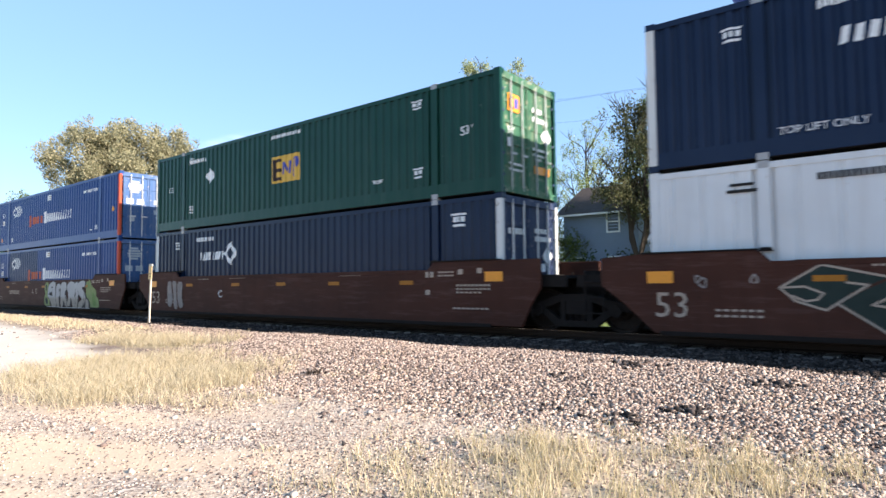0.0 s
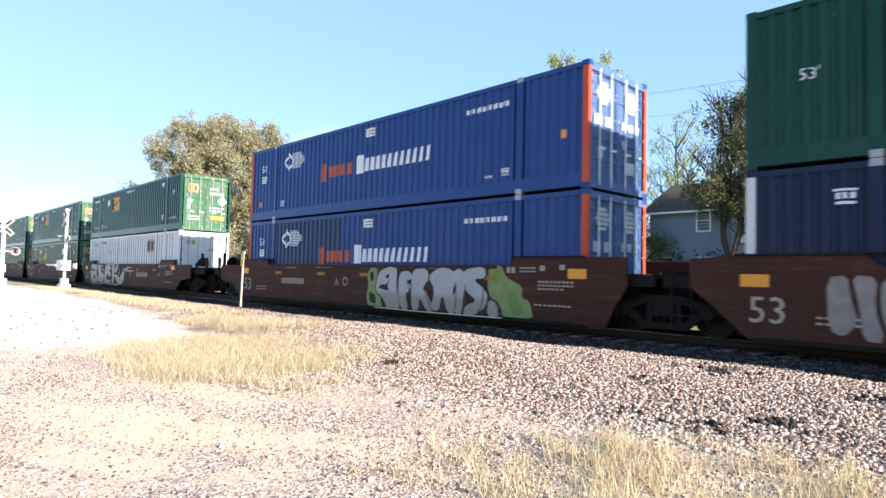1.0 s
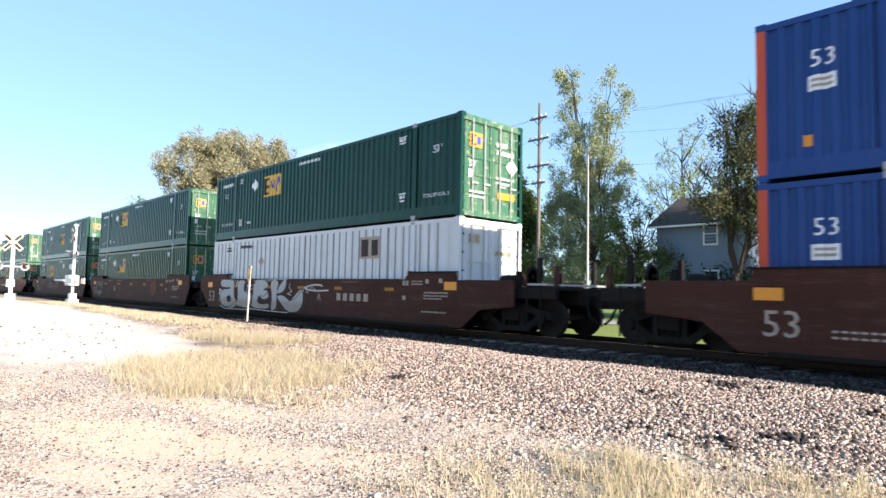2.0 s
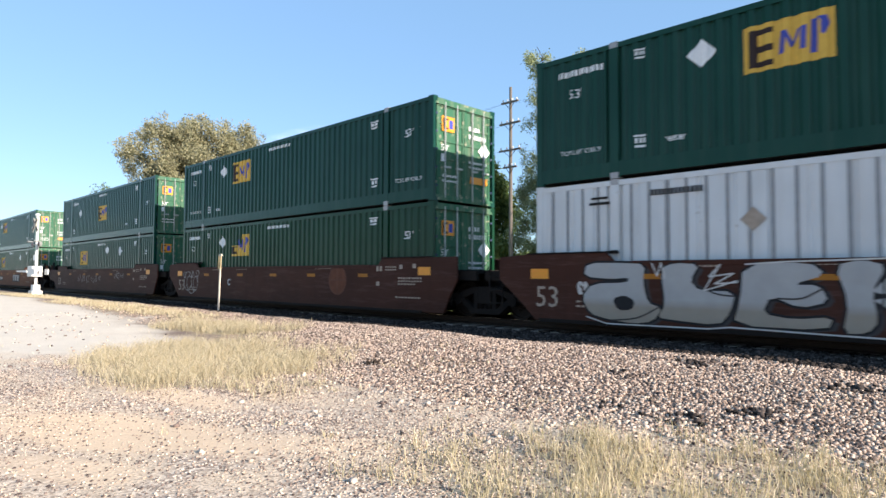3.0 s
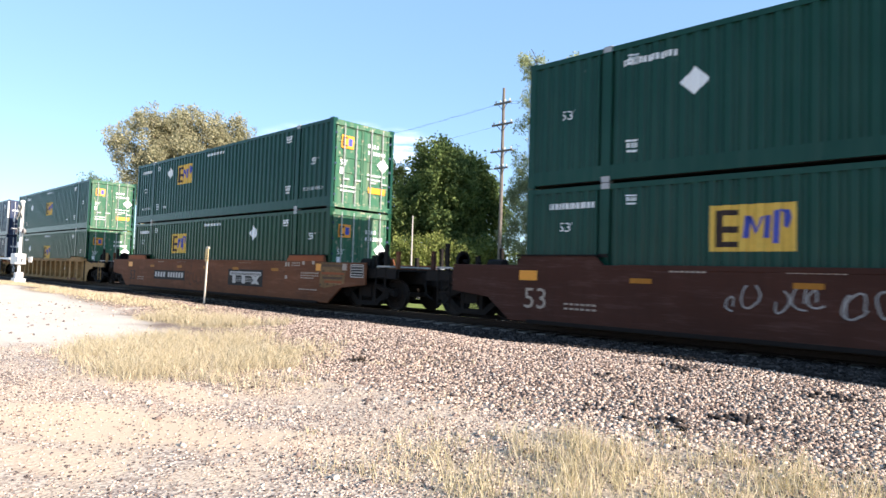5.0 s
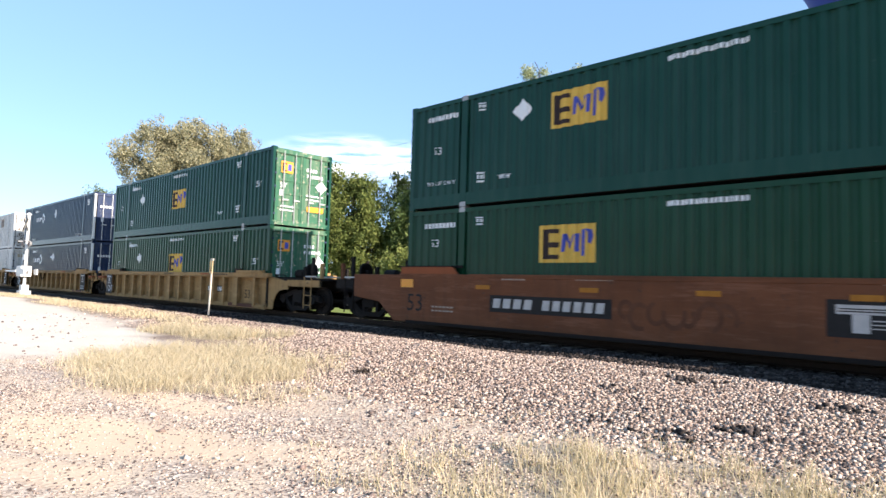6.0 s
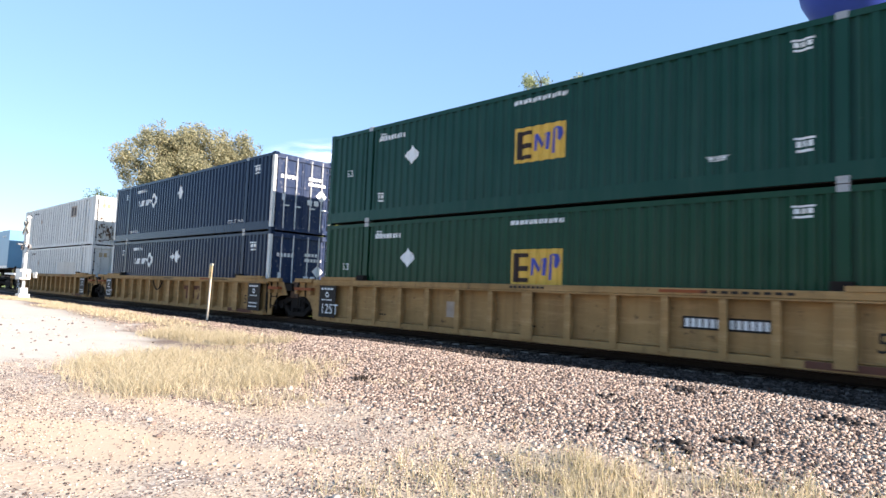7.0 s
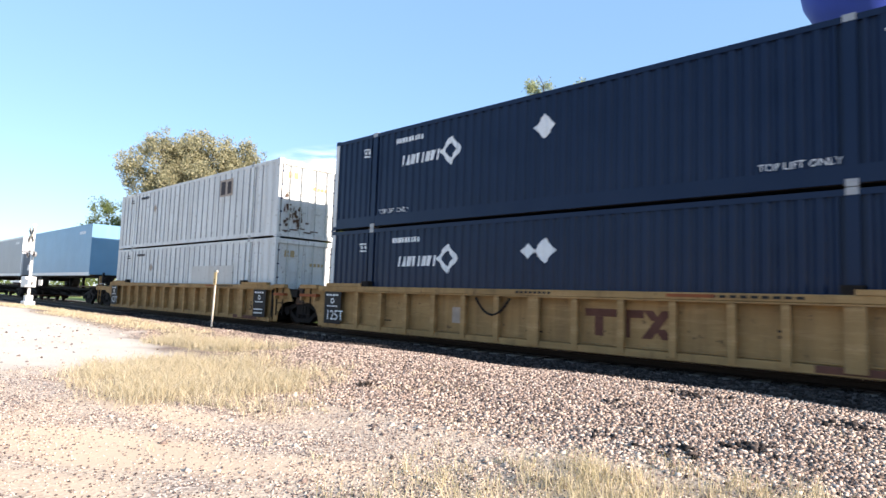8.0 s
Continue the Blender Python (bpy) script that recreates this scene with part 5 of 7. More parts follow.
def trailer(label, paint, length, wall):
    """A road trailer: van body, landing legs, bogie with four tyres a side, rear frame."""
    c = thing("semi_trailer", label, "trailer", "trailers on the train")
    hl, w, z0, z1 = length / 2, 1.29, 1.80, 4.86
    part("van_body", Shape().box(-hl, hl, -w, w, z0, z1), wall, c, bevel=0.03)
    for sign in (-1, 1):
        part("bottom_rail", Shape().box(-hl - 0.01, hl + 0.01, *sorted((sign * (w + 0.015), sign * (w - 0.06))), z0 - 0.06, z0 + 0.14), SILVER, c)
        part("top_rail", Shape().box(-hl - 0.01, hl + 0.01, *sorted((sign * (w + 0.012), sign * (w - 0.06))), z1 - 0.12, z1 + 0.01), paint, c)
        part("corner_post", Shape().box(hl - 0.1, hl + 0.012, *sorted((sign * (w + 0.012), sign * (w - 0.1))), z0, z1), paint, c)
        part("landing_leg", Shape().box(hl - 2.9, hl - 2.76, sign * 0.75 - 0.07, sign * 0.75 + 0.07, 0.98, z0).box(hl - 3.0, hl - 2.66, sign * 0.75 - 0.15, sign * 0.75 + 0.15, 0.95, 0.99), STEEL, c)
        for x in (-hl + 1.2, -hl + 2.45):
            part("tyre", Shape().turned((x, sign * 0.75, 1.46), (0, sign, 0), [(0, 0.42), (0.02, 0.5), (0.48, 0.5), (0.5, 0.42), (0.42, 0.25)], 20), DECAL_BLACK, c)
    part("bogie", Shape().box(-hl + 0.7, -hl + 3.0, -0.5, 0.5, 1.4, z0), STEEL, c)
    part("underframe", Shape().box(-hl + 0.1, hl - 0.1, -0.9, 0.9, z0 - 0.14, z0), STEEL, c)
    flat_marks("small_lettering", bars(hl - 2.4, 4.3, 1.2, 0.18, 6), DECAL_WHITE, c, -w - 0.006)
    return c


def spine_car(label, length):
    """A skeleton car: one deep centre beam with cross arms and trailer platforms."""
    car = thing("spine_car", label, "rail car")
    h, hl = RAIL, length / 2
    part("spine_beam", Shape().box(-hl, hl, -0.4, 0.4, h + 0.45, h + 1.02), STEEL, car, bevel=0.02)
    for x in (-hl + 2.0, hl - 2.0):
        truck(car, x)
        part("end_deck", Shape().box(x - 1.7, x + 1.7, -1.3, 1.3, h + 1.04, h + 1.12), BROWN, car)
    part("bogie_deck", Shape().box(-hl + 1.6, -hl + 5.0, -1.35, 1.35, h + 0.3, h + 0.36), BROWN, car)
    for i in range(5):
        x = -hl + 3.6 + i * (length - 7.2) / 4
        part("cross_arm", Shape().slab([(-1.4, h + 0.85), (1.4, h + 0.85), (0.4, h + 0.5), (-0.4, h + 0.5)], "x", x - 0.12, x + 0.12), STEEL, car)
    part("hitch", Shape().slab([(hl - 4.6, h + 1.02), (hl - 3.2, h + 1.02), (hl - 3.6, 1.66), (hl - 4.2, 1.66)], "y", -0.4, 0.4), STEEL, car)
    for way in (-1, 1):
        part("coupler", Shape().box(min(way * hl, way * (hl + 0.7)), max(way * hl, way * (hl + 0.7)), -0.14, 0.14, h + 0.74, h + 1.0), STEEL, car)
        for y in (-1.25, 1.25):
            ladder(car, way * (hl - 0.3), y, h + 0.25, h + 1.1, STEEL)
    return car


# ---- make up the train: place along the track of each box's front at the start ----
FRONT = [11.95, -7.6, -27.1, -50.9, -70.48, -90.13, -113.92, -137.44, -157.06, -176.65]
MOVING = []


def ride(ob, centre, z):
    ob.matrix_basis = pose(centre, TRACK_Y, z)
    MOVING.append((ob, centre, z))


loads = [
    (navy_box("navy blue ribbed container with white logo, stacked on a white one"), white_box("smooth white container in the well of a brown car", WHITE, False, 0.0)),
    (green_box("dark green container stacked on a navy one, golden logo panel"), navy_box("navy blue container with white corner posts, under a green one")),
    (blue_box("bright blue container with red corner posts, upper of two"), blue_box("bright blue container with red corner posts, in a brown car", True)),
    (green_box("dark green container stacked on a white one", True), white_box("white sheet container with grey seams in a sprayed car", WHITE, True, 0.38)),
    (green_box("dark green container, upper of a green pair, diamond placard", True), green_box("dark green container with a torn golden logo, lower of two", True, torn=True, paint=GREEN_SHADED)),
    (green_box("dark green container stacked high in a brown well car"), green_box("dark green container low in a brown car, two placards", True, (-3.95, 1.45), None, ((1.06, 2.25), (3.22, 2.14)))),
    (green_box("dark green container on an orange-brown car, bright doors", True, (-3.47, 1.6), 1.48), green_box("dark green container low in an orange-brown car", True, (-3.7, 1.46), None, ((3.35, 2.19),), paint=GREEN_SHADED)),
    (green_box("dark green container with sunlit doors on a yellow car"), green_box("deep green container low in a yellow ribbed car", paint=GREEN_SHADED)),
    (navy_box("navy blue container with silver doors on a yellow car", ((0.05, 0.3),)), navy_box("navy blue container low in a yellow car, two placards", ((0.12, 0.3), (-0.35, 0.2)))),
    (white_box("weathered white container with rusty dented door end", DIRTY_WHITE), white_box("weathered white container low in a yellow ribbed car", DIRTY_WHITE, False)),
]
for k, (upper, lower) in enumerate(loads):
    ride(upper, FRONT[k] - HALF, UPPER_Z)
    ride(lower, FRONT[k] - HALF, LOWER_Z)

cars = [
    smooth_car("dark brown smooth-sided well car with black sprayed diamond graffiti", BROWN, True, False, False),
    smooth_car("dark brown smooth-sided well car, worn stencils, green load", BROWN, False, False, False),
    smooth_car("dark brown well car with large grey sprayed graffiti", BROWN, False, True, False),
    smooth_car("dark brown well car with white sprayed graffiti along its side", BROWN, True, False, False),
    smooth_car("dark brown well car with round faded emblem on its side", BROWN, False, False, False),
    smooth_car("dark brown well car with thin white sprayed scribbles", BROWN, False, True, False),
    smooth_car("faded orange-brown well car with black number plate", ORANGE_BROWN, True, True, False),
    ribbed_car("faded yellow well car with ribbed sides at the coupler", YELLOW, True, False),
    ribbed_car("faded yellow well car with ribbed sides, hanging chain", YELLOW, False, False),
    ribbed_car("faded yellow well car with ribbed sides under white boxes", YELLOW, False, True),
]
for k, car in enumerate(cars):
    ride(car, FRONT[k] - HALF, 0.0)
    if k < 7:
        car_standard_marks(car, k)
    else:
        ribbed_marks(car, k > 7, True)
ride(spine_car("dark spine car carrying a pale blue road trailer", 17.3), -197.6 - 6.85, 0.0)
ride(trailer("pale blue road trailer on a spine car", PALE_BLUE, 13.7, PALE_BLUE), -197.6 - 6.85, 0.58)
ride(spine_car("dark spine car carrying a grey road trailer", 17.3), -197.6 - 6.85 - 17.6, 0.0)
ride(trailer("grey road trailer on a spine car", SILVER, 13.7, GREY_TRAILER), -197.6 - 6.85 - 17.0, 0.58)

h = RAIL
SOOT_BROWN = plain("sooty_brown_smear", (0.105, 0.043, 0.022), 0.7, 0, 0.4, 5)
LOGO_WHITE = plain("worn_white_logo_paint", (0.46, 0.43, 0.40), 0.6, 0, 0.3, 6)
DARK_GREEN_SPRAY = plain("spray_paint_dark_green", (0.018, 0.03, 0.026), 0.6, 0, 0.3, 4)
LEAF_SPRAY = plain("spray_paint_leaf_green", (0.14, 0.22, 0.06), 0.6, 0, 0.35, 4)
SHADE_SPRAY = plain("spray_paint_shade_grey", (0.05, 0.045, 0.045), 0.6, 0, 0.3, 3)
LOOP_SPRAY = plain("chalky_spray_paint", (0.30, 0.28, 0.26), 0.7, 0, 0.4, 4)
WORN_PIECE = plain("worn_off_white_spray", (0.24, 0.21, 0.19), 0.7, 0, 0.5, 4)
shape_a = [(-5.88, h + 0.93), (-5.28, h + 1.30), (-4.40, h + 1.09), (-4.90, h + 0.84), (-5.09, h + 0.67), (-5.23, h + 0.57), (-5.65, h + 0.71)]
shape_b = [(-5.05, h + 0.66), (-4.85, h + 0.82), (-4.38, h + 1.06), (-3.30, h + 0.98), (-2.60, h + 0.60), (-3.50, h + 0.12), (-4.45, h + 0.24)]
for poly in (shape_a, shape_b):
    car_text(cars[0], [poly], DARK_GREEN_SPRAY, "dark sprayed graffiti field", 0.002 if poly is shape_a else 0.003)
for line in (shape_a[:3], [shape_a[0], shape_a[6], shape_a[5], shape_a[4], (-4.66, h + 0.97), (-4.94, h + 1.01)], [shape_a[0], (-5.52, h + 0.95), (-5.26, h + 0.84), (-5.34, h + 0.74), (-5.51, h + 0.71), (-5.7, h + 0.80)],
             [(-4.62, h + 0.66), (-4.2, h + 0.90), (-3.7, h + 0.80), (-4.0, h + 0.56), (-4.62, h + 0.66)], shape_b[3:] + shape_b[:1]):
    car_text(cars[0], stroke(line, 0.035), DECAL_GREY, "pale sprayed outline", 0.005, True)
graffiti(cars[0], -7.6, -6.2, h + 0.8, h + 1.25, 2, WORN_PIECE, 0.035, 3)
swollen(cars[1], 0, WORN_PIECE, None, [(-6.72, 0.35), (-6.75, 1.20), (-6.45, 1.25), (-6.42, 0.90), (-6.30, 0.50), (-6.50, 0.25)])
swollen(cars[1], 1, WORN_PIECE, None, [(-6.40, 1.25), (-6.05, 1.22), (-6.10, 0.75), (-5.95, 0.20), (-6.25, 0.22), (-6.30, 0.80)])
swollen(cars[1], 2, WORN_PIECE, None, [(-6.00, 1.22), (-5.60, 1.18), (-5.72, 0.70), (-5.55, 0.30), (-5.88, 0.22), (-6.02, 0.70)])
car_text(cars[1], word("C", -3.3, h + 0.66, 0.24), DECAL_WHITE)
blot(cars[2], [(0.47, 1.29), (0.85, 1.33), (0.77, 0.86), (1.10, 0.67), (1.01, 0.34), (1.14, 0.09), (0.39, 0.11), (0.31, 0.46), (0.42, 0.79), (0.31, 1.03)], SPRAY_GREEN, "yellow-green sprayed cloud", 0.001)
blot(cars[2], [(5.34, 1.36), (5.79, 1.39), (5.92, 1.09), (6.46, 0.89), (6.42, 0.62), (6.67, 0.54), (6.79, 0.10), (5.79, 0.10), (5.67, 0.43), (5.34, 0.67)], SPRAY_GREEN, "yellow-green sprayed cloud", 0.001)
blot(cars[2], [(5.50, 1.24), (5.71, 1.27), (5.75, 1.03), (5.59, 0.91)], LEAF_SPRAY, "darker green sprayed cloud", 0.002)
blot(cars[2], [(6.00, 0.80), (6.29, 0.74), (6.50, 0.21), (6.17, 0.18), (6.04, 0.44)], LEAF_SPRAY, "darker green sprayed cloud", 0.002)
blot(cars[2], [(0.45, 1.16), (0.64, 1.19), (0.68, 0.93), (0.52, 0.85)], DARK_GREEN_SPRAY, "darker green sprayed cloud", 0.002)
blot(cars[2], [(0.45, 0.59), (0.77, 0.46), (0.81, 0.20), (0.47, 0.26)], DARK_GREEN_SPRAY, "darker green sprayed cloud", 0.002)
swollen(cars[2], 0, SILVER_SPRAY, SPRAY_BLACK, [(1.01, 1.23), (1.60, 1.36), (1.55, 1.16), (1.18, 1.03), (1.47, 0.97), (1.35, 0.80), (1.01, 0.80), (0.93, 0.67), (1.60, 0.61), (1.68, 0.13), (1.35, 0.10), (1.14, 0.41), (0.77, 0.60), (0.85, 1.00)])
swollen(cars[2], 1, SILVER_SPRAY, SPRAY_BLACK, [(1.47, 1.26), (1.80, 1.33), (1.76, 0.68), (2.01, 0.42), (1.93, 0.11), (1.64, 0.12), (1.47, 0.54), (1.35, 0.77)])
swollen(cars[2], 2, SILVER_SPRAY, SPRAY_BLACK, [(1.89, 1.17), (2.34, 1.23), (2.51, 1.01), (2.18, 0.91), (2.43, 0.82), (2.34, 0.62), (2.18, 0.56), (2.34, 0.11), (2.01, 0.10), (1.85, 0.62)])
swollen(cars[2], 3, SILVER_SPRAY, SPRAY_BLACK, [(2.47, 1.26), (3.09, 1.30), (3.18, 1.01), (2.93, 0.76), (3.09, 0.63), (3.42, 0.11), (3.09, 0.11), (2.80, 0.50), (2.76, 0.11), (2.47, 0.11), (2.43, 0.69)])
swollen(cars[2], 4, SILVER_SPRAY, SPRAY_BLACK, [(3.13, 1.08), (3.59, 1.33), (4.09, 1.27), (4.26, 1.02), (4.09, 0.65), (4.26, 0.11), (3.92, 0.10), (3.72, 0.64), (3.59, 0.11), (3.26, 0.20), (3.42, 0.70)])
swollen(cars[2], 5, SILVER_SPRAY, SPRAY_BLACK, [(4.01, 1.17), (4.42, 1.33), (4.59, 0.96), (4.50, 0.53), (4.46, 0.10), (4.21, 0.10), (4.09, 0.46), (4.26, 0.78)])
swollen(cars[2], 6, SILVER_SPRAY, SPRAY_BLACK, [(4.50, 1.27), (5.25, 1.36), (5.29, 1.06), (4.84, 1.03), (5.34, 0.73), (5.34, 0.37), (4.92, 0.10), (4.50, 0.10), (4.59, 0.35), (5.00, 0.48), (4.59, 0.72), (4.42, 0.96)])
swollen(cars[2], 7, SILVER_SPRAY, SPRAY_BLACK, [(5.38, 0.55), (5.71, 0.43), (5.75, 0.11), (5.34, 0.10)])
spray_line(cars[2], [(0.77, 0.11), (2.43, 0.09), (4.09, 0.09), (5.83, 0.10)])
car_text(cars[2], bars(-4.95, h + 0.7, 1.6, 0.2, 13, 0.35), DECAL_GREY, "row of worn characters")
car_text(cars[2], word("A", -1.45, h + 0.7, 0.24), DECAL_GREY)
car_text(cars[2], ring(-0.85, h + 0.85, 0.14, 0.035, 13), DECAL_GREY, "small ring mark")
swollen(cars[3], 0, SILVER_SPRAY, SPRAY_BLACK, [(-6.63, 1.36), (-5.77, 1.35), (-5.33, 1.32), (-5.38, 0.98), (-5.28, 0.56), (-4.98, 0.47), (-5.18, 0.20), (-5.58, 0.14), (-6.17, 0.20), (-6.57, 0.30), (-6.76, 0.64), (-6.50, 0.93), (-5.71, 0.95), (-5.67, 1.06), (-6.04, 1.02), (-6.70, 1.07)])
swollen(cars[3], 1, SILVER_SPRAY, SPRAY_BLACK, [(-5.01, 1.23), (-4.75, 1.34), (-4.26, 1.31), (-4.44, 1.02), (-4.29, 0.82), (-3.63, 0.82), (-3.73, 0.43), (-3.93, 0.20), (-4.85, 0.26), (-5.08, 0.29), (-4.92, 0.54)])
swollen(cars[3], 2, SILVER_SPRAY, SPRAY_BLACK, [(-3.50, 1.30), (-2.47, 1.33), (-2.23, 1.12), (-2.74, 0.95), (-2.32, 0.95), (-2.20, 0.68), (-2.61, 0.56), (-3.07, 0.76), (-3.20, 0.45), (-2.74, 0.37), (-2.14, 0.44), (-2.23, 0.22), (-3.69, 0.22), (-3.56, 0.66)])
swollen(cars[3], 3, SILVER_SPRAY, SPRAY_BLACK, [(-2.11, 1.27), (-1.75, 1.36), (-1.42, 1.26), (-1.63, 0.86), (-1.54, 0.40), (-1.69, 0.21), (-2.02, 0.18), (-1.93, 0.68)])
swollen(cars[3], 4, SILVER_SPRAY, SPRAY_BLACK, [(-1.63, 0.89), (-1.09, 1.35), (-0.82, 1.36), (-0.91, 1.08), (-1.09, 0.92), (-1.51, 0.81)])
swollen(cars[3], 5, SILVER_SPRAY, SPRAY_BLACK, [(-1.63, 0.74), (-1.15, 0.78), (-0.79, 0.67), (-0.55, 0.54), (0.11, 1.00), (0.35, 1.00), (0.35, 0.45), (-0.01, 0.19), (-0.73, 0.16), (-1.51, 0.66)])
spray_line(cars[3], [(-6.63, 0.23), (-6.17, 0.11), (-5.18, 0.12), (-4.12, 0.13), (-3.73, 0.18), (-2.11, 0.15), (-1.15, 0.14), (-0.67, 0.14)])
spray_line(cars[3], [(-5.18, 1.33), (-5.08, 1.09), (-5.00, 1.34), (-4.92, 1.05)])
spray_line(cars[3], [(-3.60, 0.98), (-3.99, 0.95), (-3.66, 1.14), (-4.09, 1.08), (-3.89, 1.30), (-4.19, 0.82), (-3.60, 1.01)])
spray_line(cars[3], [(0.38, 0.94), (0.47, 1.11), (0.65, 0.89), (0.95, 1.11), (1.25, 0.99)])
spray_line(cars[3], [(-0.55, 1.24), (-0.64, 1.08), (-0.40, 0.94), (-0.73, 0.84), (-0.43, 0.78)])
spray_line(cars[3], [(-3.46, 1.30), (-2.74, 1.34), (-2.17, 1.35), (-1.51, 1.37), (-0.79, 1.37)])
blot(cars[3], [(-6.04, 0.62), (-5.77, 0.71), (-5.54, 0.59), (-5.61, 0.41), (-5.91, 0.39)], SPRAY_BLACK, "dark eye of a sprayed figure", 0.03)
car_text(cars[3], word("A", 1.28, h + 0.66, 0.24), DECAL_GREY)
car_text(cars[3], bars(2.5, h + 0.68, 1.9, 0.24, 5, 0.4), DECAL_GREY, "row of worn characters")
graffiti(cars[3], -7.0, -6.55, h + 0.5, h + 1.3, 22, SPRAY_WHITE, 0.06, 2)
graffiti(cars[3], 0.4, 1.5, h + 0.9, h + 1.2, 23, SPRAY_WHITE, 0.05, 1)
car_text(cars[4], [disc(4.04, h + 0.93, 0.42, 22)], EMBLEM_TAN, "round faded ochre emblem")
car_text(cars[4], ring(4.04, h + 0.93, 0.47, 0.06, 20), DECAL_MAROON, "faded rim of the round emblem")
car_text(cars[4], [bar(3.62, h + 0.9, 0.84, 0.06), bar(4.0, h + 0.52, 0.07, 0.82)], DECAL_MAROON, "faded emblem bar", 0.004)
car_text(cars[4], word("C", -3.3, h + 0.68, 0.24), DECAL_WHITE)
for k, (gx0, gz0, gr, squash, turn, sweep) in enumerate(((-6.98, 0.78, 0.44, 1.0, 0.4, 5.6), (-6.86, 0.72, 0.27, 1.1, 1.6, 5.2), (-6.30, 0.80, 0.36, 1.3, 2.2, 5.4), (-6.24, 0.70, 0.22, 1.5, 0.2, 4.8), (-6.62, 1.12, 0.25, 0.6, 3.2, 4.4), (-7.28, 1.06, 0.17, 0.8, 1.0, 4.8), (-6.02, 1.14, 0.16, 0.9, 4.0, 4.6), (-6.60, 0.42, 0.32, 0.5, 3.4, 2.8))):
    loop = [(gx0 + gr * math.cos(turn + sweep * q / 16) * (1 - 0.012 * q), h + gz0 + gr * squash * math.sin(turn + sweep * q / 16) * (1 - 0.01 * q)) for q in range(17)]
    car_text(cars[4], stroke(loop, 0.034), LOOP_SPRAY, "thin looping sprayed line", 0.002 + 0.0004 * k, True)
graffiti(cars[5], -3.6, 1.0, h + 0.45, h + 1.15, 41, LOOP_SPRAY, 0.03, 14)
graffiti(cars[5], 3.1, 4.5, h + 0.8, h + 1.25, 42, LOOP_SPRAY, 0.028, 8)
car_text(cars[6], [bar(2.03, h + 0.45, 2.5, 0.6)], DECAL_BLACK, "black logo plate", 0.0)
car_text(cars[6], [bar(2.16, h + 0.82, 2.26, 0.15)], LOGO_WHITE, "worn white logo bar", 0.004)
for bx, lean in ((2.38, 0.0), (3.08, 0.0), (3.74, 0.34)):
    car_text(cars[6], [bar(bx, h + 0.53, 0.24, 0.288, lean)], LOGO_WHITE, "worn white logo block", 0.004)
car_text(cars[6], [bar(4.08, h + 0.53, 0.24, 0.285, -0.34)], LOGO_WHITE, "worn white logo block", 0.0045)
car_text(cars[6], [bar(2.64, h + 0.60 + 0.06 * i, 1.2, 0.018) for i in range(3)], LOGO_WHITE, "thin white logo stripe", 0.0035)
car_text(cars[6], bars(2.2, h + 0.855, 2.2, 0.02, 1, 0.0) + bars(2.2, h + 0.895, 2.2, 0.02, 1, 0.0), DECAL_BLACK, "dark stripe across the logo", 0.006)
r = random.Random(8)
for i in range(7):
    gx0, gz0, gr = -1.4 + 0.32 * i + r.uniform(-0.08, 0.08), h + 0.62 + r.uniform(-0.05, 0.1), r.uniform(0.12, 0.22)
    arc = [(gx0 + gr * math.cos(a * 0.5 + i), gz0 + 1.2 * gr * math.sin(a * 0.5 + i)) for a in range(r.randint(5, 10))]
    car_text(cars[6], stroke(arc, 0.09), SOOT_BROWN, "faint sooty smear of old lettering", 0.001 + 0.0002 * i, True)
car_text(cars[6], [bar(-4.95, h + 0.5, 3.2, 0.4)], DECAL_BLACK, "black number plate")
car_text(cars[6], bars(-4.85, h + 0.6, 1.2, 0.22, 4, 0.3, 0.03) + bars(-3.45, h + 0.6, 1.6, 0.22, 6, 0.3, 0.03), LOGO_WHITE, "row of white characters", 0.004)
car_text(cars[6], [bar(9.50, h + 0.92, 0.60, 0.38)], DECAL_BLACK, "", 0.002)
car_text(cars[6], [bar(9.54, h + 0.99 + i * 0.08, 0.52, 0.022) for i in range(4)], LOGO_WHITE, "white line of a grid label", 0.005)
car_text(cars[6], [bar(9.50, h + 0.92, 0.025, 0.38), bar(10.075, h + 0.92, 0.025, 0.38), bar(9.53, h + 1.28, 0.54, 0.025), bar(9.53, h + 0.92, 0.54, 0.025)], LOGO_WHITE, "white edge of a grid label", 0.006)
WORN_TAN = painted("worn_tan_paint", (0.20, 0.115, 0.05), (0.06, 0.04, 0.03), 0.65, 0.9, 0.56, 0.0, 0.7)
car_text(cars[6], [[(7.95, h + 0.6), (8.2, h + 0.55), (9.2, h + 0.72), (9.3, h + 1.32), (8.0, h + 1.36)]], WORN_TAN, "scraped tan paint patch", 0.002)
for i, (px, pw, pz) in enumerate(((8.02, 1.1, 1.22), (8.05, 1.15, 0.98), (8.1, 1.0, 0.84), (8.2, 0.9, 0.72))):
    car_text(cars[6], [bar(px, h + pz, pw, 0.07)], ORANGE_NEW if i % 2 else RUST, "scraped band of orange paint", 0.004)
car_text(cars[6], [bar(9.1, h + 1.12, 0.22, 0.2)], DECAL_GREY, "pale placard", 0.008)
part("raised_ledge", Shape().slab([(POST + 0.1, h + 1.39), (HALF + 0.02, h + 1.39), (HALF + 0.02, h + 1.57), (POST + 0.1, h + 1.57), (POST - 0.08, h + 1.4)], "y", -CAR_Y - 0.012, -CAR_Y + 0.02), ORANGE_NEW, cars[6], "freshly painted orange ledge")
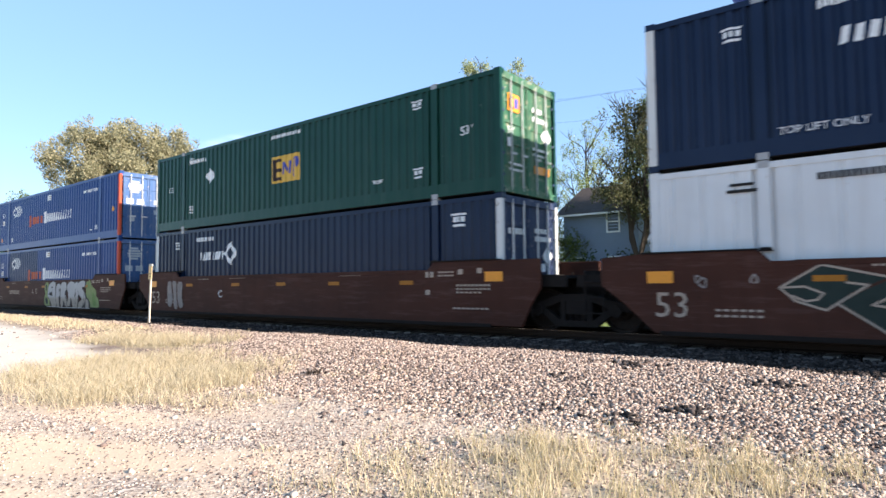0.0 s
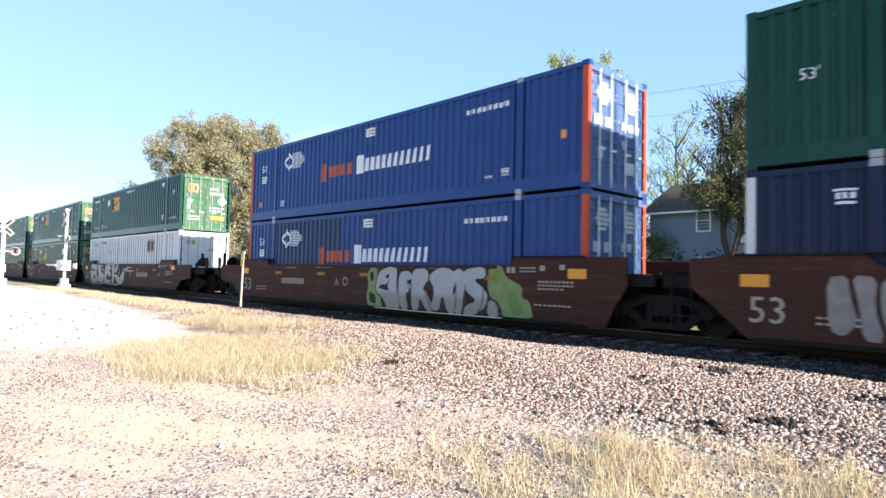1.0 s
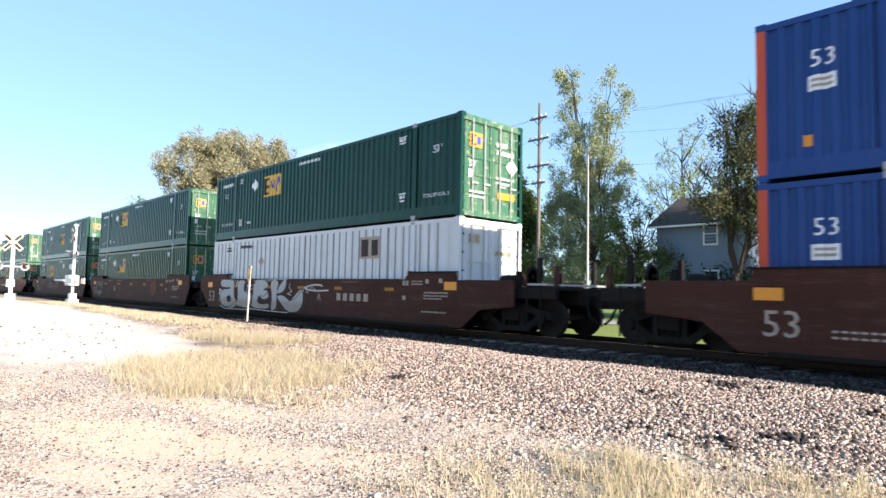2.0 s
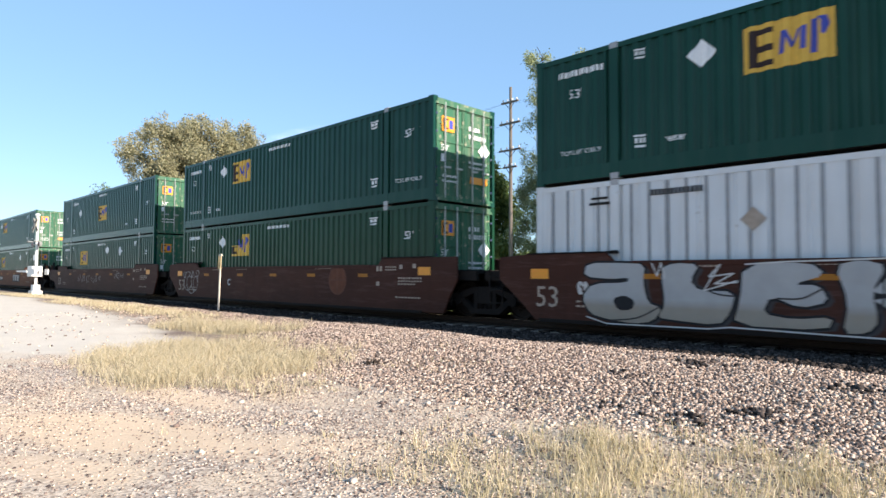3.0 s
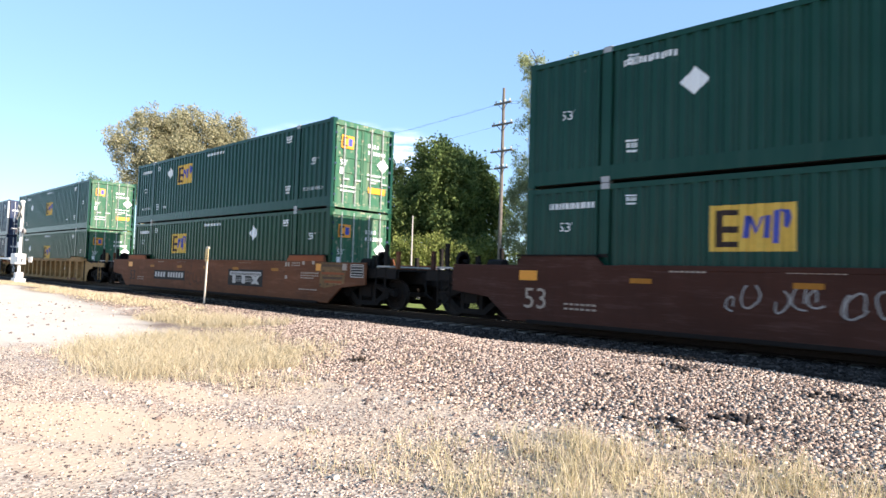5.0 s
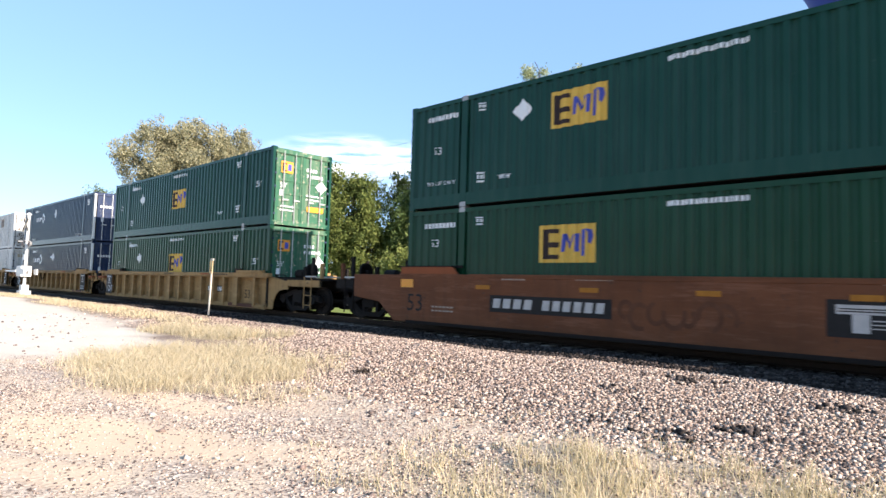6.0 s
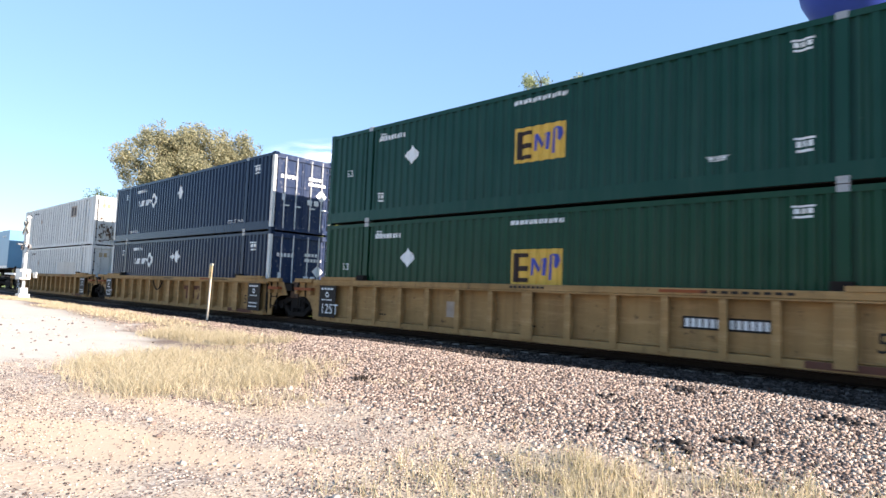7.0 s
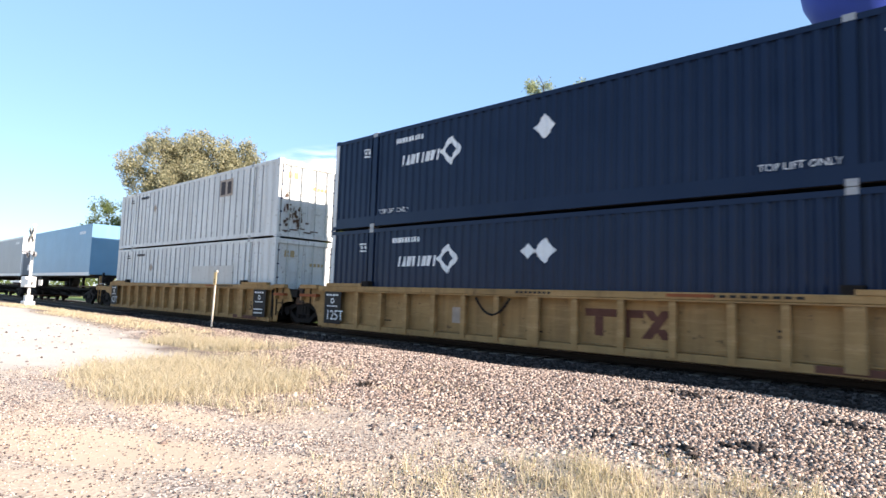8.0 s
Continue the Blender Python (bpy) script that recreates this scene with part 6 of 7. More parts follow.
part("raised_ledge", Shape().slab([(-POST - 0.1, h + 1.39), (-HALF - 0.02, h + 1.39), (-HALF - 0.02, h + 1.57), (-POST - 0.1, h + 1.57), (-POST + 0.08, h + 1.4)], "y", -CAR_Y - 0.012, -CAR_Y + 0.02), ORANGE_NEW, cars[6], "freshly painted orange ledge")
yy = -CAR_Y + 0.164
flat_marks("stencil", [bar(3.5, h + 0.6, 1.6, 0.24)], DECAL_BLACK, cars[7], yy)
flat_marks("stencil", bars(3.55, h + 0.64, 1.5, 0.16, 13, 0.3), DECAL_WHITE, cars[7], yy - 0.004)
flat_marks("stencil", [bar(1.25, h + 0.83, 1.32, 0.16), bar(1.48, h + 0.43, 0.2, 0.398), bar(2.08, h + 0.43, 0.2, 0.398), bar(2.52, h + 0.43, 0.22, 0.56, 0.42), bar(2.95, h + 0.43, 0.22, 0.2, -0.16), bar(2.72, h + 0.79, 0.2, 0.2, -0.16)], DECAL_MAROON, cars[8], yy, "side", "faded maroon logo block")
chain = Shape()
pts = [(-1.71 + 1.05 * i / 10, -CAR_Y - 0.01, h + 1.14 - 0.4 * (1 - ((i - 5) / 5) ** 2)) for i in range(11)]
for a, b in zip(pts, pts[1:]):
    chain.rod(a, b, 0.03, sides=6)
part("hanging_chain", chain, STEEL, cars[8])


# ---- trees, house, poles and tower beyond the track ----
def place(az, d):
    """Ground place at an azimuth (degrees from +Y towards -X) and a distance from the standpoint."""
    return -d * math.sin(radians(az)), d * math.cos(radians(az))


def leaves_mesh(centres, radii, per, size, seed, squash=1.1):
    """Leaves in sprays: each clump holds twigs, each twig a handful of leaves."""
    r = np.random.default_rng(seed)
    twigs = max(1, per // 14)
    k = len(centres) * twigs
    rad = np.repeat(np.array(radii), twigs)[:, None]
    d = r.normal(0, 1, (k, 3))
    d /= np.linalg.norm(d, axis=1, keepdims=True)
    tw = np.repeat(np.array(centres), twigs, 0) + d * rad * (r.uniform(0, 1, (k, 1)) ** 0.5) * np.array([1, 1, squash])
    n = k * 14
    p = np.repeat(tw, 14, 0) + r.normal(0, 1, (n, 3)) * size * np.array([1.5, 1.5, 1.9])
    a = r.normal(0, 1, (n, 3))
    a /= np.linalg.norm(a, axis=1, keepdims=True)
    b = np.cross(a, r.normal(0, 1, (n, 3)))
    b /= np.linalg.norm(b, axis=1, keepdims=True)
    s = size * r.uniform(0.6, 1.4, (n, 1))
    v = np.stack([p - a * s, p + b * s * 0.45, p + a * s, p - b * s * 0.45], 1)
    me = bpy.data.meshes.new("crown")
    me.vertices.add(n * 4)
    me.vertices.foreach_set("co", v.reshape(-1))
    me.loops.add(n * 4)
    me.loops.foreach_set("vertex_index", np.arange(n * 4, dtype=np.int32))
    me.polygons.add(n)
    me.polygons.foreach_set("loop_start", np.arange(0, n * 4, 4, dtype=np.int32))
    me.update(calc_edges=True)
    return me


def limb(s, a, b, r0, r1, r, bends=3, wobble=0.12):
    a, b = Vector(a), Vector(b)
    l = (b - a).length
    last, q = a, r0
    for i in range(1, bends + 1):
        k = i / bends
        p = a.lerp(b, k) + Vector((r.uniform(-1, 1), r.uniform(-1, 1), r.uniform(-0.5, 0.8))) * (l * wobble * (1 - k) if i < bends else 0)
        w = r0 + (r1 - r0) * k
        s.rod(last, p, q, w, 6)
        last, q = p, w


def tree(label, az, d, lobes, material, leaf=0.16, clumps=90, per=90, trunk=0.28, bare=0, seed=1, fork=0.3, name="tree", clump_r=0.8):
    """lobes: (dx, dy, height of centre, radius across, radius up). Limbs run to the clumps; some bare twigs stick out."""
    x, y = place(az, d)
    t = thing(name, label, "tree", at=pose(x, y, float(ground_z(x, y)) - 0.05))
    r = random.Random(seed)
    top = max(l[2] + l[4] for l in lobes)
    centres, radii = [], []
    total = sum(l[3] ** 2 * l[4] for l in lobes)
    for dx, dy, cz, rx, rz in lobes:
        for _ in range(max(4, round(clumps * rx * rx * rz / total))):
            w, u = r.uniform(0, 2 * math.pi), r.uniform(-1, 1)
            k = r.uniform(0.25, 1.0) ** 0.5
            f = math.sqrt(1 - u * u)
            centres.append((dx + rx * k * f * math.cos(w), dy + rx * k * f * math.sin(w), cz + rz * k * u))
            radii.append(clump_r * r.uniform(0.55, 1.3))
    s = Shape()
    base_h = fork * top
    limb(s, (0, 0, -0.2), (r.uniform(-0.2, 0.2), r.uniform(-0.2, 0.2), base_h), trunk * 1.25, trunk * 0.8, r, 3, 0.03)
    hubs = []
    for dx, dy, cz, rx, rz in lobes:
        hub = Vector((dx * 0.8, dy * 0.8, cz))
        limb(s, (0, 0, base_h - 0.2), hub, trunk * 0.62, trunk * 0.22, r, 4, 0.10)
        limb(s, hub, (dx, dy, cz + rz * 0.9), trunk * 0.22, 0.02, r, 3, 0.12)
        hubs.append((hub, Vector((0, 0, base_h))))
    for c in centres[::2]:
        hub, root = min(hubs, key=lambda q: (q[0] - Vector(c)).length)
        k = r.uniform(0.35, 0.95)
        limb(s, root.lerp(hub, k), c, trunk * 0.14, 0.012, r, 3, 0.12)
    for i in range(bare):
        dx, dy, cz, rx, rz = r.choice(lobes)
        w = r.uniform(0, 2 * math.pi)
        tip = (dx + rx * 0.9 * math.cos(w), dy + rx * 0.9 * math.sin(w), cz + rz * r.uniform(0.7, 1.35))
        limb(s, (dx * 0.8, dy * 0.8, cz), tip, 0.045, 0.008, r, 4, 0.10)
        mid = Vector((dx * 0.8, dy * 0.8, cz)).lerp(Vector(tip), 0.6)
        for _ in range(3):
            limb(s, mid, mid + Vector((r.uniform(-1, 1), r.uniform(-1, 1), r.uniform(0.6, 1.6))) * 0.8, 0.02, 0.005, r, 2, 0.1)
    part("trunk", s, BARK, t, "grey-brown trunk and limbs")
    part("crown", leaves_mesh(centres, radii, per, leaf, seed), material, t)
    return t


tree("broad round tree with yellowing autumn leaves", 66.0, 62, [(0, 0, 10.5, 5.3, 4.8), (-1.5, -3.4, 12.9, 3.2, 3.0), (1.6, 3.4, 12.7, 3.3, 2.9), (-0.1, -0.3, 14.3, 3.3, 2.6), (2.0, 5.2, 9.8, 2.6, 2.6), (-1.2, -3.8, 9.6, 2.2, 2.4), (0, 0, 5.4, 4.0, 3.0)],
     LEAF_YELLOW, 0.11, 420, 320, 0.42, 0, 3, 0.3, clump_r=0.95)
tree("small distant green tree behind the train", 73.1, 80, [(0, 0, 8.7, 2.6, 3.1), (1.4, 0.5, 7.2, 2.4, 2.4), (-1.5, -0.5, 7.0, 2.3, 2.2)], LEAF_GREEN, 0.12, 70, 200, 0.25, 0, 4)
tree("rounded dense green tree beyond the cars", 52.4, 52, [(0, 0, 7.4, 3.3, 3.4), (-1.6, -1.8, 9.6, 2.5, 2.4), (-2.2, -2.8, 7.6, 2.4, 2.8), (-1.7, -2.2, 4.6, 2.6, 2.6), (0.5, 0.5, 4.6, 3.4, 2.8)], LEAF_FRESH, 0.12, 240, 300, 0.32, 0, 5, 0.25)
tree("tall narrow dark tree far behind the gardens", 47.6, 60, [(0, 0, 8.4, 1.9, 4.4), (0, 0, 11.2, 1.1, 2.2), (0, 0, 4.2, 2.1, 3.0)], LEAF_DARK, 0.12, 80, 200, 0.22, 0, 61, 0.2, clump_r=0.7)
tree("broad dense maple with deep green leaves behind a hedge", 42.9, 50, [(0, 0, 8.0, 3.4, 3.4), (-1.3, 0.8, 10.2, 2.2, 2.0), (-2.4, -1.0, 7.6, 1.9, 2.6), (1.9, 1.3, 8.4, 1.8, 2.6), (2.4, 1.6, 6.2, 1.7, 2.2), (0.3, 0.3, 5.2, 3.4, 2.2), (0.6, 0.4, 9.8, 2.0, 1.8), (-0.9, -0.8, 10.6, 2.2, 2.2), (-2.3, -2.1, 6.4, 1.9, 2.6)], LEAF_MAPLE, 0.15, 370, 230, 0.36, 0, 6, 0.25, clump_r=0.85)
for az, d, seed in ((46.9, 45.6, 51), (44.7, 45.2, 52), (42.3, 45.2, 53), (39.6, 46.5, 54)):
    tree("yellow-green garden hedge bush below the maple", az, d, [(0, 0, 2.9, 1.5, 1.6), (1.0, 0.6, 2.4, 1.2, 1.4), (-1.0, -0.5, 2.5, 1.2, 1.5)], LEAF_HEDGE, 0.10, 75, 120, 0.1, 0, seed, 0.2, "shrub", clump_r=0.55)
tree("low yellow-green shrub by the white house", 48.6, 50, [(0, 0, 2.0, 2.2, 1.6), (1.8, 0, 1.8, 1.6, 1.4)], LEAF_WILLOW, 0.14, 60, 90, 0.1, 0, 7, 0.2, "shrub")
tree("green undergrowth shrub at the foot of the pole", 40.5, 48, [(0, 0, 2.6, 2.8, 2.4), (-2.4, 1, 2.4, 2.4, 2.0)], LEAF_GREEN, 0.15, 80, 90, 0.12, 0, 8, 0.2, "shrub")
tree("tall thin poplar with sparse light leaves and two tips", 33.0, 44,
     [(-3.35, 1.2, 18.2, 0.8, 1.1), (-3.4, 1.2, 17.8, 0.7, 1.0), (-3.0, 1.1, 16.2, 0.6, 1.0), (1.5, -0.45, 14.9, 1.3, 2.1), (-0.5, 0, 11.8, 1.8, 2.4), (0.9, 0, 9.6, 2.0, 2.4), (-0.6, 0, 6.6, 2.3, 2.6), (0.3, 0.3, 3.6, 2.8, 2.6), (-2.6, 0.8, 13.2, 1.1, 2.0), (-2.9, 0.9, 10.0, 1.3, 2.2), (-3.0, 0.7, 7.0, 1.7, 2.4), (-2.6, 0.5, 4.0, 2.2, 2.2)],
     LEAF_POPLAR, 0.08, 290, 260, 0.13, 1, 9, 0.22, clump_r=0.65)
tree("dark bushy tree beside the blue-grey house", 29.2, 43, [(0, 0, 4.6, 2.6, 3.2), (0.6, 0.5, 2.8, 2.8, 2.4)], LEAF_GREEN, 0.08, 90, 200, 0.2, 12, 10, 0.25, clump_r=0.7)
tree("sparse tree with half-bare crown behind the house", 25.6, 54, [(0, 0, 12.6, 2.4, 2.6), (-1.8, 0.6, 9.6, 2.6, 2.4), (1.4, 0, 9.8, 2.2, 2.4), (0.4, 0, 7.2, 2.6, 2.0)], LEAF_WILLOW, 0.075, 85, 120, 0.20, 14, 11, 0.3, clump_r=0.8)
BANK = ((21.2, 39, 13.2, 2.0, 12, 9), (18.2, 40, 14.6, 2.5, 13, 12), (14.4, 39, 14.8, 2.7, 14, 4), (10.6, 41, 13.4, 2.6, 15, 5), (7.2, 40, 14.0, 2.7, 16, 3))
for az, d, hgt, rad, seed, bare in BANK:
    k = random.Random(seed)
    tree("tall loose willow in the row by the gardens", az, d,
         [(0, 0, hgt * 0.80, rad * 0.72, hgt * 0.17), (k.uniform(-1.3, -0.6), 0.4, hgt * 0.90, rad * 0.42, hgt * 0.11), (k.uniform(0.7, 1.4), -0.4, hgt * 0.72, rad * 0.62, hgt * 0.15),
          (-0.9, -0.3, hgt * 0.58, rad * 0.85, hgt * 0.16), (0.9, 0.5, hgt * 0.46, rad * 0.95, hgt * 0.13)] + ([] if seed in (12, 13) else [(0, 0, hgt * 0.33, rad * 0.8, hgt * 0.10)]),
         LEAF_DULL if seed == 12 else LEAF_WILLOW, 0.085, 110 if seed == 12 else 135, 130 if seed == 12 else 180, 0.22, 24 if seed == 12 else bare + 8, seed, 0.22, clump_r=0.8)
for az, d, seed in ((22.5, 41, 31), (17.0, 43, 32), (12.0, 44, 33), (57.5, 60, 36), (61.5, 66, 37), (64.5, 74, 38), (68, 76, 39), (71, 78, 40), (54.5, 62, 41)):
    tree("dark leafy shrub under the trees", az, d, [(0, 0, 1.7, 2.4, 1.6), (1.8, 0.4, 1.4, 1.8, 1.3), (-1.8, 0.2, 1.5, 1.9, 1.3)], LEAF_DARK, 0.14, 50, 80, 0.1, 0, seed, 0.2, "shrub")

# far woods that close the view
r = np.random.default_rng(5)
centres, radii = [], []
for i in range(420):
    a = r.uniform(-75, 88)
    d = r.uniform(170, 260)
    x, y = place(a, d)
    if y < 30:
        continue
    centres.append((x, y, r.uniform(1.0, 7.5)))
    radii.append(r.uniform(2.5, 4.5))
me = leaves_mesh(centres, radii, 60, 0.7, 5)
me.materials.append(LEAF_GREEN)
tagged(new("far_woods", me), "distant belt of green woods along the horizon", "woods", kind="stuff")


def opening(house, x, z, w, h, y):
    """A sash window on the wall that faces the track."""
    win = part("window", Shape().box(x, x + w, y - 0.02, y + 0.05, z, z + h), GLASS, house, "dark glass sash window")
    f = Shape()
    for a, b, c, d in ((x - 0.1, x + w + 0.1, z - 0.1, z), (x - 0.1, x + w + 0.1, z + h, z + h + 0.1), (x - 0.1, x, z, z + h), (x + w, x + w + 0.1, z, z + h), (x, x + w, z + h / 2 - 0.03, z + h / 2 + 0.03)):
        f.box(a, b, y - 0.06, y + 0.02, c, d)
    part("window_frame", f, WHITE_TRIM, win)


def house(label, x0, x1, y0, y1, eave, ridge, wall_mat, roof_mat, windows, along=True):
    """A gabled house with clapboard walls, overhanging roof and windows towards the track."""
    g = float(ground_z((x0 + x1) / 2, (y0 + y1) / 2)) - 0.1
    hs = thing("house", label, "house")
    part("wall", Shape().box(x0, x1, y0, y1, g, eave), wall_mat, hs)
    boards = Shape()
    z = g + 0.3
    while z < eave - 0.1:
        boards.slab([(y0 - 0.028, z), (y0, z), (y0, z + 0.2), (y0 - 0.006, z + 0.2)], "x", x0, x1)
        z += 0.21
    tagged(part("clapboard", boards, wall_mat, hs), kind="stuff")
    o = 0.45
    if along:
        ym = (y0 + y1) / 2
        part("gable", Shape().slab([(y0, eave), (y1, eave), (ym, ridge - 0.08)], "x", x0 + 0.02, x1 - 0.02), wall_mat, hs)
        k = (ridge - eave) / (ym - y0)
        for s, a in ((1, y0), (-1, y1)):
            part("roof", Shape().slab([(a - s * o, eave - o * k), (ym, ridge), (ym, ridge + 0.16), (a - s * o, eave - o * k + 0.16)], "x", x0 - o, x1 + o), roof_mat, hs)
        part("gutter", Shape().box(x0 - o, x1 + o, y0 - o - 0.1, y0 - o, eave - o * k - 0.02, eave - o * k + 0.1), WHITE_TRIM, hs)
    else:
        xm = (x0 + x1) / 2
        part("gable", Shape().slab([(x0, eave), (x1, eave), (xm, ridge - 0.08)], "y", y0 + 0.02, y1 - 0.02), wall_mat, hs)
        k = (ridge - eave) / (xm - x0)
        for s, a in ((1, x0), (-1, x1)):
            part("roof", Shape().slab([(a - s * o, eave - o * k), (xm, ridge), (xm, ridge + 0.16), (a - s * o, eave - o * k + 0.16)], "y", y0 - o, y1 + o), roof_mat, hs)
    for x, z, w, h in windows:
        opening(hs, x, z, w, h, y0)
    return hs


house("two-storey house with blue-grey siding and dark shingle roof", -20.2, -14.9, 38.5, 46.5, 6.35, 8.5, SIDING, SHINGLE,
      [(-16.95, 4.95, 0.75, 1.25), (-16.95, 2.0, 0.8, 1.2), (-19.6, 2.0, 0.9, 1.2)])
x, y = place(16.0, 68)
house("small white gabled house under the trees", x - 1.0, x + 5.0, y, y + 8, 3.6, 6.3, WHITE_TRIM, SHINGLE, [(x + 0.8, 1.5, 0.9, 1.2), (x + 3.2, 1.5, 0.9, 1.2)], False)
x, y = place(20.7, 62)
house("tall white gabled house half hidden by the trees", x, x + 4.6, y, y + 9, 6.4, 9.4, WHITE_TRIM, SHINGLE, [(x + 0.9, 4.6, 0.9, 1.3), (x + 2.9, 4.6, 0.9, 1.3)], False)
x, y = place(12.2, 74)
house("low brown house with dark roof behind the gardens", x - 3, x + 11, y, y + 8, 3.0, 5.6, plain("brown_siding", (0.16, 0.11, 0.085), 0.7, 0, 0.2, 4), SHINGLE, [(x + 0.8, 1.2, 1.2, 1.1), (x + 5.2, 1.2, 1.2, 1.1)])
x, y = place(51.2, 72)
house("small white house far beyond the track", x - 2.5, x + 3.5, y, y + 6, 3.0, 4.6, WHITE_TRIM, SHINGLE, [(x, 1.2, 0.8, 1.1)], False)

# street on the far side
part_street = Shape().box(-90, 60, 27.6, 31.2, 0.0, 0.13)
tagged(part("road", part_street, plain("pale_asphalt", (0.30, 0.285, 0.26), 0.9, 0, 0.2, 3, 0.01), None), "pale grey residential street beyond the track", "road", kind="structure")


def utility_pole(label, az, d, top, arms, mat, r0=0.16):
    x, y = place(az, d)
    p = thing("utility_pole", label, "pole", at=pose(x, y, float(ground_z(x, y))))
    part("pole", Shape().rod((0, 0, -0.2), (0, 0, top), r0, r0 * 0.6, 10), mat, p)
    for z, w in arms:
        a = part("crossarm", Shape().box(-w, w, -0.16, -0.04, z - 0.06, z + 0.06), mat, p)
        for i in range(4):
            q = -w + 0.15 + i * (2 * w - 0.3) / 3
            part("insulator", Shape().turned((q, -0.1, z + 0.05), (0, 0, 1), [(0, 0.02), (0.08, 0.05), (0.16, 0.06), (0.2, 0.03)], 8), SILVER, a)
        part("brace", Shape().rod((-w * 0.6, -0.1, z), (0, -0.1, z - 0.5), 0.02).rod((w * 0.6, -0.1, z), (0, -0.1, z - 0.5), 0.02), STEEL, a)
    return p


POLE_PALE = plain("pale_weathered_pole", (0.36, 0.34, 0.31), 0.8, 0, 0.2, 8)
utility_pole("weathered wooden utility pole with several crossarms", 38.1, 43, 14.9, ((13.8, 0.75), (12.3, 0.9), (10.4, 0.95), (9.2, 0.6)), POLE_WOOD)
utility_pole("plain pale slender pole beside the poplar", 33.65, 38, 10.0, (), POLE_PALE, 0.09)
utility_pole("short white post in front of the garden hedge", 46.3, 40, 5.4, (), POLE_PALE, 0.075)

# overhead wires from the pole
wx, wy = place(38.1, 43)
for k, (dz, dx) in enumerate(((13.9, -0.6), (13.9, 0.6), (12.4, 0.8), (10.5, -0.8))):
    s = Shape()
    for way in (-1, 1):
        pts = [Vector((wx + dx + way * u * 34, wy - 0.1 + u * 3 * way, dz - 2.2 * u * (1 - u) * 2)) for u in (0, 0.25, 0.5, 0.75, 1.0)]
        for a, b in zip(pts, pts[1:]):
            s.rod(a, b, 0.006, sides=4)
    me = s.mesh("overhead_wire")
    me.materials.append(STEEL)
    tagged(new("overhead_wire", me), "thin dark overhead wire strung from the pole", "wire")

# water tower
tx, ty = place(9.68, 100)
tower = thing("water_tower", "tall blue water tower with flared bulb on a column", "water tower", at=pose(tx, ty, 0))
part("column", Shape().turned((0, 0, -0.2), (0, 0, 1), [(0, 3.2), (3, 2.0), (7, 1.5), (37.6, 1.4), (39.0, 1.5), (39.1, 1.72), (40.5, 1.85), (40.6, 2.1), (41.3, 2.5), (41.6, 3.4)], 40), TOWER_BLUE, tower, smooth=True)
part("bulb", Shape().turned((0, 0, 41.0), (0, 0, 1), [(0, 3.2), (0.5, 3.9), (2.2, 5.4), (4.4, 6.5), (6.6, 6.9), (8.8, 6.4), (10.8, 5.2), (12.2, 3.0), (12.8, 0.6)], 40), TOWER_BLUE, tower, smooth=True)
part("vent", Shape().turned((0, 0, 53.7), (0, 0, 1), [(0, 0.5), (0.8, 0.5), (1.0, 0.7), (1.3, 0.1)], 12), TOWER_BLUE, tower)

# ---- things on this side of the track ----
AGED_SIGN = plain("aged_sign_paint", (0.40, 0.37, 0.31), 0.6, 0, 0.2, 7)


def marker_post(x, y):
    z = float(ground_z(x, y))
    p = thing("marker_post", "pale slim marker post with small amber plate in the ballast", "post", at=pose(x, y, z, 0, 3.0, 0))
    part("post", Shape().box(-0.045, 0.045, -0.02, 0.02, -0.3, 1.98), plain("bleached_fibreglass", (0.62, 0.54, 0.43), 0.6, 0, 0.12, 9), p, bevel=0.006)
    part("plate", Shape().box(-0.11, 0.11, -0.034, -0.022, 1.52, 2.0), plain("pale_amber_plate", (0.66, 0.47, 0.22), 0.5, 0, 0.15, 12), p, "pale amber warning plate")
    part("cap", Shape().slab([(-0.11, 1.98), (0.11, 1.98), (0.08, 2.06), (-0.08, 2.06)], "y", -0.036, 0.025), AGED_SIGN, p)
    for q in (1.62, 1.7):
        part("lettering", Shape().box(-0.06, 0.06, -0.038, -0.035, q, q + 0.03), DECAL_MAROON, p)


marker_post(*place(64.45, 23.6))


SIGNAL_GREY = plain("weathered_grey_paint", (0.30, 0.30, 0.29), 0.6, 0.2, 0.2, 8)


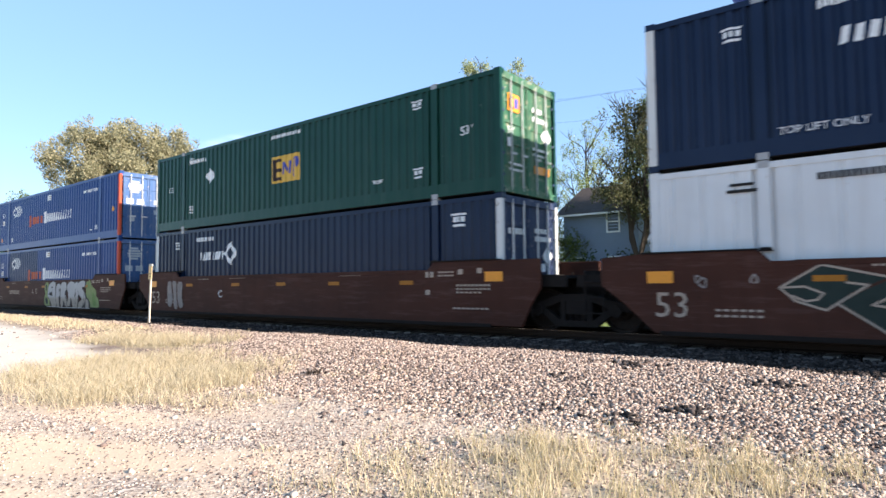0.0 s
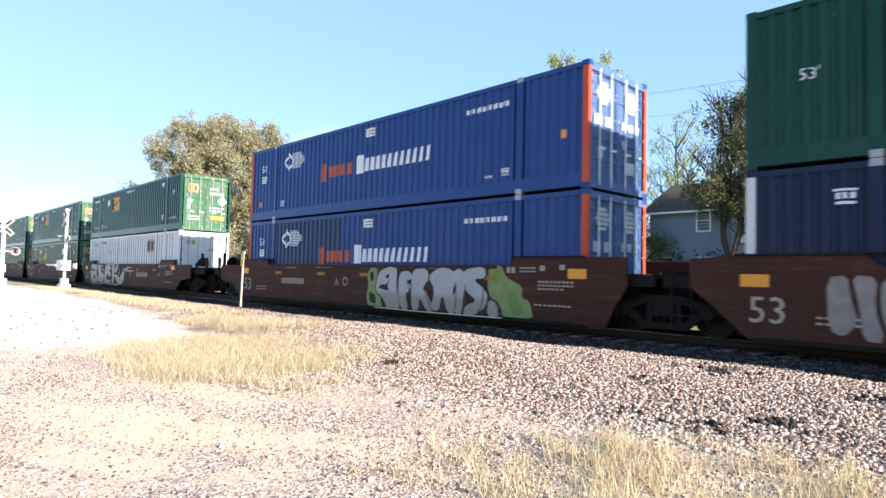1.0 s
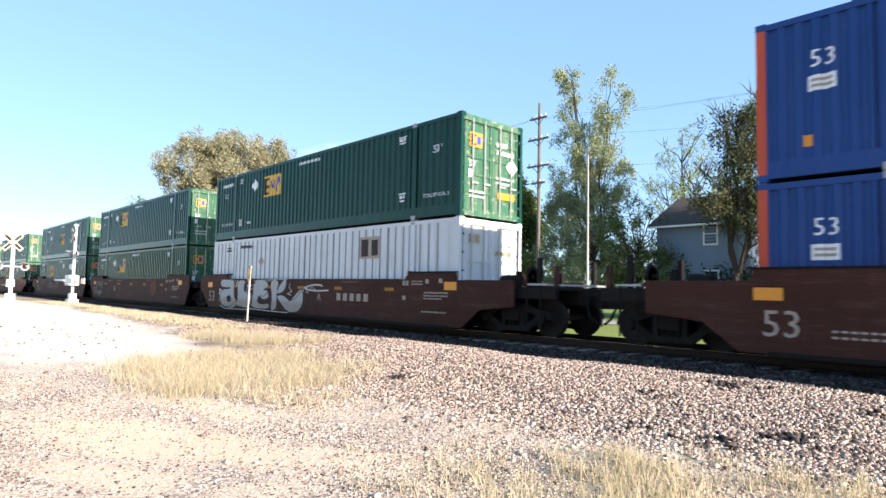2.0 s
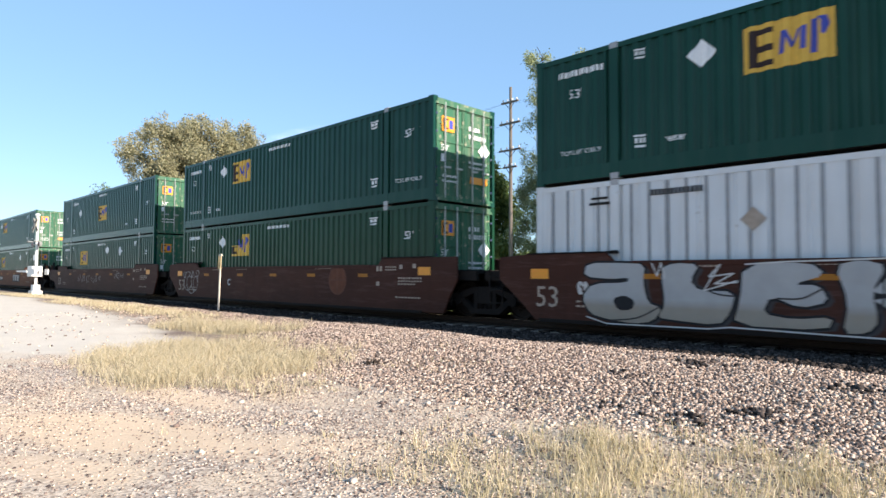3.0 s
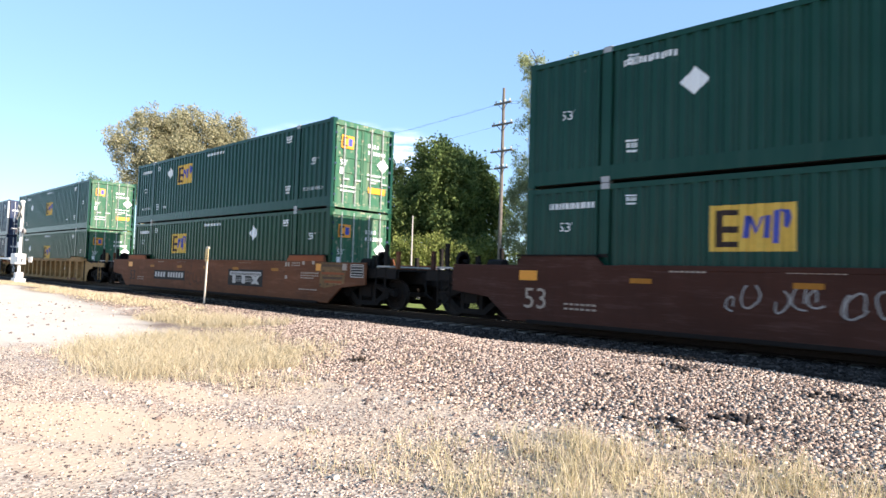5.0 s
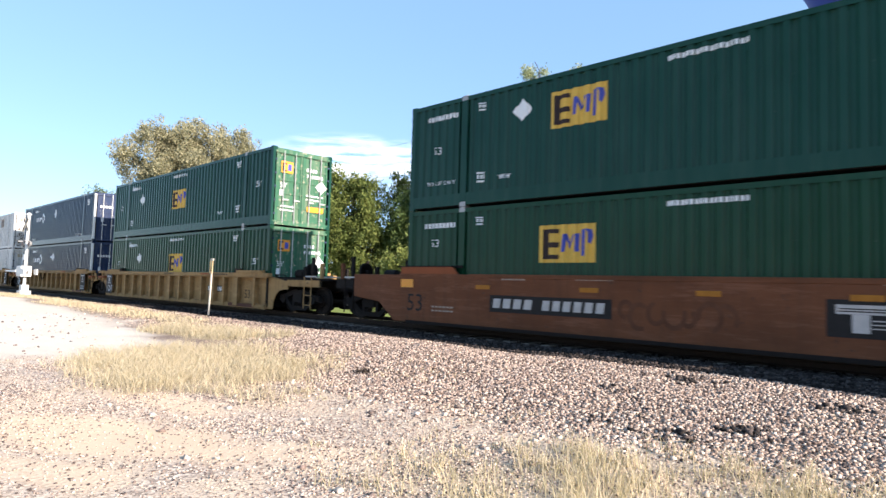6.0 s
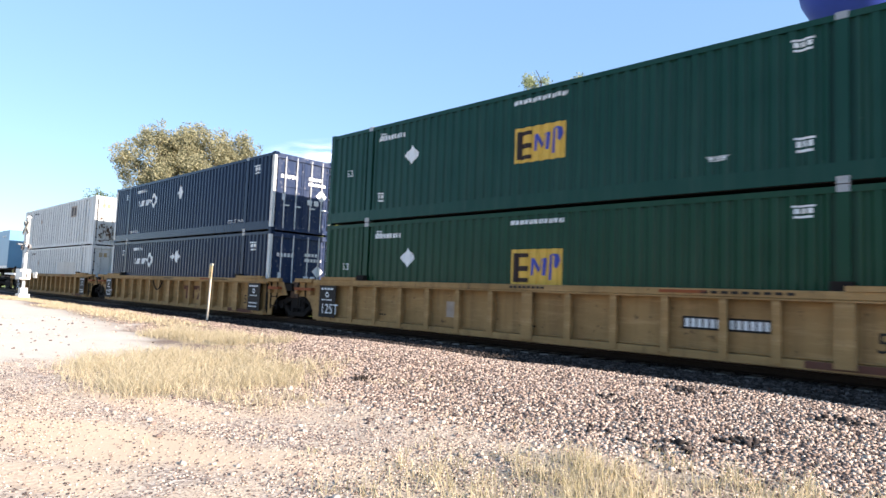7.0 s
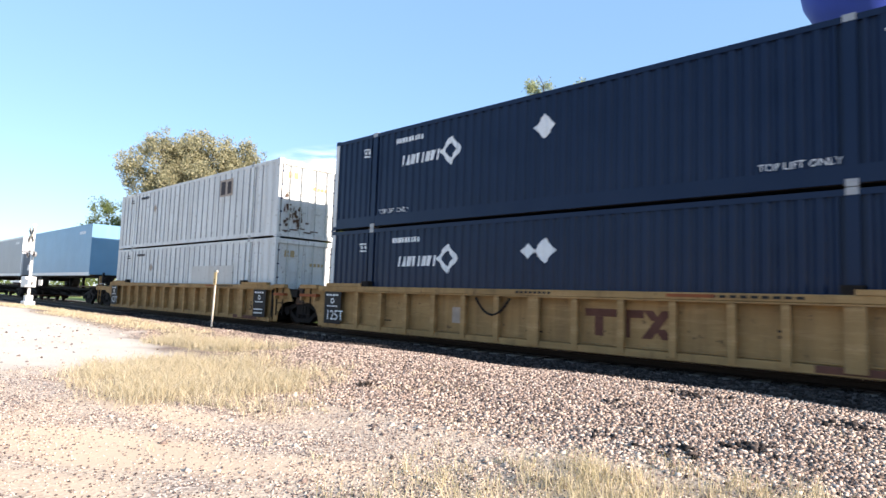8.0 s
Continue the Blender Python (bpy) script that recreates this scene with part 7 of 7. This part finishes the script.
def crossing_signal(az, d, top, turn, gate):
    """Grade crossing signal: mast on a base, crossbuck, pair of hooded lamps, bell, relay box with gate arm."""
    x, y = place(az, d)
    z = float(ground_z(x, y))
    s = thing("crossing_signal", "silver railway crossing signal with white crossbuck and lamps" if gate else "white crossbuck crossing signal at the road edge", "crossing signal", "crossing signals", at=pose(x, y, z, 0, 0, turn))
    part("mast", Shape().rod((0, 0, 0), (0, 0, top), 0.09, sides=12), SILVER, s)
    part("base", Shape().box(-0.3, 0.3, -0.3, 0.3, -0.1, 0.25).box(-0.2, 0.2, -0.2, 0.2, 0.25, 0.62), SILVER, s, bevel=0.02)
    for w in (45, -45):
        b = part("crossbuck_blade", Shape().box(-0.55, 0.55, -0.02, 0.02, -0.115, 0.115), AGED_SIGN, s)
        b.matrix_basis = pose(0, -0.12 if w > 0 else -0.15, top - 0.55, 0, w, 0)
        for q in (-0.47, 0.13):
            part("lettering", Shape().box(q, q + 0.34, -0.026, -0.022, -0.05, 0.05), DECAL_BLACK, b)
    part("lamp_arm", Shape().rod((-0.6, 0, top - 1.75), (0.6, 0, top - 1.75), 0.04), SILVER, s)
    for q in (-0.55, 0.55):
        l = part("signal_lamp", Shape().turned((q, 0.05, top - 1.75), (0, -1, 0), [(0, 0.12), (0.1, 0.2), (0.14, 0.2), (0.14, 0.08)], 20), SIGNAL_GREY, s, "grey signal lamp disc")
        part("lens", Shape().turned((q, -0.08, top - 1.75), (0, -1, 0), [(0, 0.11), (0.03, 0.10), (0.05, 0.04)], 16), LAMP_RED, l)
        part("hood", Shape().slab([(q - 0.17, top - 1.62), (q, top - 1.56), (q + 0.17, top - 1.62), (q + 0.17, top - 1.6), (q, top - 1.53), (q - 0.17, top - 1.6)], "y", -0.35, -0.09), SIGNAL_GREY, l)
    part("bell", Shape().turned((0, 0, top), (0, 0, 1), [(0, 0.06), (0.05, 0.15), (0.12, 0.15), (0.2, 0.05)], 14), SILVER, s)
    part("sign_plate", Shape().box(-0.17, 0.17, -0.13, -0.11, top - 2.75, top - 2.4), WHITE_TRIM, s)
    if gate:
        part("gate_box", Shape().box(-0.42, 0.34, -0.35, 0.25, 1.12, 1.78), SILVER, s, "grey gate mechanism box", bevel=0.03)
        part("counterweight", Shape().box(0.5, 1.0, -0.42, -0.36, 1.25, 1.6).box(0.5, 1.0, 0.3, 0.36, 1.25, 1.6).rod((0.2, 0, 1.45), (0.8, 0, 1.45), 0.05), SILVER, s)
        part("gate_arm", Shape().slab([(-0.4, 1.38), (-2.2, 1.42), (-2.2, 1.5), (-0.4, 1.52)], "y", -0.4, -0.36), WHITE_TRIM, s, "white lowered gate arm")


crossing_signal(77.95, 46.0, 4.9, 6, True)
crossing_signal(82.0, 37.0, 3.7, 70, False)


# thin far cloud low in the sky
cx, cy = place(52.0, 2400)
m, t, b = nodes_of("thin_cloud")
co = t.nodes.new("ShaderNodeTexCoord")
ln = t.nodes.new("ShaderNodeVectorMath")
ln.operation = "LENGTH"
t.links.new(co.outputs["Object"], ln.inputs[0])
soft = ramp(t, ln.outputs["Value"], [(0.25, (1, 1, 1)), (1.0, (0, 0, 0))])
wisps = ramp(t, noise_node(t, 2.2, 7, (1, 1, 2.2)), [(0.40, (0, 0, 0)), (0.66, (0.75, 0.75, 0.75))])
alpha = mixed(t, 1.0, soft, wisps, "MULTIPLY")
b.inputs["Base Color"].default_value = (0.85, 0.85, 0.86, 1)
b.inputs["Emission Color"].default_value = (0.9, 0.95, 1.0, 1)
b.inputs["Emission Strength"].default_value = 0.32
t.links.new(alpha, b.inputs["Alpha"])
me = bpy.data.meshes.new("cloud")
me.from_pydata([(-1, 0, -1), (1, 0, -1), (1, 0, 1), (-1, 0, 1)], [], [(0, 1, 2, 3)])
me.materials.append(m)
cloud = tagged(new("cloud", me), "thin white cloud low in the blue sky", "cloud", kind="structure")
cloud.matrix_basis = pose(cx, cy, 2400 * math.tan(radians(11.0)), 0, 0, 52.0) @ Matrix.Diagonal((430, 1, 130, 1))


def motions():
    """The train rolls past at an even speed; its wheels turn."""
    for ob, x, z in MOVING:
        walk(ob, [(float(t), pose(x - 0.05 + SPEED * t + 0.5 * GAINING * t * t, TRACK_Y, z)) for t in range(9)])
    turn = SPEED / 0.455 / FPS
    for w, a in AXLES:
        walk(w, [(k / FPS, Matrix.Translation((a, 0, RAIL + 0.455)) @ Matrix.Rotation(turn * k, 4, "Y")) for k in range(0, 8 * FPS + 1)])


motions()
